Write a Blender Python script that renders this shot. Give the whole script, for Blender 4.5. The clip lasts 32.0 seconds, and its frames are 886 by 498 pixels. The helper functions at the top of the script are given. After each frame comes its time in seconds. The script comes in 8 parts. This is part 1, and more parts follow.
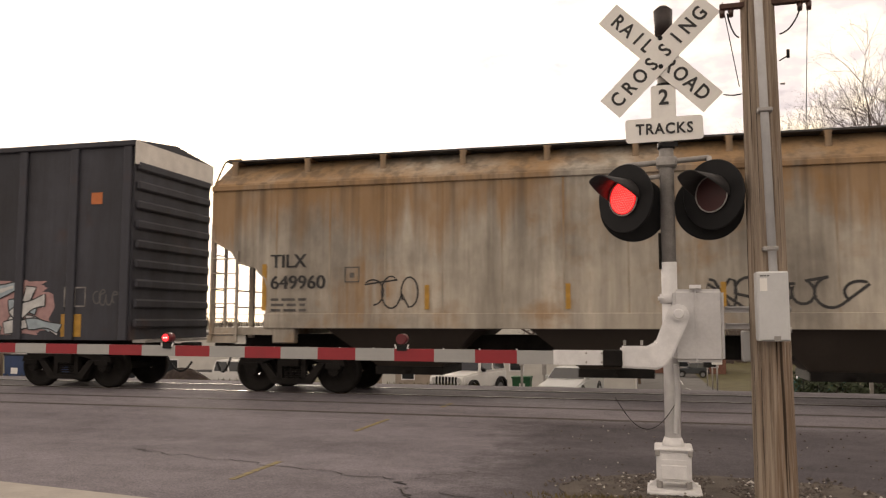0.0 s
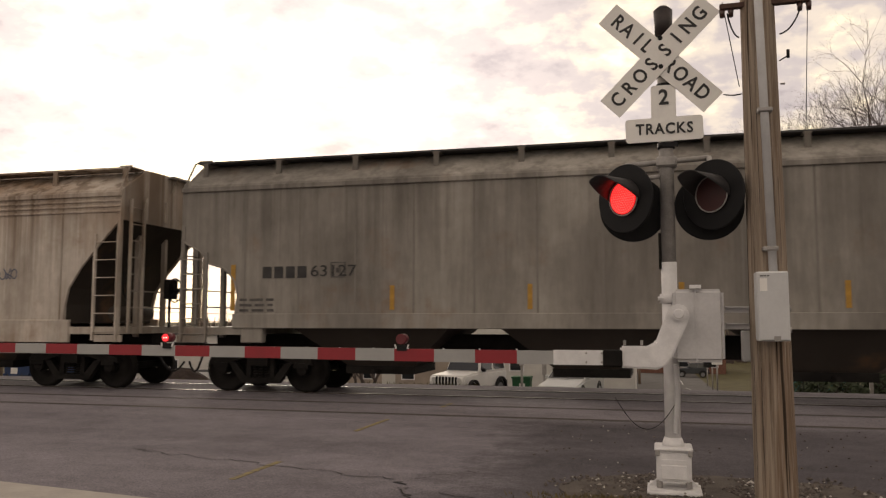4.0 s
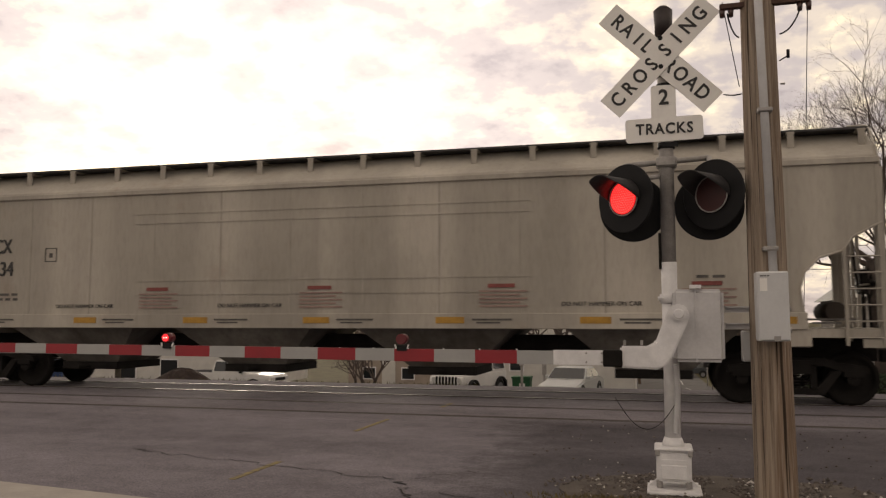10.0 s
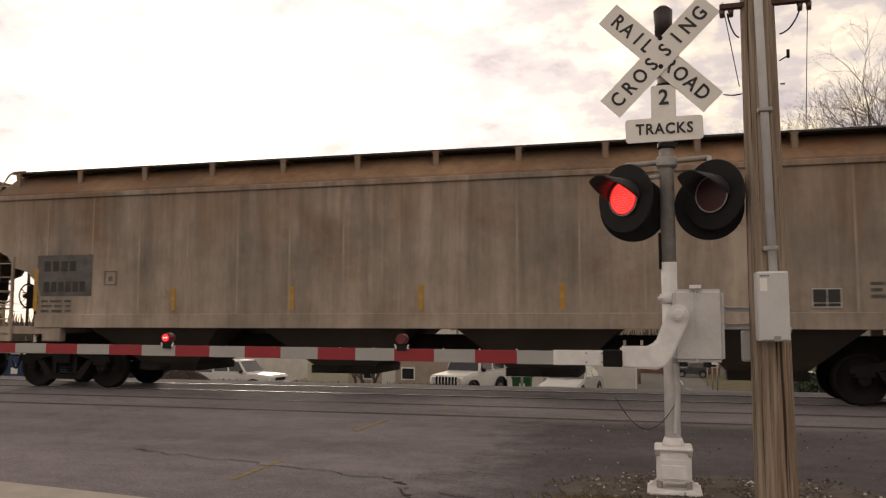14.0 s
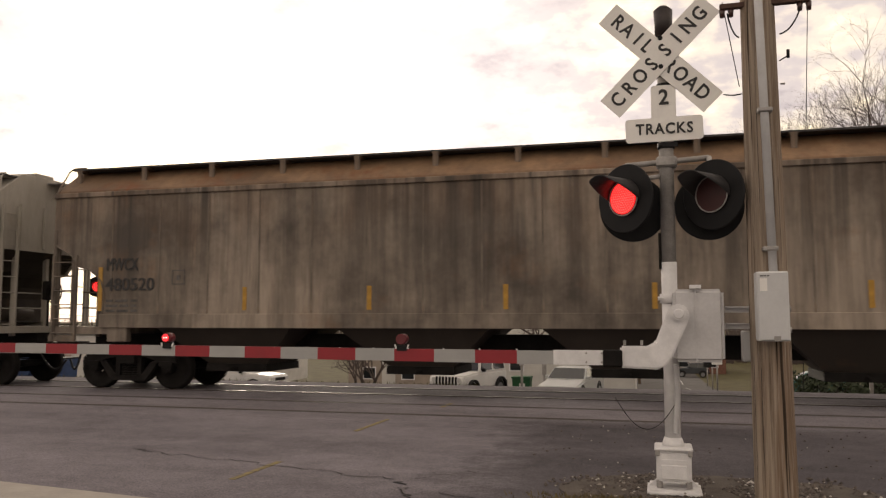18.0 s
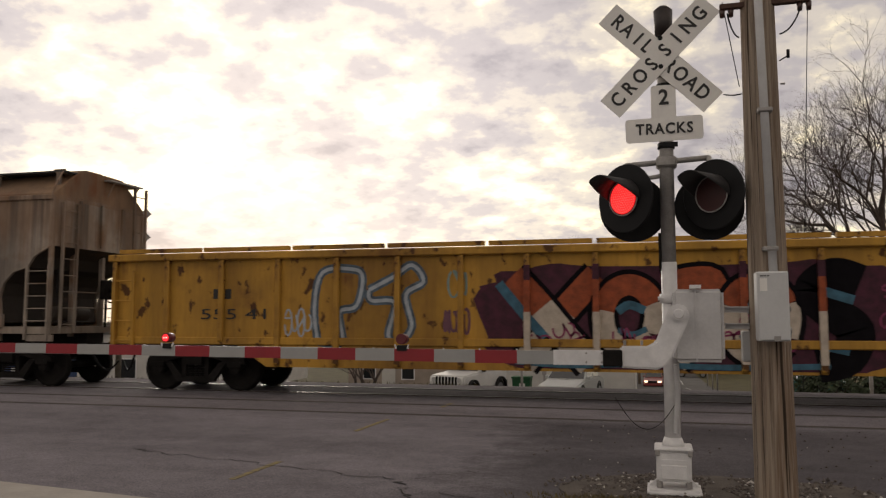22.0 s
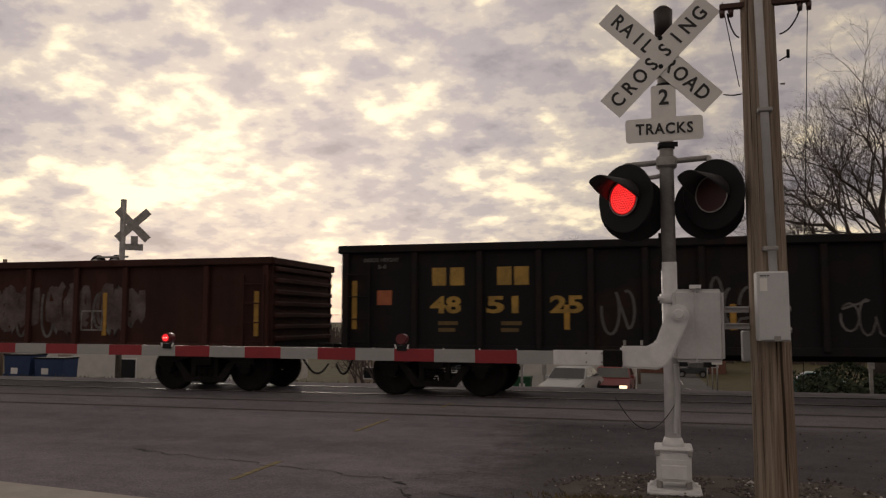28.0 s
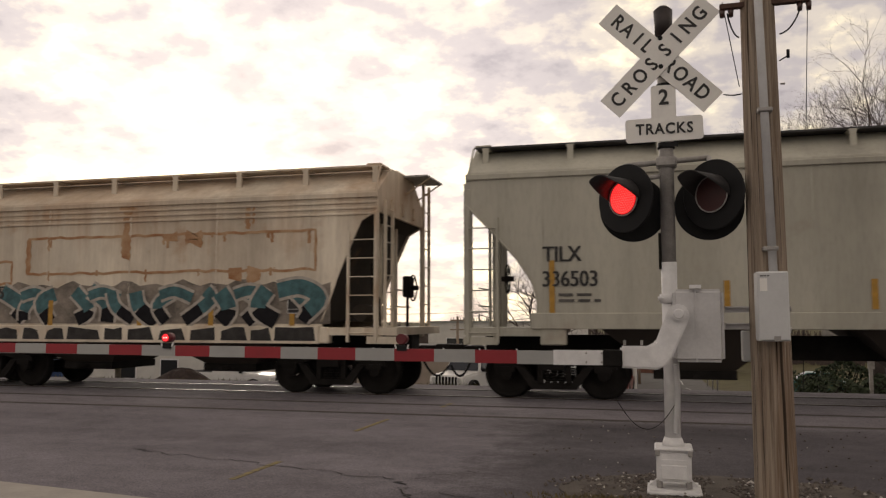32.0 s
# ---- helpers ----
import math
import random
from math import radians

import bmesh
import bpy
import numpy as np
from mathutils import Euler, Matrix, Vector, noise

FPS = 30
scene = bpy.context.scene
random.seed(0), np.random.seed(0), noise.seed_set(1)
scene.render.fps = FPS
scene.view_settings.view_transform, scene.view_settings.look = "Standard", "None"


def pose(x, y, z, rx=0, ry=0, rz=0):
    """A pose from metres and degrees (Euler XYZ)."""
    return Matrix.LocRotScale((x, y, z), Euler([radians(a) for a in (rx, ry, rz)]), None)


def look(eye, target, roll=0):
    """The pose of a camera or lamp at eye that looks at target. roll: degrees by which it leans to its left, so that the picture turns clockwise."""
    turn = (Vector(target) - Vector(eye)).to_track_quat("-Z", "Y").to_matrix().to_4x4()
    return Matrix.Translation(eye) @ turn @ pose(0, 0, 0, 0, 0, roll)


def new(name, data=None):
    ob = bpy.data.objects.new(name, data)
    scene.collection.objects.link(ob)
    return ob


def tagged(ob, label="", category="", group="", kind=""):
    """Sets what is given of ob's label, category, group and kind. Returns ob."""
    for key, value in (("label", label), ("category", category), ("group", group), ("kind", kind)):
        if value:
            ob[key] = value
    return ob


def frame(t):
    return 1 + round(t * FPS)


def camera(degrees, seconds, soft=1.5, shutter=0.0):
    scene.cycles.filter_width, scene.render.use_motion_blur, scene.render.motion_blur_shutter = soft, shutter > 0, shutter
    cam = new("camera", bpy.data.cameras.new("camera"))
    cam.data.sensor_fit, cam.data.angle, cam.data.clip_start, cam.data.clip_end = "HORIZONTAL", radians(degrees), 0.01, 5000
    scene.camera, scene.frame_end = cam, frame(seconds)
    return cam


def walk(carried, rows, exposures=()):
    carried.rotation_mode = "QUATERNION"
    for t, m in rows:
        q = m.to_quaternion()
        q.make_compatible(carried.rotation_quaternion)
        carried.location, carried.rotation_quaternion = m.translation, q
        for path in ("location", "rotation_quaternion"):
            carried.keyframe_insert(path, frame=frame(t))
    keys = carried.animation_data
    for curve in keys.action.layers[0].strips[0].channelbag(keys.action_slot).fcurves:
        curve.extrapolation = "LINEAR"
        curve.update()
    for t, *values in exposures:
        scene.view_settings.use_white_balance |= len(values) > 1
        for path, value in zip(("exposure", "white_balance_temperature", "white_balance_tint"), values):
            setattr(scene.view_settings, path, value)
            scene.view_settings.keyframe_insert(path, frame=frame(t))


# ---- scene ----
# camera stands still on a tripod beside the road, looking over the crossing
EYE = (0.0, 0.0, 1.47)
YAW, TILT = 14.738, 5.0
cam = camera(57.13, 32.0, soft=1.25, shutter=0.07)
_a, _p = radians(YAW), radians(TILT)
_aim = (EYE[0] - math.sin(_a) * math.cos(_p), EYE[1] + math.cos(_a) * math.cos(_p), EYE[2] + math.sin(_p))
walk(cam, [(0, look(EYE, _aim)), (32.0, look(EYE, _aim))],
     exposures=[(0, 1.30, 6650, 15), (0.8, 1.00, 6650, 15), (2.2, 0.92, 6650, 15), (3.0, 0.68, 6650, 15), (3.6, 0.72, 6650, 15), (6.0, 0.94, 6650, 15), (7.0, 0.74, 6650, 15), (8.0, 0.64, 6650, 15), (9.0, 0.88, 6650, 15), (10.5, 0.59, 6650, 15), (11.3, 0.82, 6650, 15), (13.0, 0.88, 6650, 15), (15.0, 0.80, 6650, 15), (17.0, 0.65, 6650, 15), (18.0, 0.96, 6650, 15), (20.9, 0.94, 6650, 15),
                (21.6, 0.71, 6500, 13), (22.2, 0.19, 6200, 13), (22.8, -0.07, 6250, 16), (24.0, -0.22, 6350, 17), (30.6, -0.22, 6350, 17), (31.2, -0.07, 6350, 17), (31.7, 0.25, 6350, 15), (32.0, 0.50, 6350, 14)])

# ---- light: low sun behind broken cloud ----
SUN_AZ, SUN_EL = radians(-28), radians(13)


def make_world():
    w = bpy.data.worlds.new("sky")
    scene.world = w
    w.use_nodes = True
    nt = w.node_tree
    nt.nodes.clear()
    N, Lk = nt.nodes.new, nt.links.new
    out = N("ShaderNodeOutputWorld")
    bg = N("ShaderNodeBackground")
    sky = N("ShaderNodeTexSky")
    sky.sky_type = "NISHITA"
    sky.sun_disc = False
    sky.sun_elevation, sky.sun_rotation = SUN_EL, SUN_AZ
    tc = N("ShaderNodeTexCoord")
    nrm, xyz = N("ShaderNodeVectorMath"), N("ShaderNodeSeparateXYZ")
    nrm.operation = "NORMALIZE"
    Lk(tc.outputs["Generated"], nrm.inputs[0])
    Lk(nrm.outputs["Vector"], xyz.inputs["Vector"])

    def calc(op, p, q, third=0.0):
        k = N("ShaderNodeMath")
        k.operation = op
        for i, v in enumerate((p, q, third)):
            if isinstance(v, float):
                k.inputs[i].default_value = v
            else:
                Lk(v, k.inputs[i])
        return k.outputs[0]

    # the cloud deck is a level sheet, so its cells flatten towards the horizon
    far = calc("ADD", calc("MAXIMUM", xyz.outputs["Z"], 0.0), 0.3)
    deck = N("ShaderNodeCombineXYZ")
    Lk(calc("DIVIDE", xyz.outputs["X"], far), deck.inputs["X"])
    Lk(calc("DIVIDE", xyz.outputs["Y"], far), deck.inputs["Y"])

    def cells(scale, detail, rough, off):
        mp, n = N("ShaderNodeMapping"), N("ShaderNodeTexNoise")
        mp.inputs["Location"].default_value = off
        n.inputs["Scale"].default_value, n.inputs["Detail"].default_value, n.inputs["Roughness"].default_value = scale, detail, rough
        Lk(deck.outputs["Vector"], mp.inputs["Vector"])
        Lk(mp.outputs["Vector"], n.inputs["Vector"])
        return n.outputs["Fac"]

    low, mid, fine = cells(2.6, 3, 0.5, (3.1, 0.4, 0)), cells(6.6, 5, 0.5, (0.7, 2.2, 1)), cells(20.0, 4, 0.55, (5.0, 1.0, 2))
    # glow of the hidden sun
    d = (math.sin(SUN_AZ) * math.cos(SUN_EL), math.cos(SUN_AZ) * math.cos(SUN_EL), math.sin(SUN_EL))
    dotn = N("ShaderNodeVectorMath")
    dotn.operation = "DOT_PRODUCT"
    dotn.inputs[1].default_value = d
    Lk(nrm.outputs["Vector"], dotn.inputs[0])
    mr = N("ShaderNodeMapRange")
    mr.interpolation_type = "SMOOTHSTEP"
    mr.inputs["From Min"].default_value, mr.inputs["From Max"].default_value = 0.86, 1.0
    Lk(dotn.outputs["Value"], mr.inputs["Value"])
    glare = mr.outputs["Result"]
    heap = calc("MULTIPLY_ADD", low, 0.36, calc("MULTIPLY_ADD", mid, 0.48, calc("MULTIPLY", fine, 0.16)))
    heap = calc("MULTIPLY_ADD", glare, 0.036, heap)
    ramp = N("ShaderNodeValToRGB")
    ramp.color_ramp.interpolation = "EASE"
    e = ramp.color_ramp.elements
    e[0].position, e[0].color = 0.385, (0.30, 0.265, 0.262, 1)
    e[1].position, e[1].color = 0.63, (1.15, 0.98, 0.62, 1)
    k = ramp.color_ramp.elements.new(0.478)
    k.color = (0.44, 0.388, 0.358, 1)
    k = ramp.color_ramp.elements.new(0.535)
    k.color = (0.60, 0.522, 0.42, 1)
    Lk(heap, ramp.inputs["Fac"])
    mul = N("ShaderNodeVectorMath")
    mul.operation = "SCALE"
    Lk(ramp.outputs["Color"], mul.inputs[0])
    Lk(calc("MULTIPLY_ADD", glare, 0.52, 1.0), mul.inputs["Scale"])
    sk = N("ShaderNodeVectorMath")
    sk.operation = "SCALE"
    sk.inputs["Scale"].default_value = 0.05
    mix = N("ShaderNodeMix")
    mix.data_type = "RGBA"
    mix.inputs["Factor"].default_value = 0.88
    Lk(sky.outputs["Color"], sk.inputs[0])
    Lk(sk.outputs["Vector"], mix.inputs[6])
    Lk(mul.outputs["Vector"], mix.inputs[7])
    Lk(mix.outputs[2], bg.inputs["Color"])
    bg.inputs["Strength"].default_value = 1.0
    Lk(bg.outputs["Background"], out.inputs["Surface"])
    sun = bpy.data.lights.new("sun", "SUN")
    sun.energy, sun.angle, sun.color = 0.6, radians(14), (1.0, 0.9, 0.75)
    so = new("sun", sun)
    so.matrix_world = look(Vector(d) * 60, (0, 0, 0))


make_world()

# ---- materials ----
MATS = {}


def base_mat(name):
    m = bpy.data.materials.new(name)
    m.use_nodes = True
    nt = m.node_tree
    return m, nt, nt.nodes["Principled BSDF"]


def mat(name, col, rough=0.6, metal=0.0, var=0.15, scale=6.0, bump=0.1, col2=None, stretch=(1, 1, 1), emit=0.0):
    """Painted or plain surface with grain at two scales."""
    if name in MATS:
        return MATS[name]
    m, nt, b = base_mat(name)
    N, Lk = nt.nodes.new, nt.links.new
    tc, mp = N("ShaderNodeTexCoord"), N("ShaderNodeMapping")
    mp.inputs["Scale"].default_value = stretch
    Lk(tc.outputs["Object"], mp.inputs["Vector"])
    n1, n2 = N("ShaderNodeTexNoise"), N("ShaderNodeTexNoise")
    n1.inputs["Scale"].default_value, n1.inputs["Detail"].default_value = scale, 6
    n2.inputs["Scale"].default_value, n2.inputs["Detail"].default_value = scale * 9, 3
    for n in (n1, n2):
        Lk(mp.outputs["Vector"], n.inputs["Vector"])
    mx = N("ShaderNodeMix")
    mx.data_type = "RGBA"
    c2 = col2 or tuple(c * (1 - 2.2 * var) for c in col)
    mx.inputs[6].default_value, mx.inputs[7].default_value = (*col, 1), (*c2, 1)
    add = N("ShaderNodeMath")
    add.operation = "MULTIPLY_ADD"
    add.inputs[1].default_value, add.inputs[2].default_value = 0.35, 0.0
    Lk(n2.outputs["Fac"], add.inputs[0])
    mr = N("ShaderNodeMapRange")
    mr.inputs["From Min"].default_value, mr.inputs["From Max"].default_value = 0.4, 0.85
    ad2 = N("ShaderNodeMath")
    Lk(n1.outputs["Fac"], ad2.inputs[0])
    Lk(add.outputs[0], ad2.inputs[1])
    Lk(ad2.outputs[0], mr.inputs["Value"])
    Lk(mr.outputs["Result"], mx.inputs["Factor"])
    Lk(mx.outputs[2], b.inputs["Base Color"])
    b.inputs["Roughness"].default_value, b.inputs["Metallic"].default_value = rough, metal
    if bump:
        bp = N("ShaderNodeBump")
        bp.inputs["Strength"].default_value, bp.inputs["Distance"].default_value = bump, 0.02
        Lk(n2.outputs["Fac"], bp.inputs["Height"])
        Lk(bp.outputs["Normal"], b.inputs["Normal"])
    if emit:
        b.inputs["Emission Color"].default_value = (*col, 1)
        b.inputs["Emission Strength"].default_value = emit
    MATS[name] = m
    return m


def dull(m):
    """Takes the sheen off a rough ground surface."""
    m.node_tree.nodes["Principled BSDF"].inputs["Specular IOR Level"].default_value = 0.05
    return m


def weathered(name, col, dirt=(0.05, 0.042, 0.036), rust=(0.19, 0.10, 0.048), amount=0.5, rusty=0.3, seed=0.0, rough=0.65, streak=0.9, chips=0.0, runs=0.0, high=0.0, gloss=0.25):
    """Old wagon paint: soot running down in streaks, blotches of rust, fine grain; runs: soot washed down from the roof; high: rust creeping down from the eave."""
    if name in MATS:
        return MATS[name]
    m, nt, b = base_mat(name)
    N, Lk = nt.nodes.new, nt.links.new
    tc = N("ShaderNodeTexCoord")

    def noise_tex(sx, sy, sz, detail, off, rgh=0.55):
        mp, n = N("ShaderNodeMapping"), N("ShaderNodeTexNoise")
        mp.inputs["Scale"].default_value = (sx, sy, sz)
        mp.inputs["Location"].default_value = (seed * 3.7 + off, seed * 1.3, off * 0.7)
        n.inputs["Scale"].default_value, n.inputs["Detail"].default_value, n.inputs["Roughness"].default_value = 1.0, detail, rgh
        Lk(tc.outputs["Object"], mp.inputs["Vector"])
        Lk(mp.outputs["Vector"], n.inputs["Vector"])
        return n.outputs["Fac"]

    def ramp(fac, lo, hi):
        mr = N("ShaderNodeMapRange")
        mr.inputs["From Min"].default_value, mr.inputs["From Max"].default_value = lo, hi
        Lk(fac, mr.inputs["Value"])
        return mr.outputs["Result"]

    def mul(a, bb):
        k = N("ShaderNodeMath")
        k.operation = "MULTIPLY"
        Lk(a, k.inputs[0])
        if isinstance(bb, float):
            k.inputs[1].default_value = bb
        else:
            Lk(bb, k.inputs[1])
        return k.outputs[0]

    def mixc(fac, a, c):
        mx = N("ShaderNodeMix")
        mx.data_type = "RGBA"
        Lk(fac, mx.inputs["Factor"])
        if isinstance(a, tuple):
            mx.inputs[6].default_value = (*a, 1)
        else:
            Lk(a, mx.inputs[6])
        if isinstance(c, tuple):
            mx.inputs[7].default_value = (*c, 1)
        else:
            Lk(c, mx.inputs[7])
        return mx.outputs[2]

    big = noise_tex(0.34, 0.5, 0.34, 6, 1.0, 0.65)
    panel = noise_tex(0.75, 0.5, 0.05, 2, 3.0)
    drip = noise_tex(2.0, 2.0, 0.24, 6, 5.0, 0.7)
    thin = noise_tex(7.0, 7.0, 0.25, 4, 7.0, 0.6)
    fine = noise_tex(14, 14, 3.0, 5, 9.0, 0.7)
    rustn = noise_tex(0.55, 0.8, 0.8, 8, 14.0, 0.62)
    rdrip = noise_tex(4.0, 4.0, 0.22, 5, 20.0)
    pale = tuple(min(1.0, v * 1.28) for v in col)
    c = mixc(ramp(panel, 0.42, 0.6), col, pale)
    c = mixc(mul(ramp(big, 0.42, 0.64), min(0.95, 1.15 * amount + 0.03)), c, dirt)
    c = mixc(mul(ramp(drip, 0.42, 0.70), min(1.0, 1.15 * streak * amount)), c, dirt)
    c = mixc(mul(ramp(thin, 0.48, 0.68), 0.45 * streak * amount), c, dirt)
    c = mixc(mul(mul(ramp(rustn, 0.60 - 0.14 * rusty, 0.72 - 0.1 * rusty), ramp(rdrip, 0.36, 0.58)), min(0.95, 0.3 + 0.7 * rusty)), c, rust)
    c = mixc(mul(ramp(fine, 0.45, 0.8), 0.2), c, dirt)
    if runs or high:
        xyz = N("ShaderNodeSeparateXYZ")
        Lk(tc.outputs["Object"], xyz.inputs["Vector"])

        def reach(n, depth, lo, hi):
            """How far the stain has come down at this place: its lower edge wanders with the noise n."""
            k = N("ShaderNodeMath")
            k.operation = "MULTIPLY_ADD"
            k.inputs[1].default_value = depth
            Lk(n, k.inputs[0])
            Lk(xyz.outputs["Z"], k.inputs[2])
            return ramp(k.outputs[0], lo, hi)
    if high:
        edge = noise_tex(1.5, 1.5, 0.10, 5, 41.0, 0.65)
        patchy = noise_tex(0.45, 0.45, 0.3, 4, 43.0, 0.6)
        c = mixc(mul(mul(reach(edge, 3.4, 4.7, 5.4), ramp(patchy, 0.36, 0.52)), high), c, rust)
    if runs:
        line = noise_tex(2.6, 2.6, 0.03, 4, 51.0, 0.7)
        wide = noise_tex(0.5, 0.5, 0.04, 2, 57.0, 0.5)
        c = mixc(mul(mul(ramp(line, 0.47, 0.60), reach(wide, 4.0, 3.6, 6.4)), runs), c, dirt)
    if chips:
        spots = noise_tex(3.2, 3.2, 2.2, 6, 31.0, 0.6)
        c = mixc(mul(ramp(spots, 0.585, 0.63), chips), c, tuple(0.55 * v for v in rust))
    Lk(c, b.inputs["Base Color"])
    b.inputs["Roughness"].default_value = rough
    b.inputs["Specular IOR Level"].default_value = gloss
    bp = N("ShaderNodeBump")
    bp.inputs["Strength"].default_value, bp.inputs["Distance"].default_value = 0.25, 0.02
    Lk(fine, bp.inputs["Height"])
    Lk(bp.outputs["Normal"], b.inputs["Normal"])
    MATS[name] = m
    return m


STEEL_DARK = mat("grimy_steel", (0.020, 0.0175, 0.016), 0.75, 0.1, 0.25, 3, 0.2)
STEEL_RAIL = mat("polished_rail", (0.40, 0.385, 0.37), 0.45, 1.0, 0.1, 8, 0.02)
STEEL_DARK.node_tree.nodes["Principled BSDF"].inputs["Specular IOR Level"].default_value = 0.15
RAIL_RUST = mat("rail_web_rust", (0.045, 0.028, 0.02), 0.8, 0.2, 0.2, 6, 0.2)
GALV = mat("galvanised_steel", (0.40, 0.38, 0.36), 0.55, 0.25, 0.18, 9, 0.08)
WHITE = mat("white_enamel", (0.77, 0.76, 0.76), 0.45, 0, 0.09, 9, 0.05)
ALUMINIUM_SHADED_WHITE = mat("aluminium_and_shaded_white", (0.60, 0.59, 0.59), 0.5, 0, 0.1, 4, 0.1)
SIGN_WHITE = mat("sign_white", (0.82, 0.80, 0.76), 0.45, 0, 0.05, 4, 0.02)
BLACK = mat("matt_black", (0.012, 0.012, 0.013), 0.6, 0, 0.1, 8, 0.05)
BLACK.node_tree.nodes["Principled BSDF"].inputs["Specular IOR Level"].default_value = 0.2
LETTER = mat("black_letter", (0.012, 0.011, 0.011), 0.5, 0, 0.1, 8, 0)
RED_SHEET = mat("red_reflective_sheeting", (0.27, 0.012, 0.02), 0.45, 0, 0.06, 6, 0)
GREY_SHEET = mat("silver_reflective_sheeting", (0.34, 0.34, 0.33), 0.45, 0, 0.05, 6, 0)
LENS_OFF = mat("dark_red_lens", (0.045, 0.006, 0.006), 0.5, 0, 0.1, 20, 0)


def glow(name, col, strength):
    """Dark plastic that gives off light of its own."""
    if name in MATS:
        return MATS[name]
    m, nt, b = base_mat(name)
    b.inputs["Base Color"].default_value = (0.02, 0.004, 0.004, 1)
    b.inputs["Roughness"].default_value = 0.4
    b.inputs["Emission Color"].default_value, b.inputs["Emission Strength"].default_value = (*col, 1), strength
    MATS[name] = m
    return m


LED_ON = glow("lit_red_diodes", (1.0, 0.004, 0.005), 0.7)
LED_ARM = glow("lit_red_lamp", (1.0, 0.02, 0.025), 1.2)
YELLOW = mat("yellow_reflector", (0.50, 0.27, 0.03), 0.5, 0, 0.2, 6, 0)
WHITE_BAR = mat("white_stencil", (0.55, 0.53, 0.50), 0.6, 0, 0.15, 6, 0)
GREY_BAR = mat("grey_stencil", (0.10, 0.095, 0.09), 0.6, 0, 0.15, 6, 0)
GOLD_BAR = mat("gold_stencil", (0.50, 0.30, 0.05), 0.6, 0, 0.25, 3, 0)
RED_BAR = mat("red_stencil", (0.25, 0.06, 0.05), 0.6, 0, 0.2, 6, 0)

# ---- mesh helpers ----


def box(bm, x0, x1, y0, y1, z0, z1):
    v = [bm.verts.new(p) for p in ((x0, y0, z0), (x1, y0, z0), (x1, y1, z0), (x0, y1, z0), (x0, y0, z1), (x1, y0, z1), (x1, y1, z1), (x0, y1, z1))]
    for f in ((3, 2, 1, 0), (4, 5, 6, 7), (0, 1, 5, 4), (1, 2, 6, 5), (2, 3, 7, 6), (3, 0, 4, 7)):
        bm.faces.new([v[i] for i in f])
    return v


def tube(bm, p0, p1, r0, r1=None, n=8, caps=True):
    r1 = r0 if r1 is None else r1
    p0, p1 = Vector(p0), Vector(p1)
    ax = (p1 - p0).normalized()
    u = ax.orthogonal().normalized()
    w = ax.cross(u)
    rings = []
    for p, r in ((p0, r0), (p1, r1)):
        rings.append([bm.verts.new(p + (u * math.cos(2 * math.pi * i / n) + w * math.sin(2 * math.pi * i / n)) * r) for i in range(n)])
    for i in range(n):
        j = (i + 1) % n
        f = bm.faces.new((rings[0][i], rings[0][j], rings[1][j], rings[1][i]))
        f.smooth = n > 6
    if caps:
        bm.faces.new(rings[0][::-1])
        bm.faces.new(rings[1])
    return rings


def prism(bm, pts, y0, y1):
    """A prism whose section (x, z) runs from y0 to y1."""
    a = [bm.verts.new((x, y0, z)) for x, z in pts]
    c = [bm.verts.new((x, y1, z)) for x, z in pts]
    bm.faces.new(a)
    bm.faces.new(c[::-1])
    n = len(pts)
    for i in range(n):
        j = (i + 1) % n
        bm.faces.new((a[j], a[i], c[i], c[j]))


def prism_x(bm, pts, x0, x1):
    """A prism whose section (y, z) runs from x0 to x1."""
    a = [bm.verts.new((x0, y, z)) for y, z in pts]
    c = [bm.verts.new((x1, y, z)) for y, z in pts]
    bm.faces.new(a[::-1])
    bm.faces.new(c)
    n = len(pts)
    for i in range(n):
        j = (i + 1) % n
        bm.faces.new((a[i], a[j], c[j], c[i]))


def cable(bm, pts, r, n=6):
    """One unbroken tube along a line of points."""
    pts = [Vector(p) for p in pts]
    rings = []
    for i, p in enumerate(pts):
        d = (pts[min(i + 1, len(pts) - 1)] - pts[max(i - 1, 0)]).normalized()
        u = d.cross(Vector((0.31, 0.94, 0.12))).normalized()
        w = d.cross(u)
        rr = r[i] if isinstance(r, list) else r
        rings.append([bm.verts.new(p + (u * math.cos(2 * math.pi * k / n) + w * math.sin(2 * math.pi * k / n)) * rr) for k in range(n)])
    for a, c in zip(rings, rings[1:]):
        for k in range(n):
            f = bm.faces.new((a[k], a[(k + 1) % n], c[(k + 1) % n], c[k]))
            f.smooth = True
    bm.faces.new(rings[0][::-1])
    bm.faces.new(rings[-1])


def finish(bm, bevel=0.0, segments=1):
    bmesh.ops.recalc_face_normals(bm, faces=bm.faces)
    if bevel:
        es = [e for e in bm.edges if len(e.link_faces) == 2 and e.calc_face_angle(0) > 0.6]
        bmesh.ops.bevel(bm, geom=es, offset=bevel, segments=segments, affect="EDGES", clamp_overlap=True)


def mesh_of(name, bm, material, bevel=0.0, segments=1):
    finish(bm, bevel, segments)
    me = bpy.data.meshes.new(name)
    bm.to_mesh(me)
    bm.free()
    me.materials.append(material)
    return me


def part(name, bm, material, parent, label="", bevel=0.0, segments=1):
    ob = new(name, mesh_of(name, bm, material, bevel, segments))
    ob.parent = parent
    if label:
        tagged(ob, label)
    return ob


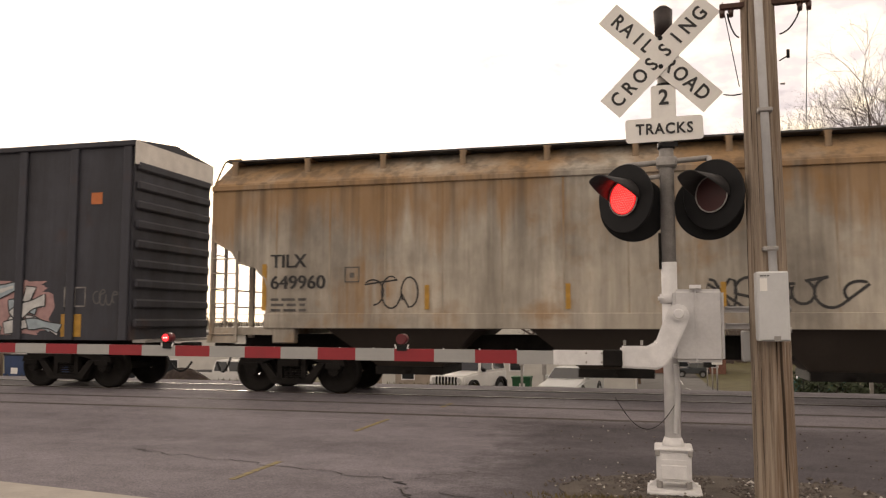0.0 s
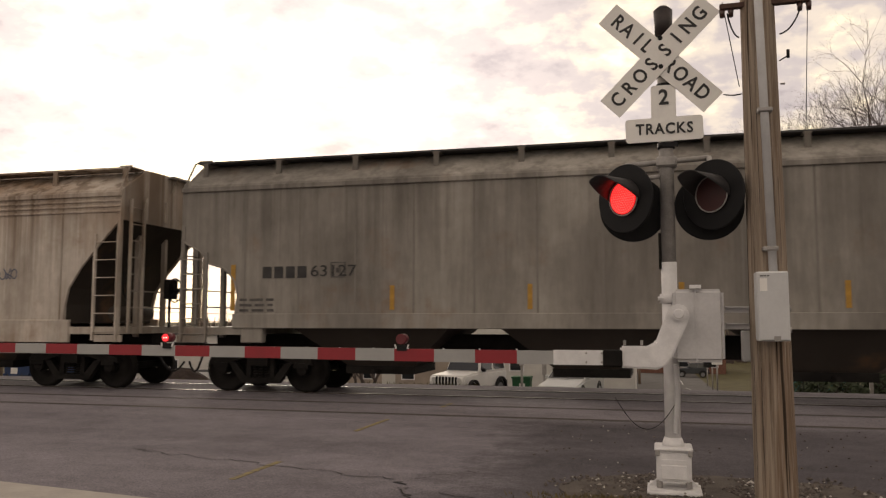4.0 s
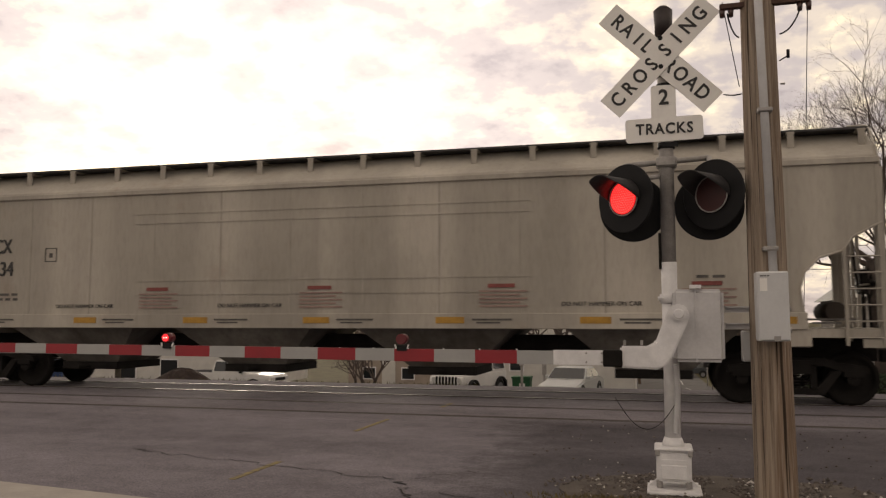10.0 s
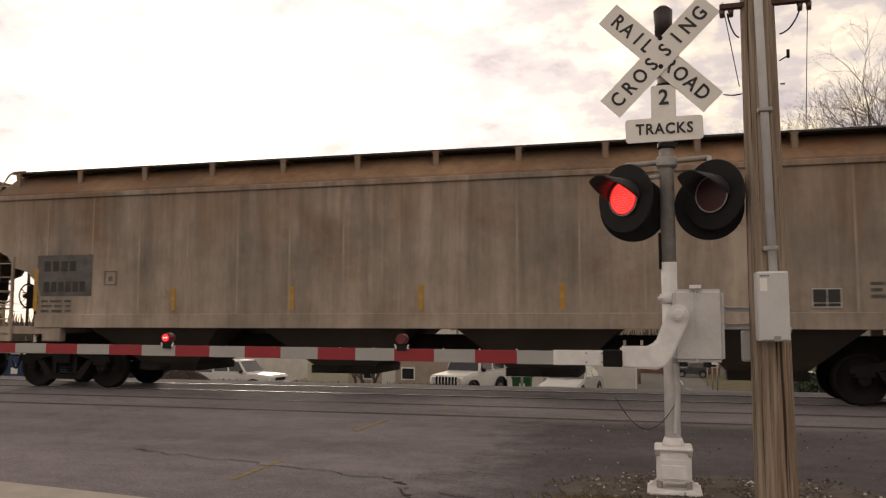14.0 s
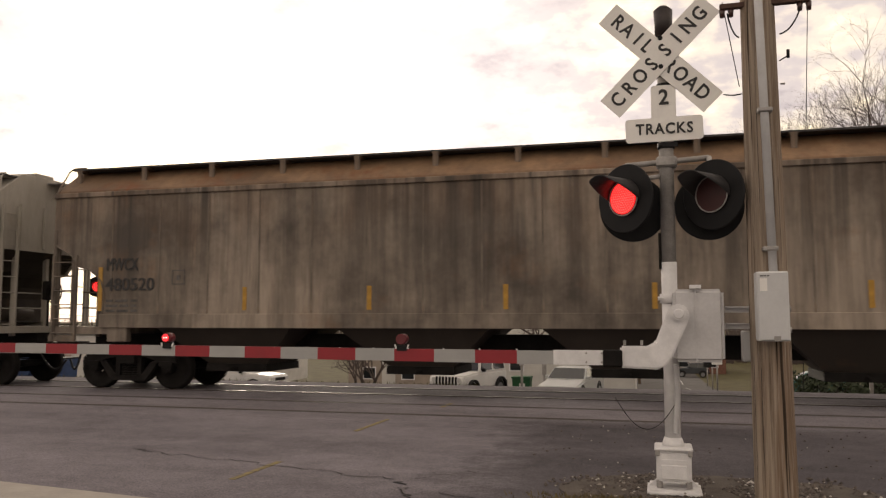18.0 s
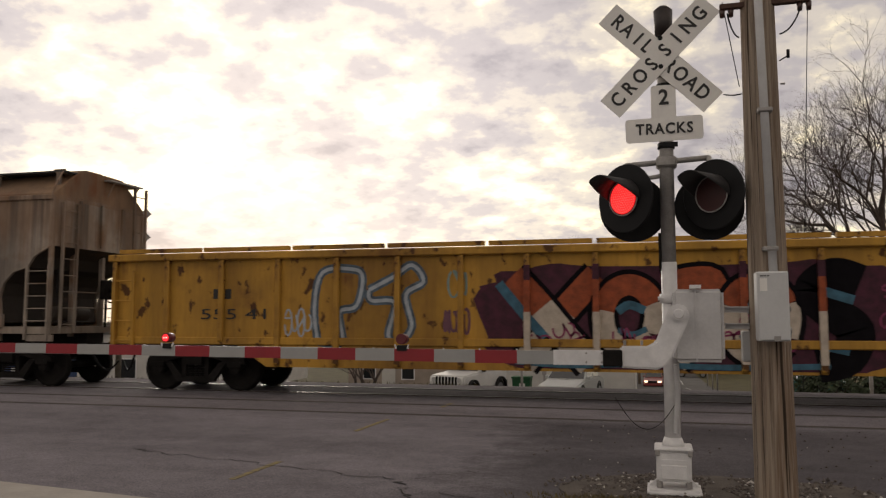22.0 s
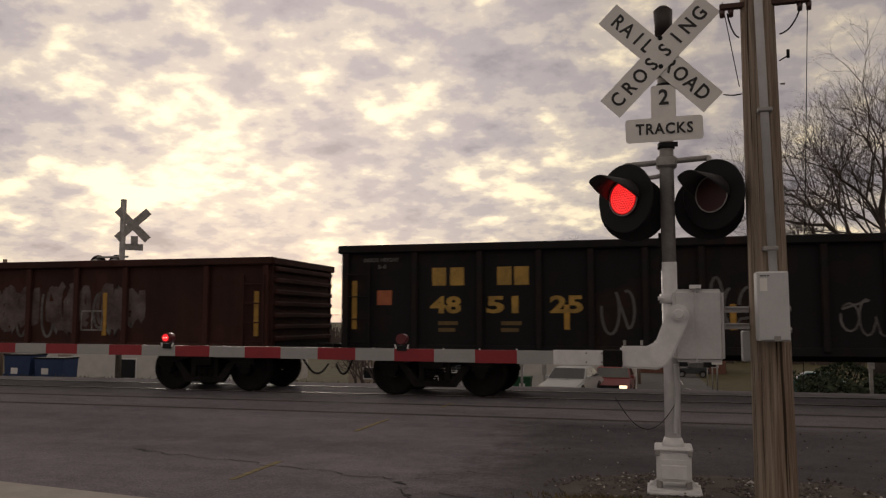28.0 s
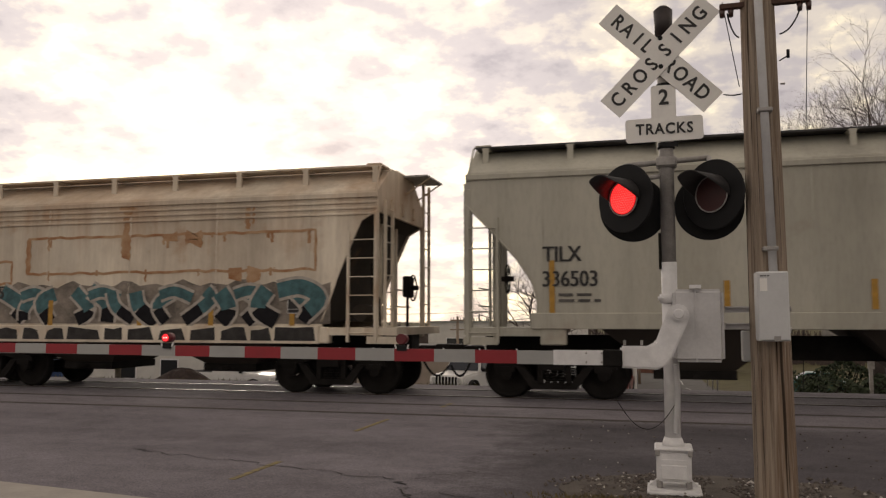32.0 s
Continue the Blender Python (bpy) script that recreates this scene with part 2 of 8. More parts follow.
def place(name, me, parent, loc=(0, 0, 0), rot=None, label=""):
    ob = new(name, me)
    ob.parent = parent
    ob.location = loc
    if rot:
        ob.rotation_euler = rot
    if label:
        tagged(ob, label)
    return ob


def thing(name, label, category, group="", m=None, kind=""):
    ob = new(name)
    ob.empty_display_size = 0.2
    tagged(ob, label, category, group, kind)
    if m is not None:
        ob.matrix_basis = m
    return ob


CACHE = {}


def cached(key, fn):
    if key not in CACHE:
        CACHE[key] = fn()
    return CACHE[key]


def text_mesh(body, size, material, depth=0.004, spacing=1.0, bold=0.0):
    cu = bpy.data.curves.new("lettering", "FONT")
    cu.body, cu.size, cu.extrude, cu.align_x, cu.align_y = body, size, depth, "CENTER", "CENTER"
    cu.space_character, cu.offset, cu.resolution_u = spacing, bold, 3
    ob = bpy.data.objects.new("lettering", cu)
    scene.collection.objects.link(ob)
    bpy.context.view_layer.update()
    me = bpy.data.meshes.new_from_object(ob)
    bpy.data.objects.remove(ob)
    me.materials.clear()
    me.materials.append(material)
    return me


def lettering(body, size, material, parent, loc, width=None, rot=(math.pi / 2, 0, 0), bold=0.0, name="lettering", spacing=1.0):
    """Writing that faces -y at loc, squeezed to a width."""
    me = text_mesh(body, size, material, bold=bold, spacing=spacing)
    xs = [v.co.x for v in me.vertices]
    w = max(xs) - min(xs)
    if width:
        for v in me.vertices:
            v.co.x *= width / w
    return place(name, me, parent, loc, rot)


def bars(parent, material, x, z, w, h, y, name="stencil_bar", n=1, gap=0.35):
    """Writing too small to read: plain bars."""
    for i in range(n):
        bm = bmesh.new()
        zz = z - i * h * (1 + gap)
        box(bm, x, x + w * (1.0 if i % 2 == 0 else 0.85), y - 0.004, y + 0.002, zz - h, zz)
        part(name, bm, material, parent)

# ---- train: where it is and how fast ----
TRACK_Y = 16.35
SPEED, GAIN = 15.341, 0.01816
SIDE = -1.6


def run(t):
    """Metres that the train has gone to the left after t seconds."""
    return SPEED * t + GAIN * t * t / 2


TRAIN = []
GRATING = mat("dark_grating", (0.075, 0.072, 0.072), 0.7, 0.3, 0.2, 6, 0.2)
AXLES = []
WR = 0.457


def wheelset_mesh():
    bm = bmesh.new()
    tube(bm, (0, -0.9, 0), (0, 0.9, 0), 0.085, n=10)
    for s in (-1, 1):
        y = 0.72 * s
        prof = [(0.12, -0.09), (0.17, -0.07), (0.2, -0.03), (WR - 0.09, -0.02), (WR - 0.07, -0.066), (WR, -0.066), (WR, 0.03), (WR + 0.025, 0.045), (WR + 0.02, 0.066), (WR - 0.07, 0.066), (WR - 0.1, 0.02), (0.12, 0.05)]
        n = 28
        rings = [[bm.verts.new((r * math.cos(2 * math.pi * i / n), y + s * -dy, r * math.sin(2 * math.pi * i / n))) for i in range(n)] for r, dy in prof]
        for a, c in zip(rings, rings[1:]):
            for i in range(n):
                f = bm.faces.new((a[i], a[(i + 1) % n], c[(i + 1) % n], c[i]))
                f.smooth = True
        # roller bearing cap with three bolts
        tube(bm, (0, y + s * 0.1, 0), (0, y + s * 0.32, 0), 0.115, 0.105, 12)
        for k in range(3):
            a = k * 2.094
            tube(bm, (0.06 * math.cos(a), y + s * 0.32, 0.06 * math.sin(a)), (0.06 * math.cos(a), y + s * 0.345, 0.06 * math.sin(a)), 0.018, n=6)
    return mesh_of("wheelset", bm, STEEL_DARK)


def truck_frame_mesh():
    """Cast side frame of a three-piece truck, seen from the side, and the bolster."""
    bm = bmesh.new()
    for s in (-1, 1):
        y0, y1 = (0.93 * s, 1.06 * s) if s > 0 else (1.06 * s, 0.93 * s)
        top = [(-1.15, 0.56), (-1.12, 0.68), (-0.7, 0.74), (-0.45, 0.82), (0.45, 0.82), (0.7, 0.74), (1.12, 0.68), (1.15, 0.56), (0.7, 0.6), (0.42, 0.68), (-0.42, 0.68), (-0.7, 0.6)]
        prism(bm, top, y0, y1)
        low = [(-0.72, 0.6), (-0.56, 0.6), (-0.3, 0.3), (0.3, 0.3), (0.56, 0.6), (0.72, 0.6), (0.42, 0.19), (-0.42, 0.19)]
        prism(bm, low, y0, y1)
        for sx in (-1, 1):
            box(bm, 0.26 * sx - 0.05, 0.26 * sx + 0.05, y0, y1, 0.28, 0.7)
            box(bm, 0.9 * sx - 0.16, 0.9 * sx + 0.16, y0 - 0.02, y1 + 0.02, 0.50, 0.60)
        # springs
        for k in (-0.13, 0.0, 0.13):
            for j in range(5):
                tube(bm, (k, (y0 + y1) / 2, 0.3 + j * 0.05), (k, (y0 + y1) / 2, 0.33 + j * 0.05), 0.06, n=8)
    box(bm, -0.2, 0.2, -1.15, 1.15, 0.55, 0.78)
    return mesh_of("truck", bm, STEEL_DARK)


def truck(car, x, frame_name="truck"):
    t = place(frame_name, cached("truck", truck_frame_mesh), car, (x, 0, 0))
    for dx in (-0.9, 0.9):
        w = place("wheelset", cached("wheelset", wheelset_mesh), t, (dx, 0, WR))
        AXLES.append((w, x + dx, dx, car))


def coupler(car, x, s):
    """Knuckle coupler and hose at the end x of a car; s is +1 at the right end."""
    bm = bmesh.new()
    box(bm, min(x, x + s * 0.45), max(x, x + s * 0.45), -0.12, 0.12, 0.72, 0.95)
    box(bm, min(x + s * 0.38, x + s * 0.7), max(x + s * 0.38, x + s * 0.7), -0.2, 0.17, 0.7, 0.98)
    part("coupler", bm, STEEL_DARK, car, bevel=0.02)
    bm = bmesh.new()
    cable(bm, [(x + s * (0.1 + 0.055 * i), -0.45 + 0.03 * i, 0.85 - 0.5 * math.sin(math.pi * 0.08 * i)) for i in range(11)], 0.025)
    part("air_hose", bm, BLACK, car)


def ladder(car, x, y, z0, z1, material, w=0.42, along="x", rungs=6):
    bm = bmesh.new()
    for k in (0, w):
        if along == "x":
            box(bm, x + k - 0.025, x + k + 0.025, y - 0.03, y + 0.03, z0, z1)
        else:
            box(bm, x - 0.03, x + 0.03, y + k - 0.025, y + k + 0.025, z0, z1)
    for i in range(rungs):
        z = z0 + (i + 0.5) * (z1 - z0) / rungs
        if along == "x":
            tube(bm, (x, y - 0.02, z), (x + w, y - 0.02, z), 0.013, n=5)
        else:
            tube(bm, (x, y, z), (x, y + w, z), 0.013, n=5)
    return part("ladder", bm, material, car)


def hand_wheel(car, x, y, z):
    bm = bmesh.new()
    n = 20
    for i in range(n):
        a, b2 = 2 * math.pi * i / n, 2 * math.pi * (i + 1) / n
        tube(bm, (x, y + 0.27 * math.cos(a), z + 0.27 * math.sin(a)), (x, y + 0.27 * math.cos(b2), z + 0.27 * math.sin(b2)), 0.018, n=5, caps=False)
    for k in range(5):
        a = k * 1.2566
        tube(bm, (x, y, z), (x, y + 0.27 * math.cos(a), z + 0.27 * math.sin(a)), 0.012, n=5)
    tube(bm, (x - 0.12, y, z), (x + 0.12, y, z), 0.05, n=8)
    part("brake_wheel", bm, STEEL_DARK, car)


CUT = [(0.0, 3.10), (0.45, 2.86), (0.62, 2.62), (0.98, 2.52), (1.22, 2.28), (1.30, 2.0), (1.26, 1.62), (1.22, 1.42)]
CUT_DEEP = [(0.0, 3.62), (0.12, 3.5), (0.5, 3.1), (0.95, 2.6), (1.25, 2.15), (1.33, 1.8), (1.33, 1.4)]


def hopper(name, start, length, body, label, group="hopper cars of the train", eave=4.16, top=4.78, sill=(1.36, 1.60), cut=CUT, bays=4,
           first=1.95, seams=16, brackets=13, skirt=False, roof_ribs=False, bright_sill=False, trim=None, gates=0.42, roof_m=None, back=0.03):
    """A covered hopper car. Local x runs from its left end to its right end, y = SIDE faces the camera, z = 0 is the top of the rail."""
    car = thing(name, label, "hopper car", group)
    L = length
    E = L - back  # the body stops short of the right end platform
    trim = trim or body
    curve = [(x, z) for x, z in cut]
    # side sheets with the cut-outs over the end platforms
    pts = [(0, eave)] + curve + [(curve[-1][0], sill[0])] + [(E - curve[-1][0], sill[0])] + [(E - x, z) for x, z in curve[::-1]] + [(E, eave)]
    for y0 in (SIDE, -SIDE - 0.06):
        bm = bmesh.new()
        prism(bm, pts, y0, y0 + 0.06)
        part("side_sheet", bm, body, car)
    # roof: eave chord, sloping sheets, hatch trough
    bm = bmesh.new()
    rise = top + 0.08 if not skirt else top + 0.0
    prism_x(bm, [(SIDE - 0.02, eave - 0.06), (-SIDE + 0.02, eave - 0.06), (-SIDE - 0.01, eave + 0.07), (0.75, rise), (0.32, rise + 0.02), (-0.32, rise + 0.02), (-0.75, rise), (SIDE + 0.01, eave + 0.07)], 0.02, E - 0.02)
    part("roof", bm, roof_m or body, car, bevel=0.015)
    bm = bmesh.new()
    box(bm, 0, E, SIDE - 0.045, SIDE + 0.02, eave - 0.075, eave + 0.03)
    part("eave_chord", bm, body, car, bevel=0.01)
    if roof_ribs:
        for k in range(3):
            bm = bmesh.new()
            box(bm, 0.02, E - 0.02, SIDE - 0.03, SIDE + 0.01, eave - 0.19 - 0.11 * k, eave - 0.145 - 0.11 * k)
            part("side_rib", bm, body, car, bevel=0.008)
    # hatch covers along the roof
    nh = max(4, int(L / 1.9))
    for i in range(nh):
        x = L * (i + 0.5) / nh
        bm = bmesh.new()
        box(bm, x - 0.72, x + 0.72, -0.3, 0.3, rise, rise + (0.1 if not skirt else 0.05))
        part("hatch_cover", bm, trim, car, bevel=0.03)
    # running boards on brackets along both edges of the roof
    for s in (-1, 1):
        y = s * 1.05
        bm = bmesh.new()
        box(bm, 0.12, E - 0.03, y - 0.22, y + 0.22, top - 0.035, top)
        part("running_board", bm, GRATING if not skirt else trim, car)
        me = cached(("bracket", top, eave, trim.name), lambda: bracket_mesh(top, eave, trim))
        if s < 0:
            for i in range(brackets):
                x = 0.32 + (E - 0.5) * i / (brackets - 1)
                place("walk_bracket", me, car, (x, 0, 0))
    # crossover boards at the ends, on the far half of the roof, with a bent grab rail at each near corner
    for x0, x1, y0, y1, xi in ((-0.16, 0.42, -0.2, 1.27, 0.05), (E - 0.36, L + 0.14, 0.05, 1.27, E - 0.05)):
        bm = bmesh.new()
        box(bm, x0, x1, y0, y1, top - 0.04, top - 0.005)
        part("end_running_board", bm, GALV, car)
        xe = x0 if x0 < 0 else x1
        for y in (max(y0 + 0.15, -0.1), 1.1):
            bm = bmesh.new()
            tube(bm, (xe, y, top - 0.05), (xi, y, top - 0.42), 0.018, n=5)
            part("board_brace", bm, trim, car)
    for x, s in ((0.06, -1), (E - 0.04, 1)):
        bm = bmesh.new()
        cable(bm, [(x, SIDE - 0.03, eave - 0.1), (x, SIDE - 0.03, eave + 0.02), (x - s * 0.02, SIDE + 0.12, eave + 0.3), (x - s * 0.03, SIDE + 0.3, top - 0.05), (x - s * 0.05, SIDE + 0.42, top + 0.03), (x - s * 0.35, SIDE + 0.42, top + 0.03)], 0.02, 6)
        part("grab_rail", bm, trim, car)
    # end sheets and slope sheets
    for s in (0, 1):
        fx = (lambda x: x) if s == 0 else (lambda x: E - x)
        bm = bmesh.new()
        box(bm, min(fx(0.02), fx(0.08)), max(fx(0.02), fx(0.08)), SIDE + 0.04, -SIDE - 0.04, cut[0][1] - 0.02, eave + 0.05)
        part("end_sheet", bm, body, car)
        for y in (-0.75, 0.0, 0.75):
            bm = bmesh.new()
            box(bm, min(fx(-0.03), fx(0.03)), max(fx(-0.03), fx(0.03)), y - 0.035, y + 0.035, cut[0][1] + 0.05, eave)
            part("end_rib", bm, body, car, bevel=0.01)
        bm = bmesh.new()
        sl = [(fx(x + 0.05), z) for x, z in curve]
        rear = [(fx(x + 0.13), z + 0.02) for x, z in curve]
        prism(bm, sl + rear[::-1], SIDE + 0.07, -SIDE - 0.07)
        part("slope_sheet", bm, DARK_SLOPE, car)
        # rolled flange round the cut-out
        bm = bmesh.new()
        cable(bm, [(fx(x), SIDE - 0.005, z) for x, z in curve], 0.022, 6)
        part("cut_flange", bm, body, car)
        # corner posts, tall enough to carry the roof corner, and ladders
        for y in (SIDE + 0.03, -SIDE - 0.03):
            bm = bmesh.new()
            box(bm, min(fx(0.0), fx(0.085)), max(fx(0.0), fx(0.085)), y - 0.05, y + 0.05, 1.1, eave - 0.05 if s else cut[0][1] + 0.3)
            part("corner_post", bm, trim, car, bevel=0.012)
        ladder(car, fx(0.04) if s == 0 else fx(0.6), SIDE - 0.02, 1.05, cut[0][1] - 0.25 if s == 0 else cut[1][1] - 0.2, trim, 0.56, "x", 6)
        ladder(car, fx(-0.06), SIDE + 0.25, 1.2, eave - 0.1, trim, 0.45, "y", 8)
        ladder(car, fx(-0.06) + (0.1 if s else 0.0), -SIDE - 0.62, 1.2, top - 0.05, trim, 0.45, "y", 8)
        bm = bmesh.new()
        for y in (-0.5, 0.5):
            box(bm, min(fx(0.3), fx(0.4)), max(fx(0.3), fx(0.4)), y - 0.05, y + 0.05, 1.1, cut[0][1])
        part("end_brace", bm, trim, car)
        # brake pipe and grab irons behind the ladder
        if s:
            bm = bmesh.new()
            cable(bm, [(fx(0.12), SIDE + 0.5, 1.35), (fx(0.14), SIDE + 0.5, 1.9), (fx(0.3), SIDE + 0.55, 2.05), (fx(0.34), SIDE + 0.6, 2.6)], 0.022, 6)
            part("brake_pipe", bm, STEEL_DARK, car)
        bm = bmesh.new()
        for z in (1.75, 2.1):
            tube(bm, (fx(0.05), SIDE + 0.9, z), (fx(0.05), SIDE + 2.3, z), 0.016, n=5)
        part("grab_iron", bm, trim, car)
        fx = (lambda x: x) if s == 0 else (lambda x: L - x)
        # end platform and sills
        bm = bmesh.new()
        box(bm, min(fx(0.0), fx(1.5)), max(fx(0.0), fx(1.5)), SIDE + 0.02, -SIDE - 0.02, 1.18, 1.33)
        part("end_platform", bm, trim, car)
        bm = bmesh.new()
        box(bm, min(fx(-0.05), fx(0.6)), max(fx(-0.05), fx(0.6)), SIDE - 0.01, SIDE + 0.05, 1.02, 1.16)
        part("step", bm, trim, car)
        # jacking pad below the bolster
        bm = bmesh.new()
        box(bm, min(fx(1.38), fx(1.85)), max(fx(1.38), fx(1.85)), SIDE + 0.0, SIDE + 0.2, 1.02, 1.34)
        part("jacking_pad", bm, body, car, bevel=0.02)
        coupler(car, fx(0.0), -1 if s == 0 else 1)
        truck(car, fx(1.55))
    hand_wheel(car, E + 0.16, 0.2, 2.15)
    bm = bmesh.new()
    box(bm, E - 0.02, E + 0.12, 0.0, 0.4, 1.95, 2.4)
    box(bm, E + 0.02, E + 0.08, 0.12, 0.2, 1.3, 2.0)
    part("brake_housing", bm, STEEL_DARK, car, bevel=0.03)
    bm = bmesh.new()
    tube(bm, (E - 0.62, -0.9, 1.62), (E - 0.62, 0.3, 1.62), 0.17, n=14)
    part("air_reservoir", bm, BAY, car)
    # side sill
    bm = bmesh.new()
    for y0 in (SIDE - 0.035, -SIDE - 0.06):
        box(bm, 1.2, E - 1.2, y0, y0 + 0.095, sill[0] - 0.05, sill[1])
    part("side_sill", bm, trim if bright_sill else body, car, bevel=0.012)
    # bays
    x0 = first
    w = (L - 2 * first) / bays
    for i in range(bays):
        a, b2 = x0 + i * w, x0 + (i + 1) * w
        bm = bmesh.new()
        g = 0.34 * w
        up = [(a + 0.42, -SIDE - 0.1), (b2 - 0.42, -SIDE - 0.1)]
        lo = [(a + g, 0.75), (b2 - g, 0.75)]
        zt, zb = sill[0] + 0.02, gates + 0.12
        vt = [bm.verts.new(p) for p in ((up[0][0], -1.5, zt), (up[1][0], -1.5, zt), (up[1][0], 1.5, zt), (up[0][0], 1.5, zt))]
        vb = [bm.verts.new(p) for p in ((lo[0][0], -0.72, zb), (lo[1][0], -0.72, zb), (lo[1][0], 0.72, zb), (lo[0][0], 0.72, zb))]
        bm.faces.new(vt)
        bm.faces.new(vb[::-1])
        for k in range(4):
            bm.faces.new((vt[k], vt[(k + 1) % 4], vb[(k + 1) % 4], vb[k]))
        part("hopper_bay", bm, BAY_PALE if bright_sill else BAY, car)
        bm = bmesh.new()
        box(bm, lo[0][0] - 0.05, lo[1][0] + 0.05, -0.8, 0.8, gates - 0.02, gates + 0.14)
        tube(bm, ((a + b2) / 2, -1.2, gates + 0.05), ((a + b2) / 2, 1.2, gates + 0.05), 0.045, n=8)
        part("outlet_gate", bm, STEEL_DARK, car)
    bm = bmesh.new()
    box(bm, 0.1, L - 0.1, -0.28, 0.28, 0.74, 1.18)
    part("centre_sill", bm, STEEL_DARK, car)
    # vertical weld seams between the side panels
    me = cached(("seam", eave, sill[1], body.name), lambda: seam_mesh(eave, sill[1], body))
    xa, xb = 1.45, E - 1.45
    for i in range(seams):
        place("panel_seam", me, car, (xa + (xb - xa) * i / (seams - 1), 0, 0))
    TRAIN.append((car, start))
    return car


def bracket_mesh(top, eave, m):
    bm = bmesh.new()
    box(bm, -0.055, 0.055, -1.29, -1.25, eave + 0.12, top - 0.03)
    box(bm, -0.07, 0.07, -1.29, -0.9, top - 0.06, top - 0.035)
    return mesh_of("walk_bracket", bm, m)


def seam_mesh(eave, sill, m):
    bm = bmesh.new()
    box(bm, -0.018, 0.018, SIDE - 0.006, SIDE + 0.01, sill, eave - 0.05)
    return mesh_of("panel_seam", bm, m)


def reflectors(car, xs, z, material=None, h=0.42, w=0.10, y=SIDE - 0.012):
    me = cached(("reflector", w, h), lambda: refl_mesh(w, h))
    for x in xs:
        place("reflector", me, car, (x, y, z))


def refl_mesh(w, h):
    bm = bmesh.new()
    box(bm, -w / 2, w / 2, -0.004, 0.004, 0, h)
    return mesh_of("reflector", bm, YELLOW)


def consolidated_stencil(car, x, z, w=0.52, h=0.36):
    """Black panel with white borders for maintenance dates."""
    bm = bmesh.new()
    box(bm, x, x + w, SIDE - 0.02, SIDE - 0.008, z, z + h)
    p = part("stencil_panel", bm, LETTER, car, "black lube stencil panel")
    y0, y1 = SIDE - 0.026, SIDE - 0.02
    for a, b2, c, d in ((0, w, 0, 0.016), (0, w, h - 0.016, h), (0, 0.016, 0, h), (w - 0.016, w, 0, h), (w * 0.5, w * 0.53, 0, h), (0, w, h * 0.22, h * 0.25)):
        bm = bmesh.new()
        box(bm, x + a, x + b2, y0, y1, z + c, z + d)
        part("border", bm, WHITE_BAR, p)


def scrawl(car, x, z, w, h, material, seed, strokes=7, t=0.028, y=SIDE - 0.009, name="graffiti_tag"):
    """A thin sprayed tag: looping strokes that spell nothing."""
    rnd = random.Random(seed)
    bm = bmesh.new()
    pts = []
    for k in range(strokes):
        cx, cz = x + w * (k + 0.5) / strokes, z + h * 0.5
        a0, n = rnd.uniform(0, 6), 12
        rx, rz = w / strokes * rnd.uniform(0.4, 0.62), h * rnd.uniform(0.3, 0.52)
        span = rnd.uniform(3.2, 6.2)
        tw = rnd.choice((1, 1, 2))
        for i in range(n + 1):
            a = a0 + span * i / n
            pts.append((cx + rx * math.cos(a), cz + rz * math.sin(a * tw)))
    ribbon(bm, pts, t, y)
    return part(name, bm, material, car)


def ribbon(bm, pts, t, y):
    prev = None
    n = len(pts)
    for i, (px, pz) in enumerate(pts):
        q0, q1 = pts[max(0, i - 1)], pts[min(n - 1, i + 1)]
        dx, dz = q1[0] - q0[0], q1[1] - q0[1]
        l = math.hypot(dx, dz) or 1
        ox, oz = -dz / l * t / 2, dx / l * t / 2
        cur = (bm.verts.new((px + ox, y, pz + oz)), bm.verts.new((px - ox, y, pz - oz)))
        if prev:
            bm.faces.new((prev[0], prev[1], cur[1], cur[0]))
        prev = cur


def blob(bm, pts, y):
    vs = [bm.verts.new((x, y, z)) for x, z in pts]
    bm.faces.new(vs)


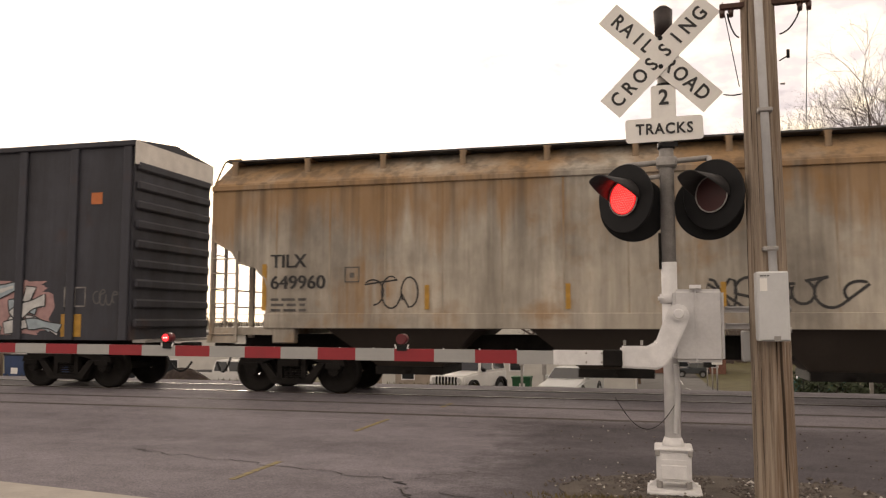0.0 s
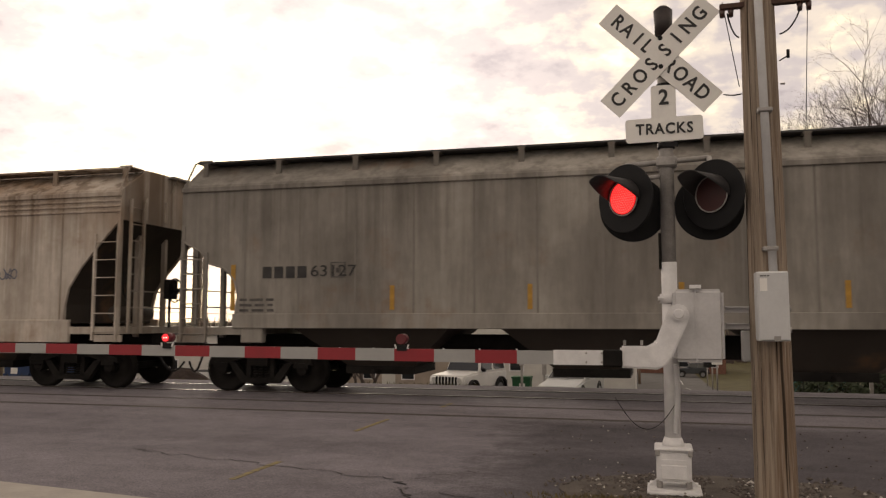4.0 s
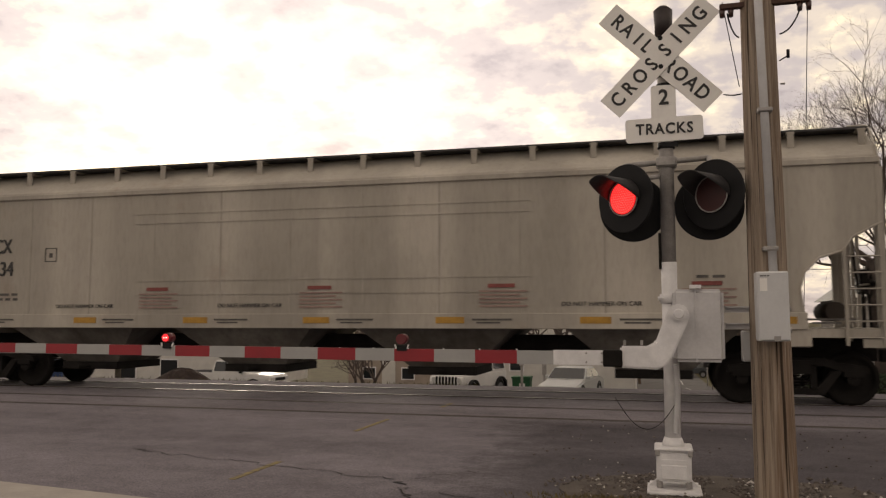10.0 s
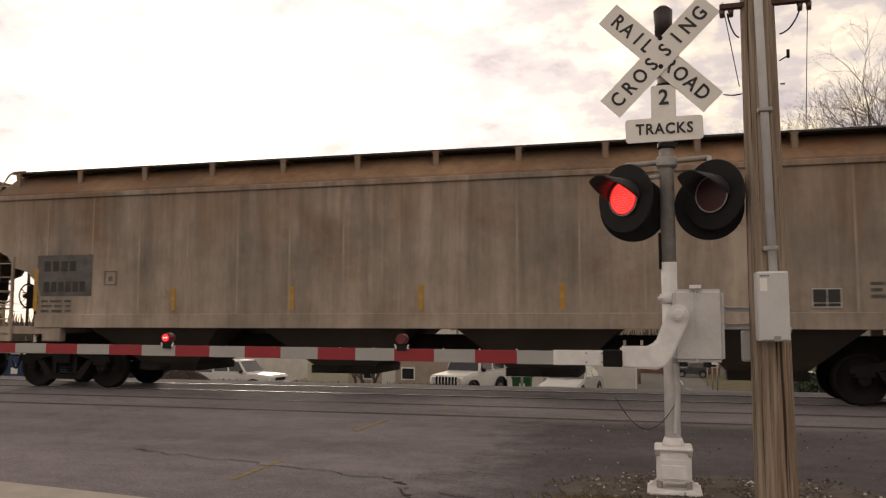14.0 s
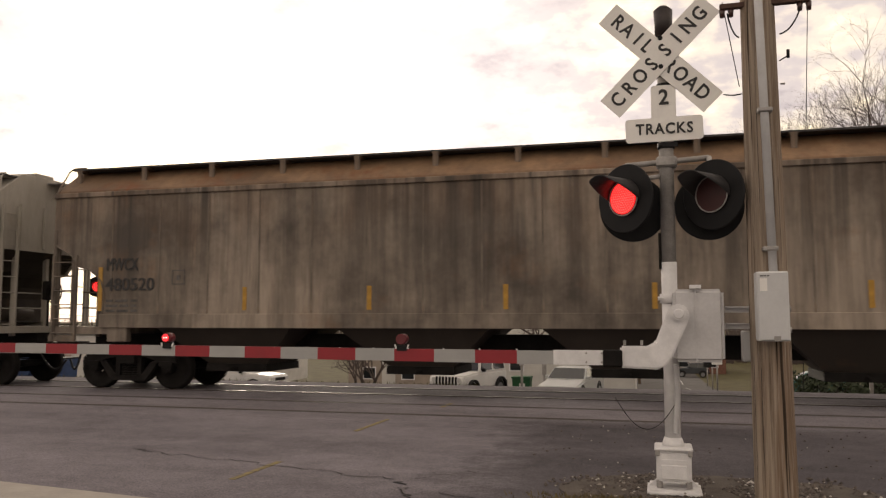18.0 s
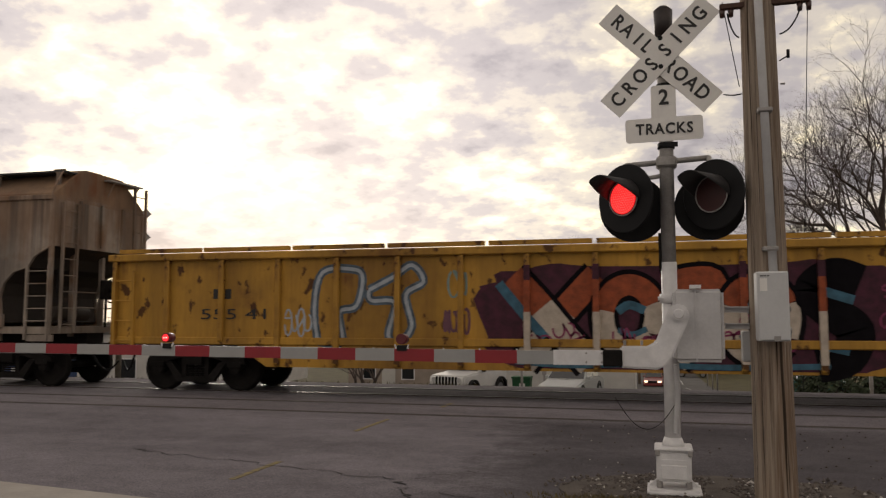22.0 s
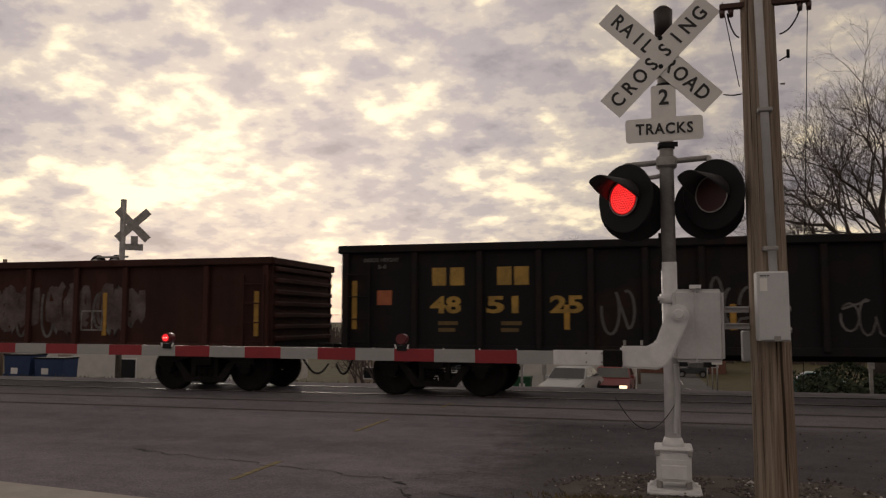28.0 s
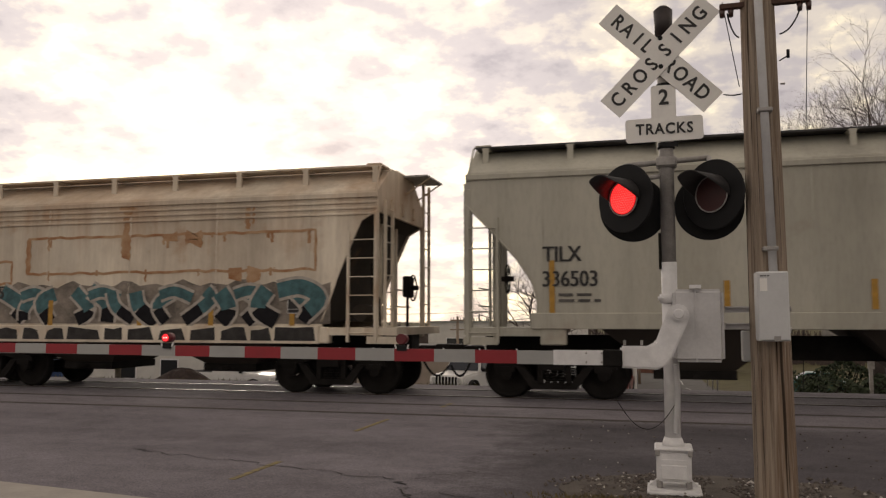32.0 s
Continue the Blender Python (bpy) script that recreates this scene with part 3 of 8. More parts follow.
def gondola(name, start, length, body, label, top=2.78, bottom=0.88, belly=None, ribs=12, rim=0.1, inner=None, group="gondola cars of the train", lip=0.0, rib_w=0.11, posts=None):
    """An open gondola: floor, sides with posts, corrugated ends, top chord."""
    car = thing(name, label, "gondola car", group)
    L = length
    for s, nm in ((-1, "side"), (1, "side")):
        bm = bmesh.new()
        y0 = 1.47 * s
        pts = [(0, top), (0, bottom)]
        if belly:
            pts += [(2.9, bottom), (3.6, belly), (L - 3.6, belly), (L - 2.9, bottom)]
        pts += [(L, bottom), (L, top)]
        prism(bm, pts, y0 - 0.03, y0 + 0.03)
        part("side_wall", bm, body, car)
        bm = bmesh.new()
        box(bm, -0.04, L + 0.04, 1.53 * s - 0.09, 1.53 * s + 0.07, top - rim, top + 0.05)
        part("top_chord", bm, body, car, bevel=0.02)
        bm = bmesh.new()
        box(bm, 0.02, L - 0.02, 1.5 * s - 0.05, 1.5 * s + 0.05, bottom - 0.02, bottom + 0.13)
        part("bottom_chord", bm, body, car, bevel=0.015)
        for x in posts or [0.12 + (L - 0.24) * i / (ribs - 1) for i in range(ribs)]:
            zb = bottom
            if belly and 3.4 < x < L - 3.4:
                zb = belly
            me = cached(("post", body.name, s, zb), lambda: post_mesh(zb, top - rim, body, s, rib_w))
            place("side_post", me, car, (x, 0, 0))
    bm = bmesh.new()
    box(bm, 0.05, L - 0.05, -1.45, 1.45, 1.05, 1.14)
    part("floor_plate", bm, inner or body, car)
    for s in (0, 1):
        fx = (lambda x: x) if s == 0 else (lambda x: L - x)
        bm = bmesh.new()
        box(bm, min(fx(0.03), fx(0.09)), max(fx(0.03), fx(0.09)), -1.45, 1.45, bottom, top)
        part("end_wall", bm, body, car)
        nrib = 7
        for k in range(nrib):
            z = bottom + 0.22 + (top - bottom - 0.4) * k / (nrib - 1)
            me = cached(("endrib", body.name), lambda: endrib_mesh(body))
            place("end_rib", me, car, (fx(-0.02), 0, z))
        bm = bmesh.new()
        box(bm, min(fx(-0.06), fx(0.1)), max(fx(-0.06), fx(0.1)), -1.58, 1.58, top - 0.1, top + 0.045)
        part("end_cap", bm, body, car, bevel=0.02)
        ladder(car, fx(0.15) if s == 0 else fx(0.6), -1.6, 0.85, top - 0.3, body, 0.45, "x", 4)
        coupler(car, fx(0.0), -1 if s == 0 else 1)
        truck(car, fx(1.75))
        bm = bmesh.new()
        box(bm, min(fx(-0.02), fx(2.8)), max(fx(-0.02), fx(2.8)), -1.3, 1.3, 0.9, 1.06)
        part("end_platform", bm, STEEL_DARK, car)
    hand_wheel(car, -0.16, 0.6, 1.9)
    bm = bmesh.new()
    box(bm, 0.1, L - 0.1, -0.3, 0.3, 0.72, 1.06)
    part("centre_sill", bm, STEEL_DARK, car)
    TRAIN.append((car, start))
    return car


def post_mesh(z0, z1, m, s, w):
    bm = bmesh.new()
    y = 1.5 * s
    prism_x(bm, [(y, z0), (y + s * 0.1, z0 + 0.06), (y + s * 0.1, z1), (y, z1)], -w / 2, w / 2)
    return mesh_of("side_post", bm, m, 0.012)


def endrib_mesh(m):
    bm = bmesh.new()
    box(bm, -0.015, 0.04, -1.44, 1.44, -0.055, 0.055)
    return mesh_of("end_rib", bm, m, 0.025)


# slope sheets: the shade inside the end cut-outs is put into this near-black colour
DARK_SLOPE = weathered("shaded_slope_sheet", (0.032, 0.027, 0.024), amount=0.6, rusty=0.2, seed=3, gloss=0.08)
# bays and reservoir: grime, plus the shade under the car in the base colour
BAY = weathered("grimy_shaded_hopper_bay", (0.05, 0.042, 0.036), amount=0.7, rusty=0.2, seed=8, gloss=0.08)
BAY_PALE = weathered("dusty_grey_hopper_bay", (0.17, 0.16, 0.14), amount=0.6, rusty=0.1, seed=9)


def mark(car, a, b, x, z, size=0.36, wa=None, wb=None, m=None, bold=0.0):
    """Reporting mark in two lines, left edge at x, upper line centred at z."""
    m = m or GREY_LETTER
    for s, zz, w in ((a, z, wa), (b, z - size * 1.5, wb)):
        if not s:
            continue
        ww = w or size * 0.66 * len(s)
        for coat in (0, 1):
            lettering(s, size * 1.35, m, car, (x + ww / 2 + 0.02 * coat, SIDE - 0.011 - 0.0012 * coat, zz), ww, bold=bold)


GREY_LETTER = mat("faded_black_letter", (0.035, 0.033, 0.033), 0.6, 0, 0.3, 5, 0)


FINE_STENCIL = mat("faded_fine_stencil", (0.13, 0.12, 0.11), 0.7, 0, 0.3, 9, 0)


def small_stencils(car, x, z, m=None, w=0.75, n=3, h=0.05):
    """Lines of small writing that cannot be read: one short bar a word."""
    rnd = random.Random(int(x * 100 + z * 10))
    for i in range(n):
        at = 0.0
        while at < w - 0.12:
            ww = min(w - at, rnd.uniform(0.12, 0.3))
            bars(car, m or FINE_STENCIL, x + at, z - i * h * 2.1, ww, h, SIDE - 0.008)
            at += ww + 0.07


def placard_box(car, x, z, m, s=0.3):
    """Small square frame pressed on the side sheet, with a figure that cannot be read."""
    bm = bmesh.new()
    t = 0.018
    for a, b2, c, d in ((0, s, 0, t), (0, s, s - t, s), (0, t, 0, s), (s - t, s, 0, s)):
        box(bm, x + a, x + b2, SIDE - 0.011, SIDE - 0.004, z + c, z + d)
    p = part("placard_frame", bm, FINE_STENCIL, car)
    bm = bmesh.new()
    box(bm, x + s * 0.36, x + s * 0.64, SIDE - 0.010, SIDE - 0.004, z + s * 0.3, z + s * 0.62)
    part("stencil_bar", bm, FINE_STENCIL, p)


def patch_panel(car, x, z, w, h, col, name="mark_panel", y=SIDE - 0.006):
    bm = bmesh.new()
    box(bm, x, x + w, y - 0.001, y + 0.004, z, z + h)
    part(name, bm, col, car)


def build_train():
    def paint(i, col, amount, rusty, **k):
        return weathered("wagon_paint_%d" % i, col, amount=amount, rusty=rusty, seed=i * 1.7, **k)
    beige, brown, light = (0.34, 0.31, 0.265), (0.335, 0.28, 0.228), (0.36, 0.332, 0.286)
    LH = 19.98
    lab = "%s covered hopper car, weathered, with roof running boards"
    # name of the paint, start, look
    rows = [
        (0, -8.75, (0.40, 0.36, 0.30), 0.42, 0.5, "TILX", "649960", "beige rust-stained"),
        (1, 12.66, (0.34, 0.31, 0.265), 0.55, 0.3, None, "63716", "pale grey"),
        (4, 74.09, (0.34, 0.31, 0.265), 0.42, 0.25, None, None, "rust-streaked grey"),
        (6, 116.83, brown, 0.5, 0.3, None, None, "brown sooty"),
        (8, 159.38, brown, 0.45, 0.5, "MWCX", "480459", "brown dusty"),
        (9, 180.99, (0.33, 0.28, 0.23), 0.8, 0.35, "MWCX", "480525", "dark sooty"),
        (10, 202.40, brown, 0.4, 0.45, None, None, "brown dusty"),
        (13, 266.54, (0.28, 0.232, 0.185), 0.7, 0.3, "MWCX", "480520", "dark brown sooty"),
        (14, 287.95, (0.32, 0.265, 0.205), 0.75, 0.35, "MWCX", "480546", "soot-streaked brown"),
        (15, 309.36, brown, 0.5, 0.8, "MWCX", "480386", "brown rusty"),
    ]
    stains = {0: dict(high=0.75, runs=0.5, rust=(0.27, 0.15, 0.055)), 1: dict(high=0.25, runs=0.5), 4: dict(high=0.85, runs=0.35, rust=(0.20, 0.085, 0.05)), 6: dict(high=0.2, runs=0.45),
              8: dict(high=0.5, runs=0.5), 9: dict(high=0.45, runs=0.85), 10: dict(high=0.4, runs=0.35), 13: dict(high=0.2, runs=0.85), 14: dict(high=0.15, runs=0.9), 15: dict(high=0.6, runs=0.7)}
    for i, s, col, am, ru, a, b, word in rows:
        p = paint(i, col, am, ru, **stains[i])
        rusty_roof = weathered("rusty_roof_paint", (0.21, 0.13, 0.075), dirt=(0.05, 0.035, 0.028), rust=(0.16, 0.06, 0.025), amount=0.4, rusty=0.8, seed=21.0)
        c = hopper("covered_hopper", s, LH, p, lab % word, roof_m=rusty_roof if i in (4, 6, 8, 9, 10, 13, 14, 15) else None)
        placard_box(c, 2.9, 2.2, None)
        if i in (9, 10, 6, 14):
            hand_wheel(c, 0.34, SIDE + 0.75, 2.02)
            bm = bmesh.new()
            box(bm, 0.4, 0.62, SIDE + 0.6, SIDE + 0.95, 1.75, 2.25)
            box(bm, 0.48, 0.54, SIDE + 0.74, SIDE + 0.8, 1.3, 1.8)
            part("brake_housing", bm, STEEL_DARK, c, bevel=0.03)
        if i == 15:
            patch_panel(c, 1.36, 2.0, 1.3, 0.84, mat("cream_mark_panel", (0.34, 0.27, 0.16), 0.7, 0, 0.3, 4, 0))
        if i in (8, 10):
            patch_panel(c, 1.22, 1.98, 1.38, 0.88, mat("grey_mark_panel", (0.12, 0.115, 0.11), 0.7, 0, 0.25, 4, 0))
        if b:
            mark(c, a, b, 1.33, 2.62, 0.28, 0.75, 1.15)
            if a is None:
                for k in range(4):
                    bars(c, GREY_LETTER, 1.42 + 0.24 * k, 2.73, 0.19, 0.24, SIDE - 0.008)
        else:
            for k in range(4):
                bars(c, GREY_LETTER, 1.4 + 0.21 * k, 2.73, 0.165, 0.22, SIDE - 0.008)
            for k in range(6):
                bars(c, GREY_LETTER, 1.4 + 0.18 * k, 2.29, 0.14, 0.22, SIDE - 0.008)
        small_stencils(c, 1.35, 1.9)
        reflectors(c, (1.2, 18.49), 1.66, h=0.92, w=0.1)
        reflectors(c, (4.56, 7.2, 9.85, 12.5, 15.95), 1.67, h=0.46, w=0.09)
        consolidated_stencil(c, 16.65, 1.68, 0.46, 0.32)
        small_stencils(c, 17.55, 2.1, w=0.8)
        if i == 0:
            scrawl(c, 9.6, 1.66, 2.6, 0.55, GREY_LETTER, 5, 6, 0.05)
            scrawl(c, 3.3, 1.7, 1.1, 0.6, GREY_LETTER, 6, 3, 0.03)
        if i == 1:
            scrawl(c, 15.0, 2.0, 1.7, 0.42, GREY_LETTER, 7, 7)
            logo_leaf(c, 9.75, 3.45)
    # newer light grey cars with yellow conspicuity strips along the sill
    for i, s, a, b in ((5, 95.46, "MWCX", "482139"), (7, 138.20, "MWCX", "482134"), (12, 245.15, "MWCX", "482133")):
        p = paint(i, light, 0.14, 0.0, streak=0.5)
        c = hopper("covered_hopper", s, LH, p, "clean light grey covered hopper car with yellow sill strips", brackets=18, bright_sill=True, seams=12, back=0.24)
        mark(c, a, b, 1.47, 3.06, 0.33, 1.0, 1.07)
        small_stencils(c, 1.8, 2.05, w=0.9, n=2)
        me = cached("strip", lambda: strip_mesh(0.55))
        for x in (1.47, 4.45, 7.06, 9.7, 12.38, 15.05, 18.1):
            place("reflector", me, c, (x, SIDE - 0.042, 1.47))
            bars(c, FINE_STENCIL, x + 0.42, 1.5, 0.75, 0.035, SIDE - 0.04)
            bars(c, FINE_STENCIL, x + 0.5, 1.44, 0.45, 0.03, SIDE - 0.04)
        placard_box(c, 3.36, 2.72, None)
        for k in range(7):
            for zz in (2.28, 2.0, 3.48, 3.68):
                bm = bmesh.new()
                box(bm, 5.6 + 1.19 * k, 6.75 + 1.19 * k, SIDE - 0.012, SIDE + 0.01, zz - 0.014, zz + 0.014)
                part("side_rib", bm, p, c)
        for k in range(4):
            bars(c, RED_BAR, 5.9 + 3.6 * k, 2.14, 0.5, 0.07, SIDE - 0.016)
            bars(c, mat("faint_red_stencil", (0.33, 0.22, 0.19), 0.7), 5.73 + 3.6 * k, 2.02, 0.9, 0.03, SIDE - 0.016, n=5, gap=1.3)
        for x in (3.7, 7.55, 14.45):
            lettering("DO NOT HAMMER ON CAR", 0.11, GREY_LETTER, c, (x + 0.7, SIDE - 0.011, 1.76), 1.4)
        small_stencils(c, LH - 3.2, 2.25, w=0.5, n=2, h=0.05)
    # the other covered hoppers
    p = paint(2, (0.50, 0.455, 0.40), 0.4, 0.5, runs=0.9, high=0.4, rust=(0.22, 0.125, 0.06), dirt=(0.105, 0.07, 0.043))
    c = hopper("covered_hopper", 34.05, 16.6, p, "pale grey covered hopper car with rust runs", cut=CUT_DEEP, bays=3, roof_ribs=True, sill=(1.05, 1.48), seams=9, brackets=10, skirt=True)
    mark(c, "AEX", "8057", 1.33, 2.64, 0.27, 0.59, 0.75)
    teal, chalk = mat("teal_spray", (0.07, 0.20, 0.21), 0.7, 0, 0.35), mat("chalk_spray", (0.44, 0.40, 0.36), 0.7, 0, 0.3)
    bubbles(c, [[(9.85, 1.5), (9.85, 1.85), (10.05, 2.1), (10.35, 2.15), (10.62, 1.98), (10.75, 1.7), (10.75, 1.5)]], teal, GREY_LETTER, 0.05)
    scrawl(c, 10.05, 1.62, 0.5, 0.3, GREY_LETTER, 12, 3, 0.03, y=SIDE - 0.012)
    bubbles(c, [[(8.75, 1.55), (8.7, 2.0), (8.95, 2.15), (9.05, 1.85), (9.2, 2.15), (9.5, 2.1), (9.45, 1.55)]], mat("dull_grey_spray", (0.16, 0.15, 0.135), 0.7, 0, 0.3), GREY_LETTER, 0.05)
    bubbles(c, [[(11.75, 1.2), (11.5, 1.6), (11.75, 1.95), (12.0, 1.75), (11.9, 2.2), (12.05, 2.4), (12.2, 2.2), (12.25, 1.9), (12.4, 2.45), (12.6, 2.5), (12.62, 2.1), (12.6, 1.85), (12.75, 2.15), (12.85, 2.05), (12.8, 1.7), (12.6, 1.3), (12.2, 1.12)],
                [(12.85, 1.25), (12.75, 1.7), (12.95, 1.98), (13.3, 1.95), (13.5, 1.6), (13.35, 1.25), (13.1, 1.12)], [(11.05, 1.55), (11.2, 1.85), (11.45, 1.72), (11.45, 1.5), (11.2, 1.42)]], chalk, GREY_LETTER, 0.05)
    scrawl(c, 12.9, 1.5, 0.5, 0.3, GREY_LETTER, 13, 4, 0.025, y=SIDE - 0.012)
    scrawl(c, 13.25, 2.35, 0.75, 0.25, mat("faded_blue_spray", (0.13, 0.14, 0.19), 0.7), 14, 5, 0.025)
    reflectors(c, (2.9, 7.4, 12.0), 1.34, h=0.11, w=0.55, y=SIDE - 0.05)
    p = paint(3, (0.28, 0.26, 0.23), 0.35, 0.3, runs=0.4)
    c = hopper("covered_hopper", 52.07, 20.6, p, lab % "grey")
    for k in range(4):
        bars(c, GREY_LETTER, 1.85 + 0.25 * k, 2.53, 0.19, 0.23, SIDE - 0.008)
    lettering("63127", 0.31, GREY_LETTER, c, (3.35, SIDE - 0.011, 2.42), 0.95)
    small_stencils(c, 1.35, 1.9)
    reflectors(c, (1.2, 19.1), 1.66, h=0.92, w=0.1)
    reflectors(c, (4.56, 7.2, 9.85, 12.5, 15.95), 1.67, h=0.46, w=0.09)
    consolidated_stencil(c, 16.65, 1.68, 0.46, 0.32)
    placard_box(c, 3.3, 2.3, None)
    p = paint(11, (0.33, 0.33, 0.27), 0.25, 0.1, runs=0.2)
    c = hopper("covered_hopper", 223.78, LH, p, "pale greenish-grey covered hopper car with dark lettering", brackets=18)
    bars(c, GREY_LETTER, 1.8, 3.4, 1.2, 0.3, SIDE - 0.008)
    bars(c, GREY_LETTER, 1.8, 2.95, 1.6, 0.3, SIDE - 0.008)
    small_stencils(c, 1.35, 1.9)
    reflectors(c, (1.2, 18.49), 1.66, h=0.92, w=0.1)
    reflectors(c, (4.56, 7.2, 9.85, 12.5, 15.95), 1.67, h=0.46, w=0.09)
    consolidated_stencil(c, 16.65, 1.68, 0.46, 0.32)
    placard_box(c, 3.3, 2.3, None)
    # short two-bay car with graffiti
    p = weathered("wagon_cream", (0.62, 0.555, 0.45), dirt=(0.24, 0.18, 0.13), rust=(0.36, 0.18, 0.07), amount=0.3, rusty=0.5, seed=51.0, high=0.35, runs=0.2)
    c = hopper("covered_hopper", 484.07, 11.35, p, "cream two-bay covered hopper car with rust runs and teal graffiti", eave=3.92, top=4.55, cut=[(0.0, 3.6), (0.35, 3.4), (0.8, 2.4), (1.05, 1.7), (1.15, 1.44)], bays=2, roof_ribs=True, sill=(1.06, 1.36), seams=5, brackets=8, skirt=True, first=2.2, back=0.38)
    mark(c, "MCEX", "330175", 1.29, 2.49, 0.29, 0.78, 1.06)
    reflectors(c, (1.18, 3.59, 5.77, 7.42, 9.2), 1.34, h=0.55, w=0.11)
    rust_loop(c, 2.94, 9.68, 2.46, 3.23, 3)
    rust_loop(c, 1.21, 2.53, 2.25, 2.74, 4)
    for i, (x, z0, z1, w) in enumerate(((5.39, 3.0, 3.83, 0.14), (5.39, 2.75, 3.2, 0.22), (5.39, 3.76, 3.88, 0.34), (8.2, 3.3, 3.75, 0.1), (8.32, 3.4, 3.78, 0.05), (2.96, 2.5, 3.2, 0.12))):
        bm = bmesh.new()
        ribbon(bm, [(x + 0.02 * math.sin(9 * k), z1 + (z0 - z1) * k / 6) for k in range(7)], w, SIDE - 0.0072 - 0.0006 * i)
        part("rust_run", bm, RUST_RUN, c)
    dusty = mat("dusty_spray", (0.30, 0.255, 0.21), 0.8, 0, 0.3, 3)
    bm = bmesh.new()
    blob(bm, [(1.9 + 8.1 * i / 40, 2.22 + 0.05 * math.sin(1.9 * i) + 0.04 * math.sin(5.3 * i)) for i in range(41)] + [(10.0, 1.4), (1.9, 1.4)], SIDE - 0.006)
    part("graffiti_ground", bm, dusty, c)
    teal, soot, pale = mat("teal_spray_dull", (0.075, 0.175, 0.19), 0.8, 0, 0.25), dull(mat("sooty_spray", (0.022, 0.021, 0.024), 0.9)), mat("pale_spray", (0.50, 0.45, 0.39), 0.8, 0, 0.2)
    forms = []
    rnd = random.Random(21)
    for k in range(13):
        x, lean = 2.5 + 0.57 * k, rnd.uniform(-0.28, 0.28)
        bend = rnd.choice((-0.3, -0.15, 0.2, 0.34))
        forms.append(([(x - lean, 1.43 + rnd.uniform(0, 0.08)), (x + bend, 1.78 + rnd.uniform(-0.1, 0.1)), (x + lean, 2.12 - rnd.uniform(0, 0.1))], rnd.uniform(0.2, 0.34), True))
        if k % 3 == 1:
            forms.append(([(x - 0.25, 1.98), (x + 0.1, 2.06), (x + 0.5, 1.92)], 0.2, True))
    forms.append(([(8.9, 2.05), (9.4, 2.12), (9.78, 1.9), (9.5, 1.6)], 0.3, True))
    fat_strokes(c, forms, SIDE - 0.008, teal, soot, pale, 1.66, 0.12)
    x = 2.2
    while x < 9.7:
        w = rnd.uniform(0.35, 0.9)
        bm = bmesh.new()
        prism(bm, [(x, 1.07), (x + w, 1.07), (x + w - rnd.uniform(0, 0.1), rnd.uniform(1.26, 1.35)), (x + w * 0.5, rnd.uniform(1.28, 1.35)), (x + rnd.uniform(0, 0.08), rnd.uniform(1.24, 1.35))], SIDE - 0.042, SIDE - 0.036)
        part("graffiti_fill", bm, mat("dusty_black_spray", (0.05, 0.046, 0.044), 0.9, 0, 0.3), c)
        x += w + rnd.uniform(0.03, 0.14)
    for k in range(22):
        bm = bmesh.new()
        x, z1 = (rnd.uniform(3.1, 9.6), 3.24) if k % 3 else (rnd.uniform(3.1, 9.6), 2.52)
        n = rnd.uniform(0.02, 0.075)
        ribbon(bm, [(x + 0.015 * math.sin(3 * j + k), z1 - n * j) for j in range(5)], rnd.uniform(0.025, 0.08) if k % 5 else 0.3, SIDE - 0.0066 - 0.00003 * k)
        part("rust_run", bm, RUST_RUN, c)
    consolidated_stencil(c, 9.1, 1.6)
    p = paint(16, (0.36, 0.345, 0.29), 0.12, 0.0, streak=0.5)
    c = hopper("covered_hopper", 496.77, 16.6, p, "clean light grey covered hopper car with dark lettering", cut=CUT_DEEP, bays=3, seams=7, brackets=11)
    mark(c, "TILX", "336503", 1.43, 2.65, 0.30, 0.69, 0.97)
    small_stencils(c, 1.72, 1.95, n=2)
    reflectors(c, (1.6,), 1.6, h=0.95, w=0.1)
    reflectors(c, (4.6, 6.9, 9.2, 11.5), 1.65, h=0.5, w=0.1)
    scrawl(c, 7.2, 1.75, 2.6, 0.8, mat("orange_spray", (0.45, 0.2, 0.05), 0.6), 14, 5, 0.06)
    hand_wheel(c, 0.7, SIDE + 0.5, 2.25)
    # gondolas
    p = weathered("gondola_yellow", (0.44, 0.24, 0.035), dirt=(0.12, 0.06, 0.02), rust=(0.10, 0.035, 0.018), amount=0.4, rusty=0.6, seed=4.4, chips=0.9)
    c = gondola("gondola", 330.76, 20.15, p, "yellow gondola car with large coloured graffiti along its side", top=2.79, bottom=1.0, belly=0.55, ribs=17)
    for k in range(10):
        bm = bmesh.new()
        x = 0.2 + k * 1.98
        box(bm, x, x + 1.9, -1.56, -1.46, 2.862, 2.945)
        part("top_extension", bm, p, c)
    mural(c, -1.505)
    # the spray runs over the posts as well
    sprays = [MATS[k] for k in ("orange_red_spray", "bone_spray", "purple_spray", "sky_spray")]
    for k, i in enumerate(range(7, 14)):
        x = 0.12 + (20.15 - 0.24) * i / 16
        if 8.3 < x < 15.9:
            for z0, z1, mm in ((0.72, 1.25, sprays[1 if k < 5 else 2]), (1.25, 1.62, sprays[(1, 1, 3, 1, 1, 2, 2)[k]]), (1.62, 2.2, sprays[0 if k < 5 else 2]), (2.2, 2.48, sprays[2])):
                bm = bmesh.new()
                box(bm, x - 0.057, x + 0.057, -1.603, -1.5, z0, z1)
                part("graffiti_fill", bm, mm, c)
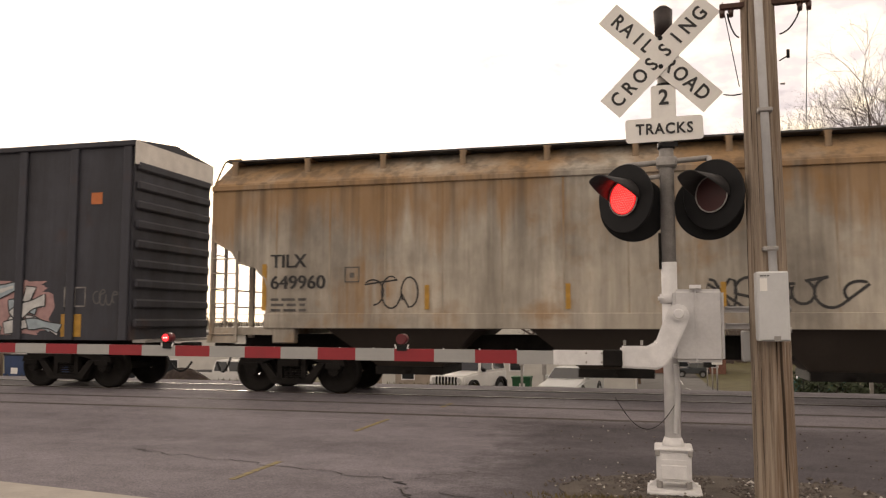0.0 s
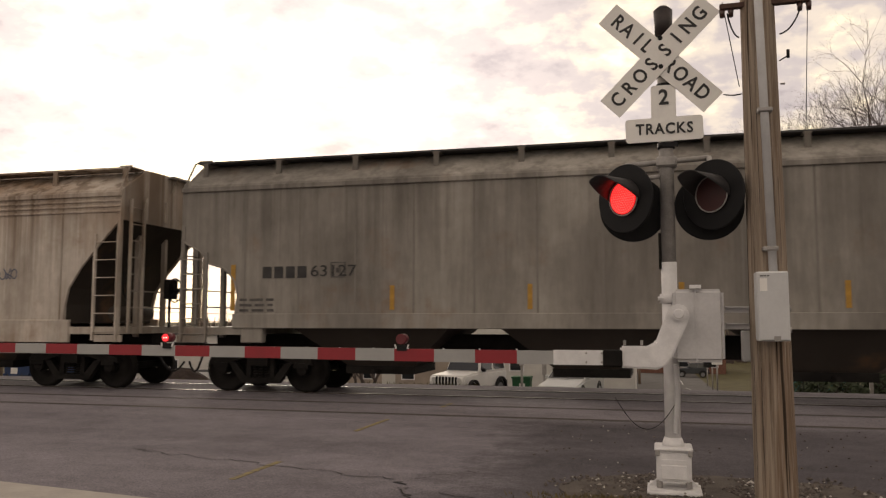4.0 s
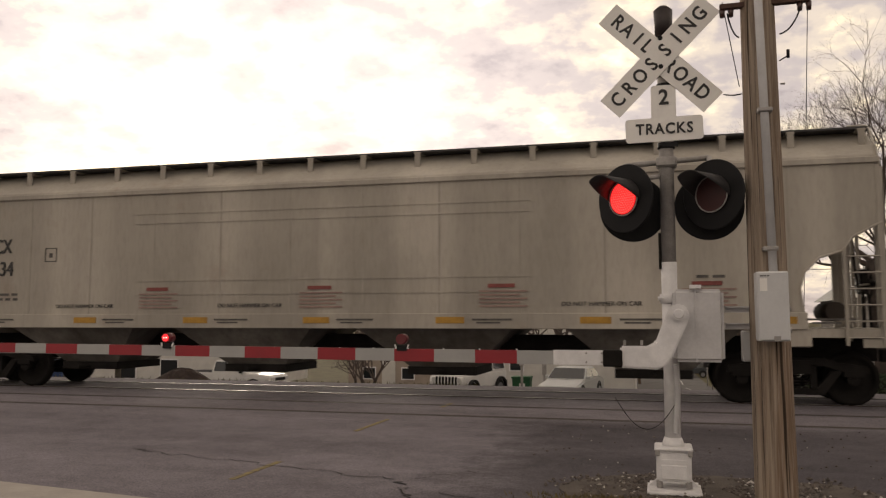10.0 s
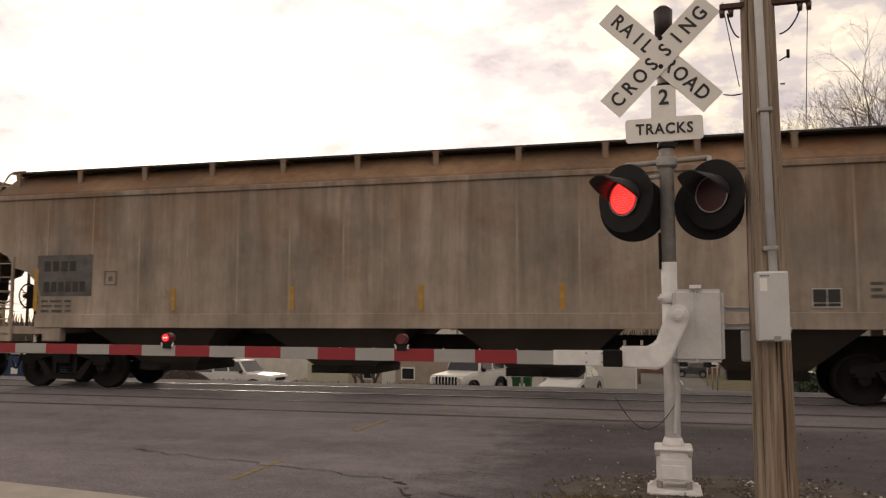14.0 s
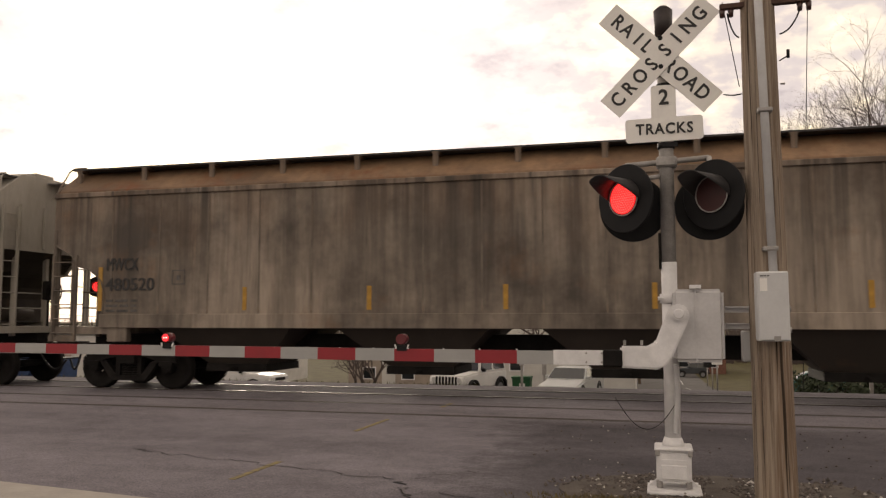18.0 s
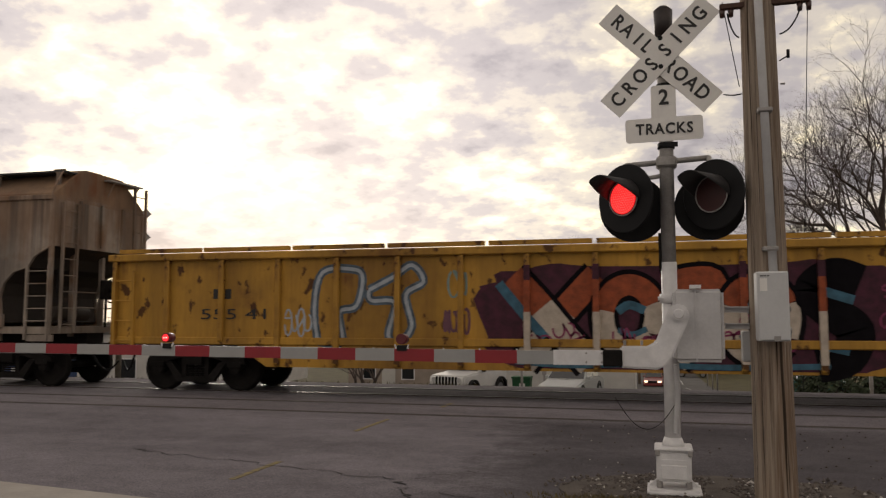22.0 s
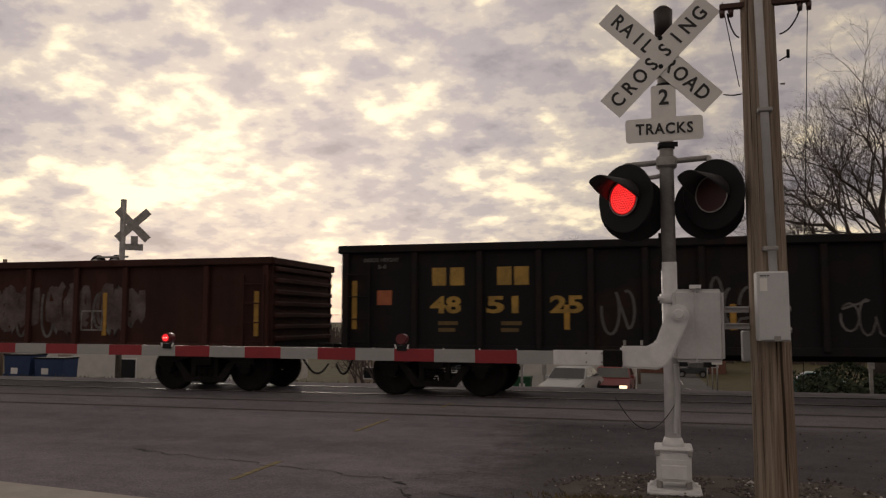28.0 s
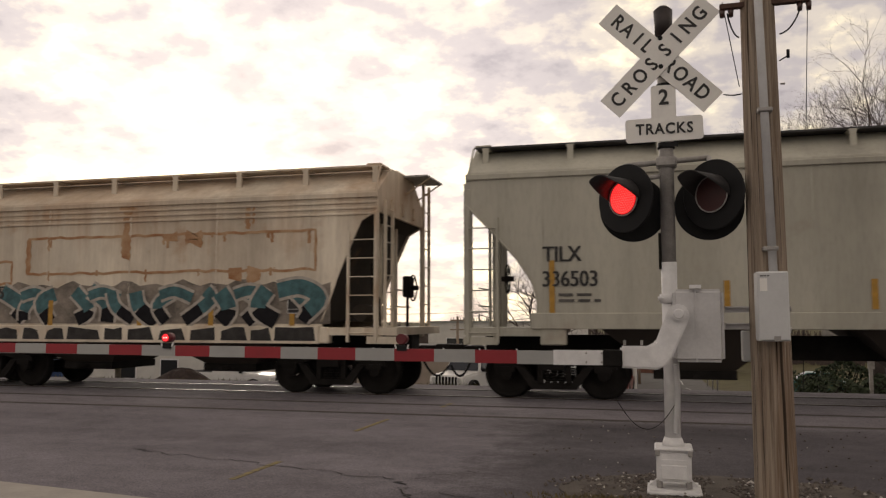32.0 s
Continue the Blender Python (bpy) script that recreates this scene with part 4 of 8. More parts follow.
    for k, pts in enumerate(([(4.7, 1.05), (4.62, 1.7), (4.78, 2.4), (5.4, 2.46), (5.62, 2.3), (5.5, 1.75), (5.15, 1.62), (5.2, 1.05), (4.7, 1.05)],
                             [(5.75, 2.05), (6.25, 2.3), (6.62, 2.52), (6.85, 2.2), (6.5, 1.95), (6.62, 1.35), (6.35, 1.05), (6.15, 1.2), (6.28, 1.8), (5.8, 1.85), (5.75, 2.05)])):
        for w, off, mm in ((0.17, 0.0, mat("slate_blue_spray", (0.10, 0.15, 0.20), 0.6, 0, 0.3)), (0.07, 0.0006, mat("silver_blue_spray", (0.42, 0.46, 0.50), 0.6))):
            bm = bmesh.new()
            ribbon(bm, smooth_line(pts), w, -1.505 - off - 0.001 * k)
            part("graffiti_outline", bm, mm, c)
    scrawl(c, 4.0, 1.15, 0.55, 0.55, MATS["silver_blue_spray"], 35, 4, 0.04, y=-1.507)
    scrawl(c, 7.35, 1.9, 0.35, 0.5, mat("pale_teal_spray", (0.22, 0.33, 0.30), 0.6), 36, 2, 0.04, y=-1.507)
    scrawl(c, 7.25, 1.2, 0.5, 0.5, mat("faded_violet_spray", (0.16, 0.06, 0.09), 0.6), 37, 4, 0.05, y=-1.507)
    bars(c, LETTER, 2.4, 2.1, 0.4, 0.2, -1.504)
    lettering("555 41", 0.3, LETTER, c, (2.9, -1.513, 1.58), 1.45)
    consolidated_stencil_at(c, 17.7, 1.25, -1.51)
    coal = weathered("gondola_black", (0.021, 0.0165, 0.015), dirt=(0.012, 0.011, 0.010), rust=(0.05, 0.022, 0.014), amount=0.4, rusty=0.8, seed=6.1, gloss=0.1, chips=0.7)
    c = gondola("gondola", 352.41, 16.3, coal, "black rusty gondola car with faded white lettering", top=2.68, posts=(0.12, 1.35, 2.67, 3.64, 4.55, 5.53, 6.5, 7.45, 8.5, 9.56, 10.57, 11.55, 12.5, 13.67, 14.95, 16.18))
    bars(c, WHITE_BAR_DIM, 1.54, 2.16, 0.97, 0.28, -1.505)
    lettering("9155 63", 0.36, WHITE_BAR_DIM, c, (2.43, -1.513, 1.58), 1.79)
    scrawl(c, 0.25, 1.7, 0.8, 0.4, WHITE_BAR, 17, 4, 0.03, y=-1.508)
    big_letters(c, ((10.74, 11.39), (11.77, 12.27), (12.73, 13.35)), 1.42, 0.9, mat("yellowed_stencil", (0.26, 0.23, 0.17), 0.7, 0, 0.45, 3, 0, (0.05, 0.04, 0.03)))
    for k in range(4):
        scrawl(c, 5.7 + 1.0 * k, 1.3, 0.75, 0.7, mat("dull_maroon_spray", (0.075, 0.04, 0.034), 0.7, 0, 0.4, 3), 80 + k, 3, 0.08, y=-1.507)
    scrawl(c, 13.85, 1.5, 0.9, 0.75, mat("dull_orange_wear", (0.13, 0.06, 0.035), 0.7, 0, 0.4, 3), 85, 3, 0.06, y=-1.507)
    yellow_steps(c, (0.25, 5.6, 11.6, 15.1))
    c = gondola("gondola", 370.19, 20.15, weathered("gondola_black_two", (0.017, 0.0145, 0.0135), dirt=(0.012, 0.011, 0.010), rust=(0.035, 0.018, 0.012), amount=0.4, rusty=0.6, seed=7.7, gloss=0.1, runs=0.25, high=0.3, chips=0.35), "black gondola car with white stencilled number", top=2.9, bottom=0.88, posts=(0.12, 1.5, 2.93, 3.97, 5.08, 6.1, 7.1, 8.1, 9.05, 10.04, 11.07, 12.07, 13.09, 14.13, 15.12, 16.11, 17.11, 18.6, 20.03))
    patch_panel(c, 1.66, 1.33, 1.2, 0.98, LETTER, y=-1.503)
    bars(c, WHITE_BAR, 1.72, 2.2, 0.2, 0.28, -1.507)
    bars(c, WHITE_BAR, 1.98, 2.2, 0.2, 0.28, -1.507)
    bars(c, WHITE_BAR, 2.24, 2.2, 0.2, 0.28, -1.507)
    for k in range(4):
        bars(c, mat("faint_stencil", (0.12, 0.115, 0.11), 0.7), 5.3, 2.22 - 0.2 * k, 0.33, 0.07, -1.505)
    scrawl(c, 6.2, 1.55, 0.3, 0.6, mat("ochre_line", (0.28, 0.16, 0.06), 0.6), 90, 1, 0.03, y=-1.508)
    scrawl(c, 17.25, 1.4, 1.1, 0.8, mat("dull_maroon_spray", (0.075, 0.04, 0.034), 0.7), 91, 4, 0.1, y=-1.508)
    consolidated_stencil_at(c, 18.75, 1.5, -1.51)
    lettering("598", 0.4, WHITE_BAR, c, (2.19, -1.513, 1.54), 0.72, bold=0.015)
    lettering("323", 0.4, WHITE_BAR, c, (4.2, -1.513, 1.54), 0.72, bold=0.015)
    yellow_steps(c, (0.6, 4.25, 8.28, 12.3, 15.35, 18.8), 1.24)
    c = gondola("gondola", 391.85, 16.1, weathered("gondola_brown", (0.033, 0.023, 0.019), dirt=(0.014, 0.011, 0.010), rust=(0.06, 0.022, 0.014), amount=0.4, rusty=0.7, seed=8.3, gloss=0.1, runs=0.25, high=0.3, chips=0.5), "dark brown gondola car with pale lettering", top=2.9, posts=(0.12, 1.38, 3.1, 4.1, 5.1, 6.05, 7.0, 8.0, 9.0, 10.0, 11.0, 12.0, 13.0, 14.0, 14.9, 15.98))
    for k in range(3):
        bars(c, WHITE_BAR_DIM, 1.9 + 0.27 * k, 2.3, 0.19, 0.26, -1.505)
    lettering("442528", 0.32, mat("pink_stencil", (0.26, 0.14, 0.12), 0.7, 0, 0.35, 4, 0), c, (2.28, -1.513, 1.8), 1.26, bold=0.014)
    bars(c, YELLOW, 1.46, 2.25, 0.1, 0.5, -1.505)
    bars(c, WHITE_BAR_DIM, 3.46, 1.95, 0.3, 0.16, -1.505)
    yellow_steps(c, (4.4, 8.3, 12.3))
    c = gondola("gondola", 409.30, 19.95, weathered("gondola_oxide", (0.055, 0.024, 0.019), dirt=(0.016, 0.010, 0.009), rust=(0.07, 0.025, 0.015), amount=0.45, rusty=0.6, seed=9.9, gloss=0.1, runs=0.25, high=0.3, chips=0.5), "oxide-red gondola car with white chalky graffiti", top=2.68, posts=(0.12, 1.3, 2.6, 3.7, 4.7, 5.7, 6.7, 7.7, 8.7, 9.7, 10.7, 11.8, 12.9, 14.2, 15.4, 16.6, 18.5, 19.83))
    chalky = mat("thin_chalk_spray", (0.15, 0.125, 0.115), 0.8, 0, 0.45, 3, 0, (0.05, 0.03, 0.027))
    for k in range(6):
        for j in range(3):
            scrawl(c, 9.3 + k * 1.3 + 0.12 * j, 1.1 + 0.1 * j, 0.95, 1.15 - 0.1 * j, chalky if j else WHITE_BAR_DIM, 40 + k + 10 * j, 3 + j, 0.06 + 0.03 * j, y=-1.5075 - 0.0009 * j)
    reflectors(c, (0.5, 5.0, 9.2, 13.3, 16.08, 19.6), 1.15, h=0.9, w=0.1, y=-1.512)
    consolidated_stencil_at(c, 15.5, 1.25, -1.51)
    navy = weathered("gondola_blue_black", (0.014, 0.0135, 0.0145), dirt=(0.010, 0.010, 0.010), rust=(0.045, 0.02, 0.013), amount=0.3, rusty=0.5, seed=2.2, gloss=0.1, runs=0.25, high=0.3, chips=0.25)
    c = gondola("gondola", 430.72, 16.4, navy, "black gondola car with gold stencilled number", top=2.86, posts=(0.12, 1.5, 2.76, 3.86, 4.8, 5.75, 6.7, 7.7, 8.66, 9.63, 10.6, 11.6, 12.57, 13.5, 14.87, 16.28))
    gold_number(c, ("48", "51", "25"), 1.80, 1.74)
    for bx in (1.83, 2.18, 3.08, 3.4):
        bars(c, GOLD_BAR, bx, 2.46, 0.27, 0.34, -1.505)
    big_letters(c, ((10.86, 11.4), (11.84, 12.29), (12.79, 13.34)), 1.62, 0.9, GOLD_BAR)
    inside_height(c, 0.45, 2.62)
    inside_height(c, 13.8, 2.62)
    scrawl(c, 13.75, 1.9, 0.85, 0.5, mat("cyan_spray", (0.06, 0.22, 0.32), 0.6), 63, 6, 0.04, y=-1.508)
    bars(c, WHITE_BAR, 13.97, 1.78, 0.45, 0.28, -1.505, name="paper_sticker")
    bars(c, GREY_BAR, 14.05, 1.36, 0.3, 0.06, -1.505)
    bars(c, mat("orange_patch", (0.42, 0.12, 0.04), 0.6), 15.2, 2.22, 0.34, 0.32, -1.505)
    bars(c, mat("faded_gold_patch", (0.14, 0.085, 0.02), 0.6), 15.15, 2.68, 0.4, 0.2, -1.505)
    for k, mm in enumerate((WHITE_BAR_DIM, WHITE_BAR_DIM, GREY_BAR)):
        scrawl(c, (8.9, 10.75, 11.8)[k], 1.22, 0.8, 0.6, mm, 64 + k, 3, 0.035, y=-1.5085)
    for x in (1.95, 3.15):
        bars(c, mat("faded_gold_patch", (0.14, 0.085, 0.02), 0.6), x, 1.45, 0.38, 0.07, -1.505, n=2, gap=0.8)
    reflectors(c, (0.27, 16.02), 1.3, h=0.93, w=0.1, y=-1.512)
    reflectors(c, (4.36, 10.1, 12.98, 7.2), 1.3, h=0.45, w=0.1, y=-1.512)
    bars(c, mat("orange_patch", (0.42, 0.12, 0.04), 0.6), 0.73, 2.04, 0.3, 0.28, -1.505)
    scrawl(c, 4.98, 1.2, 0.6, 0.9, GREY_BAR, 61, 2, 0.05, y=-1.508)
    scrawl(c, 6.8, 1.2, 0.8, 1.0, GREY_BAR, 62, 3, 0.05, y=-1.508)
    c = gondola("gondola", 448.48, 16.4, weathered("gondola_coal", (0.017, 0.015, 0.014), dirt=(0.010, 0.010, 0.010), rust=(0.06, 0.028, 0.015), amount=0.35, rusty=0.7, seed=11.2, gloss=0.1, runs=0.25, high=0.3, chips=0.45), "black gondola car with white number and orange graffiti", top=2.84, posts=(0.12, 1.45, 2.78, 3.75, 4.65, 5.55, 6.48, 7.47, 8.46, 9.53, 10.46, 11.44, 12.46, 13.45, 14.93, 16.28))
    for k in range(4):
        bars(c, WHITE_BAR, 1.6 + 0.21 * k, 2.36, 0.16, 0.3, -1.505)
    lettering("917028", 0.36, WHITE_BAR, c, (2.1, -1.513, 1.78), 1.03, bold=0.014)
    lettering("MW", 0.3, WHITE_BAR, c, (7.97, -1.513, 1.72), 0.46, bold=0.012)
    inside_height(c, 0.35, 2.62)
    bars(c, YELLOW, 0.6, 2.3, 0.3, 0.32, -1.505)
    bars(c, YELLOW, 0.2, 1.42, 0.44, 0.2, -1.505)
    scrawl(c, 0.72, 1.28, 0.6, 0.6, GREY_BAR, 66, 4, 0.05, y=-1.508)
    rusty_gold = mat("rusty_gold_stencil", (0.22, 0.12, 0.025), 0.7, 0, 0.45, 3, 0, (0.05, 0.03, 0.015))
    big_letters(c, ((10.73, 11.28), (11.7, 12.2), (12.66, 13.24)), 1.6, 0.85, rusty_gold)
    for k, x in enumerate((13.6, 14.05)):
        scrawl(c, x, 1.8, 0.5, 0.55, mat("dusty_white_line", (0.15, 0.13, 0.12), 0.7), 47 + k, 5, 0.03, y=-1.508)
    consolidated_stencil_at(c, 13.9, 1.25, -1.51)
    bars(c, YELLOW, 15.06, 1.85, 0.46, 0.26, -1.505)
    bars(c, rusty_gold, 15.2, 2.35, 0.32, 0.28, -1.505)
    ochre = mat("ochre_rust_spray", (0.16, 0.075, 0.025), 0.7, 0, 0.45, 2.5, 0, (0.04, 0.022, 0.014))
    graffiti_band(c, 4.6, 7.42, 1.12, 2.02, 46, [ochre, mat("soot_spray", (0.03, 0.03, 0.033), 0.6), ochre, mat("soot_spray", (0.03, 0.03, 0.033), 0.6), mat("ochre_line", (0.28, 0.16, 0.06), 0.6)], y=-1.505)
    scrawl(c, 8.5, 1.35, 0.95, 0.95, ochre, 48, 2, 0.12, y=-1.508)
    c = gondola("gondola", 466.26, 16.4, weathered("gondola_last", (0.021, 0.017, 0.015), dirt=(0.012, 0.011, 0.010), rust=(0.06, 0.03, 0.015), amount=0.35, rusty=0.8, seed=12.9, gloss=0.1, runs=0.25, high=0.3, chips=0.5), "black gondola car with white number and gold shapes", top=2.82, posts=(0.12, 1.4, 2.62, 3.7, 4.75, 5.84, 6.9, 7.95, 9.0, 10.07, 11.15, 12.25, 13.47, 14.75, 16.28))
    bars(c, WHITE_BAR, 1.75, 2.25, 0.6, 0.28, -1.505)
    lettering("350", 0.36, WHITE_BAR, c, (2.03, -1.513, 1.72), 0.66, bold=0.012)
    lettering("490", 0.36, WHITE_BAR, c, (3.13, -1.513, 1.72), 0.68, bold=0.012)
    brown = mat("brown_stencil", (0.15, 0.075, 0.028), 0.7, 0, 0.3, 4, 0)
    faint = mat("faint_brown_stencil", (0.05, 0.03, 0.018), 0.7, 0, 0.3, 4, 0)
    for x, z, w, h, mm in ((8.1, 1.95, 0.24, 0.5, brown), (8.5, 1.95, 0.24, 0.5, brown), (8.25, 1.55, 0.48, 0.3, brown), (9.2, 1.62, 0.52, 0.26, brown), (6.0, 1.75, 0.58, 0.5, faint), (7.05, 1.75, 0.6, 0.5, faint)):
        bm = bmesh.new()
        prism(bm, [(x, z), (x + w, z), (x + w + 0.1, z + h), (x + 0.1, z + h)], -1.508, -1.503)
        part("company_mark", bm, mm, c)
    yellow_steps(c, (3.95, 7.17, 10.27, 14.84), 1.25)
    end_yellow = mat("worn_yellow_end", (0.26, 0.16, 0.03), 0.75, 0, 0.5, 4, 0.1, (0.04, 0.026, 0.015))
    for x0, x1 in ((0.19, 0.5), (15.5, 15.92)):
        patch_panel(c, x0, 1.2, x1 - x0, 1.35, end_yellow, "yellow_paint", y=-1.503)
    patch_panel(c, 0.5, 1.155, 15.0, 0.035, end_yellow, "yellow_paint", y=-1.555)
    bars(c, faint, 12.03, 2.3, 0.14, 0.2, -1.505)
    consolidated_stencil_at(c, 13.66, 1.5, -1.51)
    boxcar()


WHITE_BAR_DIM = mat("chalky_stencil", (0.20, 0.185, 0.17), 0.7, 0, 0.35, 3, 0)


RUST_RUN = mat("rust_run", (0.26, 0.105, 0.036), 0.9, 0, 0.3, 4, 0.2, (0.44, 0.29, 0.17))


def rust_loop(car, x0, x1, z0, z1, seed):
    """A wavy line of rust where a panel was welded on."""
    rnd = random.Random(seed)
    pts = []
    for (ax, az), (bx, bz) in (((x0, z0), (x1, z0)), ((x1, z0), (x1, z1)), ((x1, z1), (x0, z1)), ((x0, z1), (x0, z0))):
        n = max(4, int(max(abs(bx - ax), abs(bz - az)) / 0.16))
        for i in range(n):
            pts.append((ax + (bx - ax) * i / n + rnd.uniform(-0.015, 0.015), az + (bz - az) * i / n + rnd.uniform(-0.02, 0.02)))
    bm = bmesh.new()
    ribbon(bm, pts + [pts[0]], 0.055, SIDE - 0.006)
    part("rust_run", bm, RUST_RUN, car)


def strip_mesh(w):
    bm = bmesh.new()
    box(bm, -w / 2, w / 2, -0.004, 0.004, -0.06, 0.06)
    return mesh_of("reflector", bm, YELLOW)


def consolidated_stencil_at(car, x, z, y):
    bm = bmesh.new()
    for a, b2, c, d in ((0, 0.55, 0, 0.03), (0, 0.55, 0.4, 0.43), (0, 0.03, 0, 0.43), (0.52, 0.55, 0, 0.43), (0.26, 0.29, 0, 0.43)):
        box(bm, x + a, x + b2, y - 0.006, y, z + c, z + d)
    part("stencil_frame", bm, mat("dusty_stencil", (0.33, 0.31, 0.29), 0.7, 0, 0.3, 6, 0), car)


def yellow_steps(car, xs, z=1.16):
    for x in xs:
        bm = bmesh.new()
        box(bm, x, x + 0.46, -1.512, -1.503, z, z + 0.12)
        part("reflector", bm, YELLOW, car)


def gold_number(car, pairs, x, z):
    for i, s in enumerate(pairs):
        lettering(s, 0.42, GOLD_BAR, car, (x + 0.30 + 1.13 * i, -1.513, z), 0.6, bold=0.015)


def big_letters(car, spans, z, h, m):
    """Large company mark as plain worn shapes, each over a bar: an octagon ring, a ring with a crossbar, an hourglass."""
    for k, (x0, x1) in enumerate(spans):
        w, zb = x1 - x0, z + h * 0.22
        hh = h * 0.78
        bm = bmesh.new()
        if k < 2:
            out = ((0.25, 0), (0.75, 0), (1, 0.2), (1, 0.8), (0.75, 1), (0.25, 1), (0, 0.8), (0, 0.2))
            ring = []
            for u, v in out:
                ring.append((x0 + w * u, zb + hh * v, x0 + w * (0.5 + (u - 0.5) * 0.36), zb + hh * (0.5 + (v - 0.5) * 0.5)))
            for i in range(8):
                p, q = ring[i], ring[(i + 1) % 8]
                if k == 0 and i == 2:
                    continue
                prism(bm, [(p[0], p[1]), (q[0], q[1]), (q[2], q[3]), (p[2], p[3])], -1.509, -1.503)
            if k:
                box(bm, x0 + w * 0.3, x0 + w * 0.7, -1.5095, -1.503, zb + hh * 0.4, zb + hh * 0.6)
        else:
            prism(bm, [(x0, zb), (x1, zb), (x0 + w * 0.6, zb + hh * 0.5), (x0 + w * 0.4, zb + hh * 0.5)], -1.509, -1.503)
            prism(bm, [(x0 + w * 0.4, zb + hh * 0.5), (x0 + w * 0.6, zb + hh * 0.5), (x1, zb + hh), (x0, zb + hh)], -1.509, -1.503)
        box(bm, x0, x1, -1.509, -1.503, z, z + h * 0.12)
        part("company_mark", bm, m, car)


def inside_height(car, x, z):
    lettering("INSIDE HEIGHT", 0.1, WHITE_BAR_DIM, car, (x + 0.36, -1.513, z), 0.72, bold=0.003)
    lettering("5-6", 0.1, WHITE_BAR_DIM, car, (x + 0.38, -1.513, z - 0.13), 0.17, bold=0.003)


def logo_leaf(car, x, z):
    """Blue diamond with a pale leaf and a dark bar below it."""
    bm = bmesh.new()
    blob(bm, [(x - 0.62, z), (x + 0.05, z + 0.55), (x + 0.68, z + 0.12), (x + 0.02, z - 0.5)], SIDE - 0.010)
    part("company_mark", bm, mat("logo_blue", (0.02, 0.028, 0.09), 0.6), car)
    bm = bmesh.new()
    n = 10
    pts = [(x + 0.22 - 0.75 * i / n + 0.06, z + 0.38 - 0.25 * (i / n) - 0.30 * math.sin(math.pi * i / n) * 0.4) for i in range(n + 1)]
    pts += [(x - 0.45 + 0.8 * i / n, z + 0.05 - 0.5 * math.sin(math.pi * (0.3 + 0.7 * i / n)) + 0.4 * i / n) for i in range(1, n)]
    blob(bm, pts, SIDE - 0.014)
    part("company_mark", bm, mat("logo_leaf", (0.42, 0.42, 0.33), 0.6), car)
    bars(car, mat("logo_navy", (0.03, 0.035, 0.07), 0.6), x - 0.75, z - 0.62, 1.45, 0.1, SIDE - 0.008)
    for k in range(3):
        bars(car, mat("logo_navy", (0.03, 0.035, 0.07), 0.6), x - 0.72 + 0.5 * k, z - 0.76, 0.36, 0.3, SIDE - 0.008)


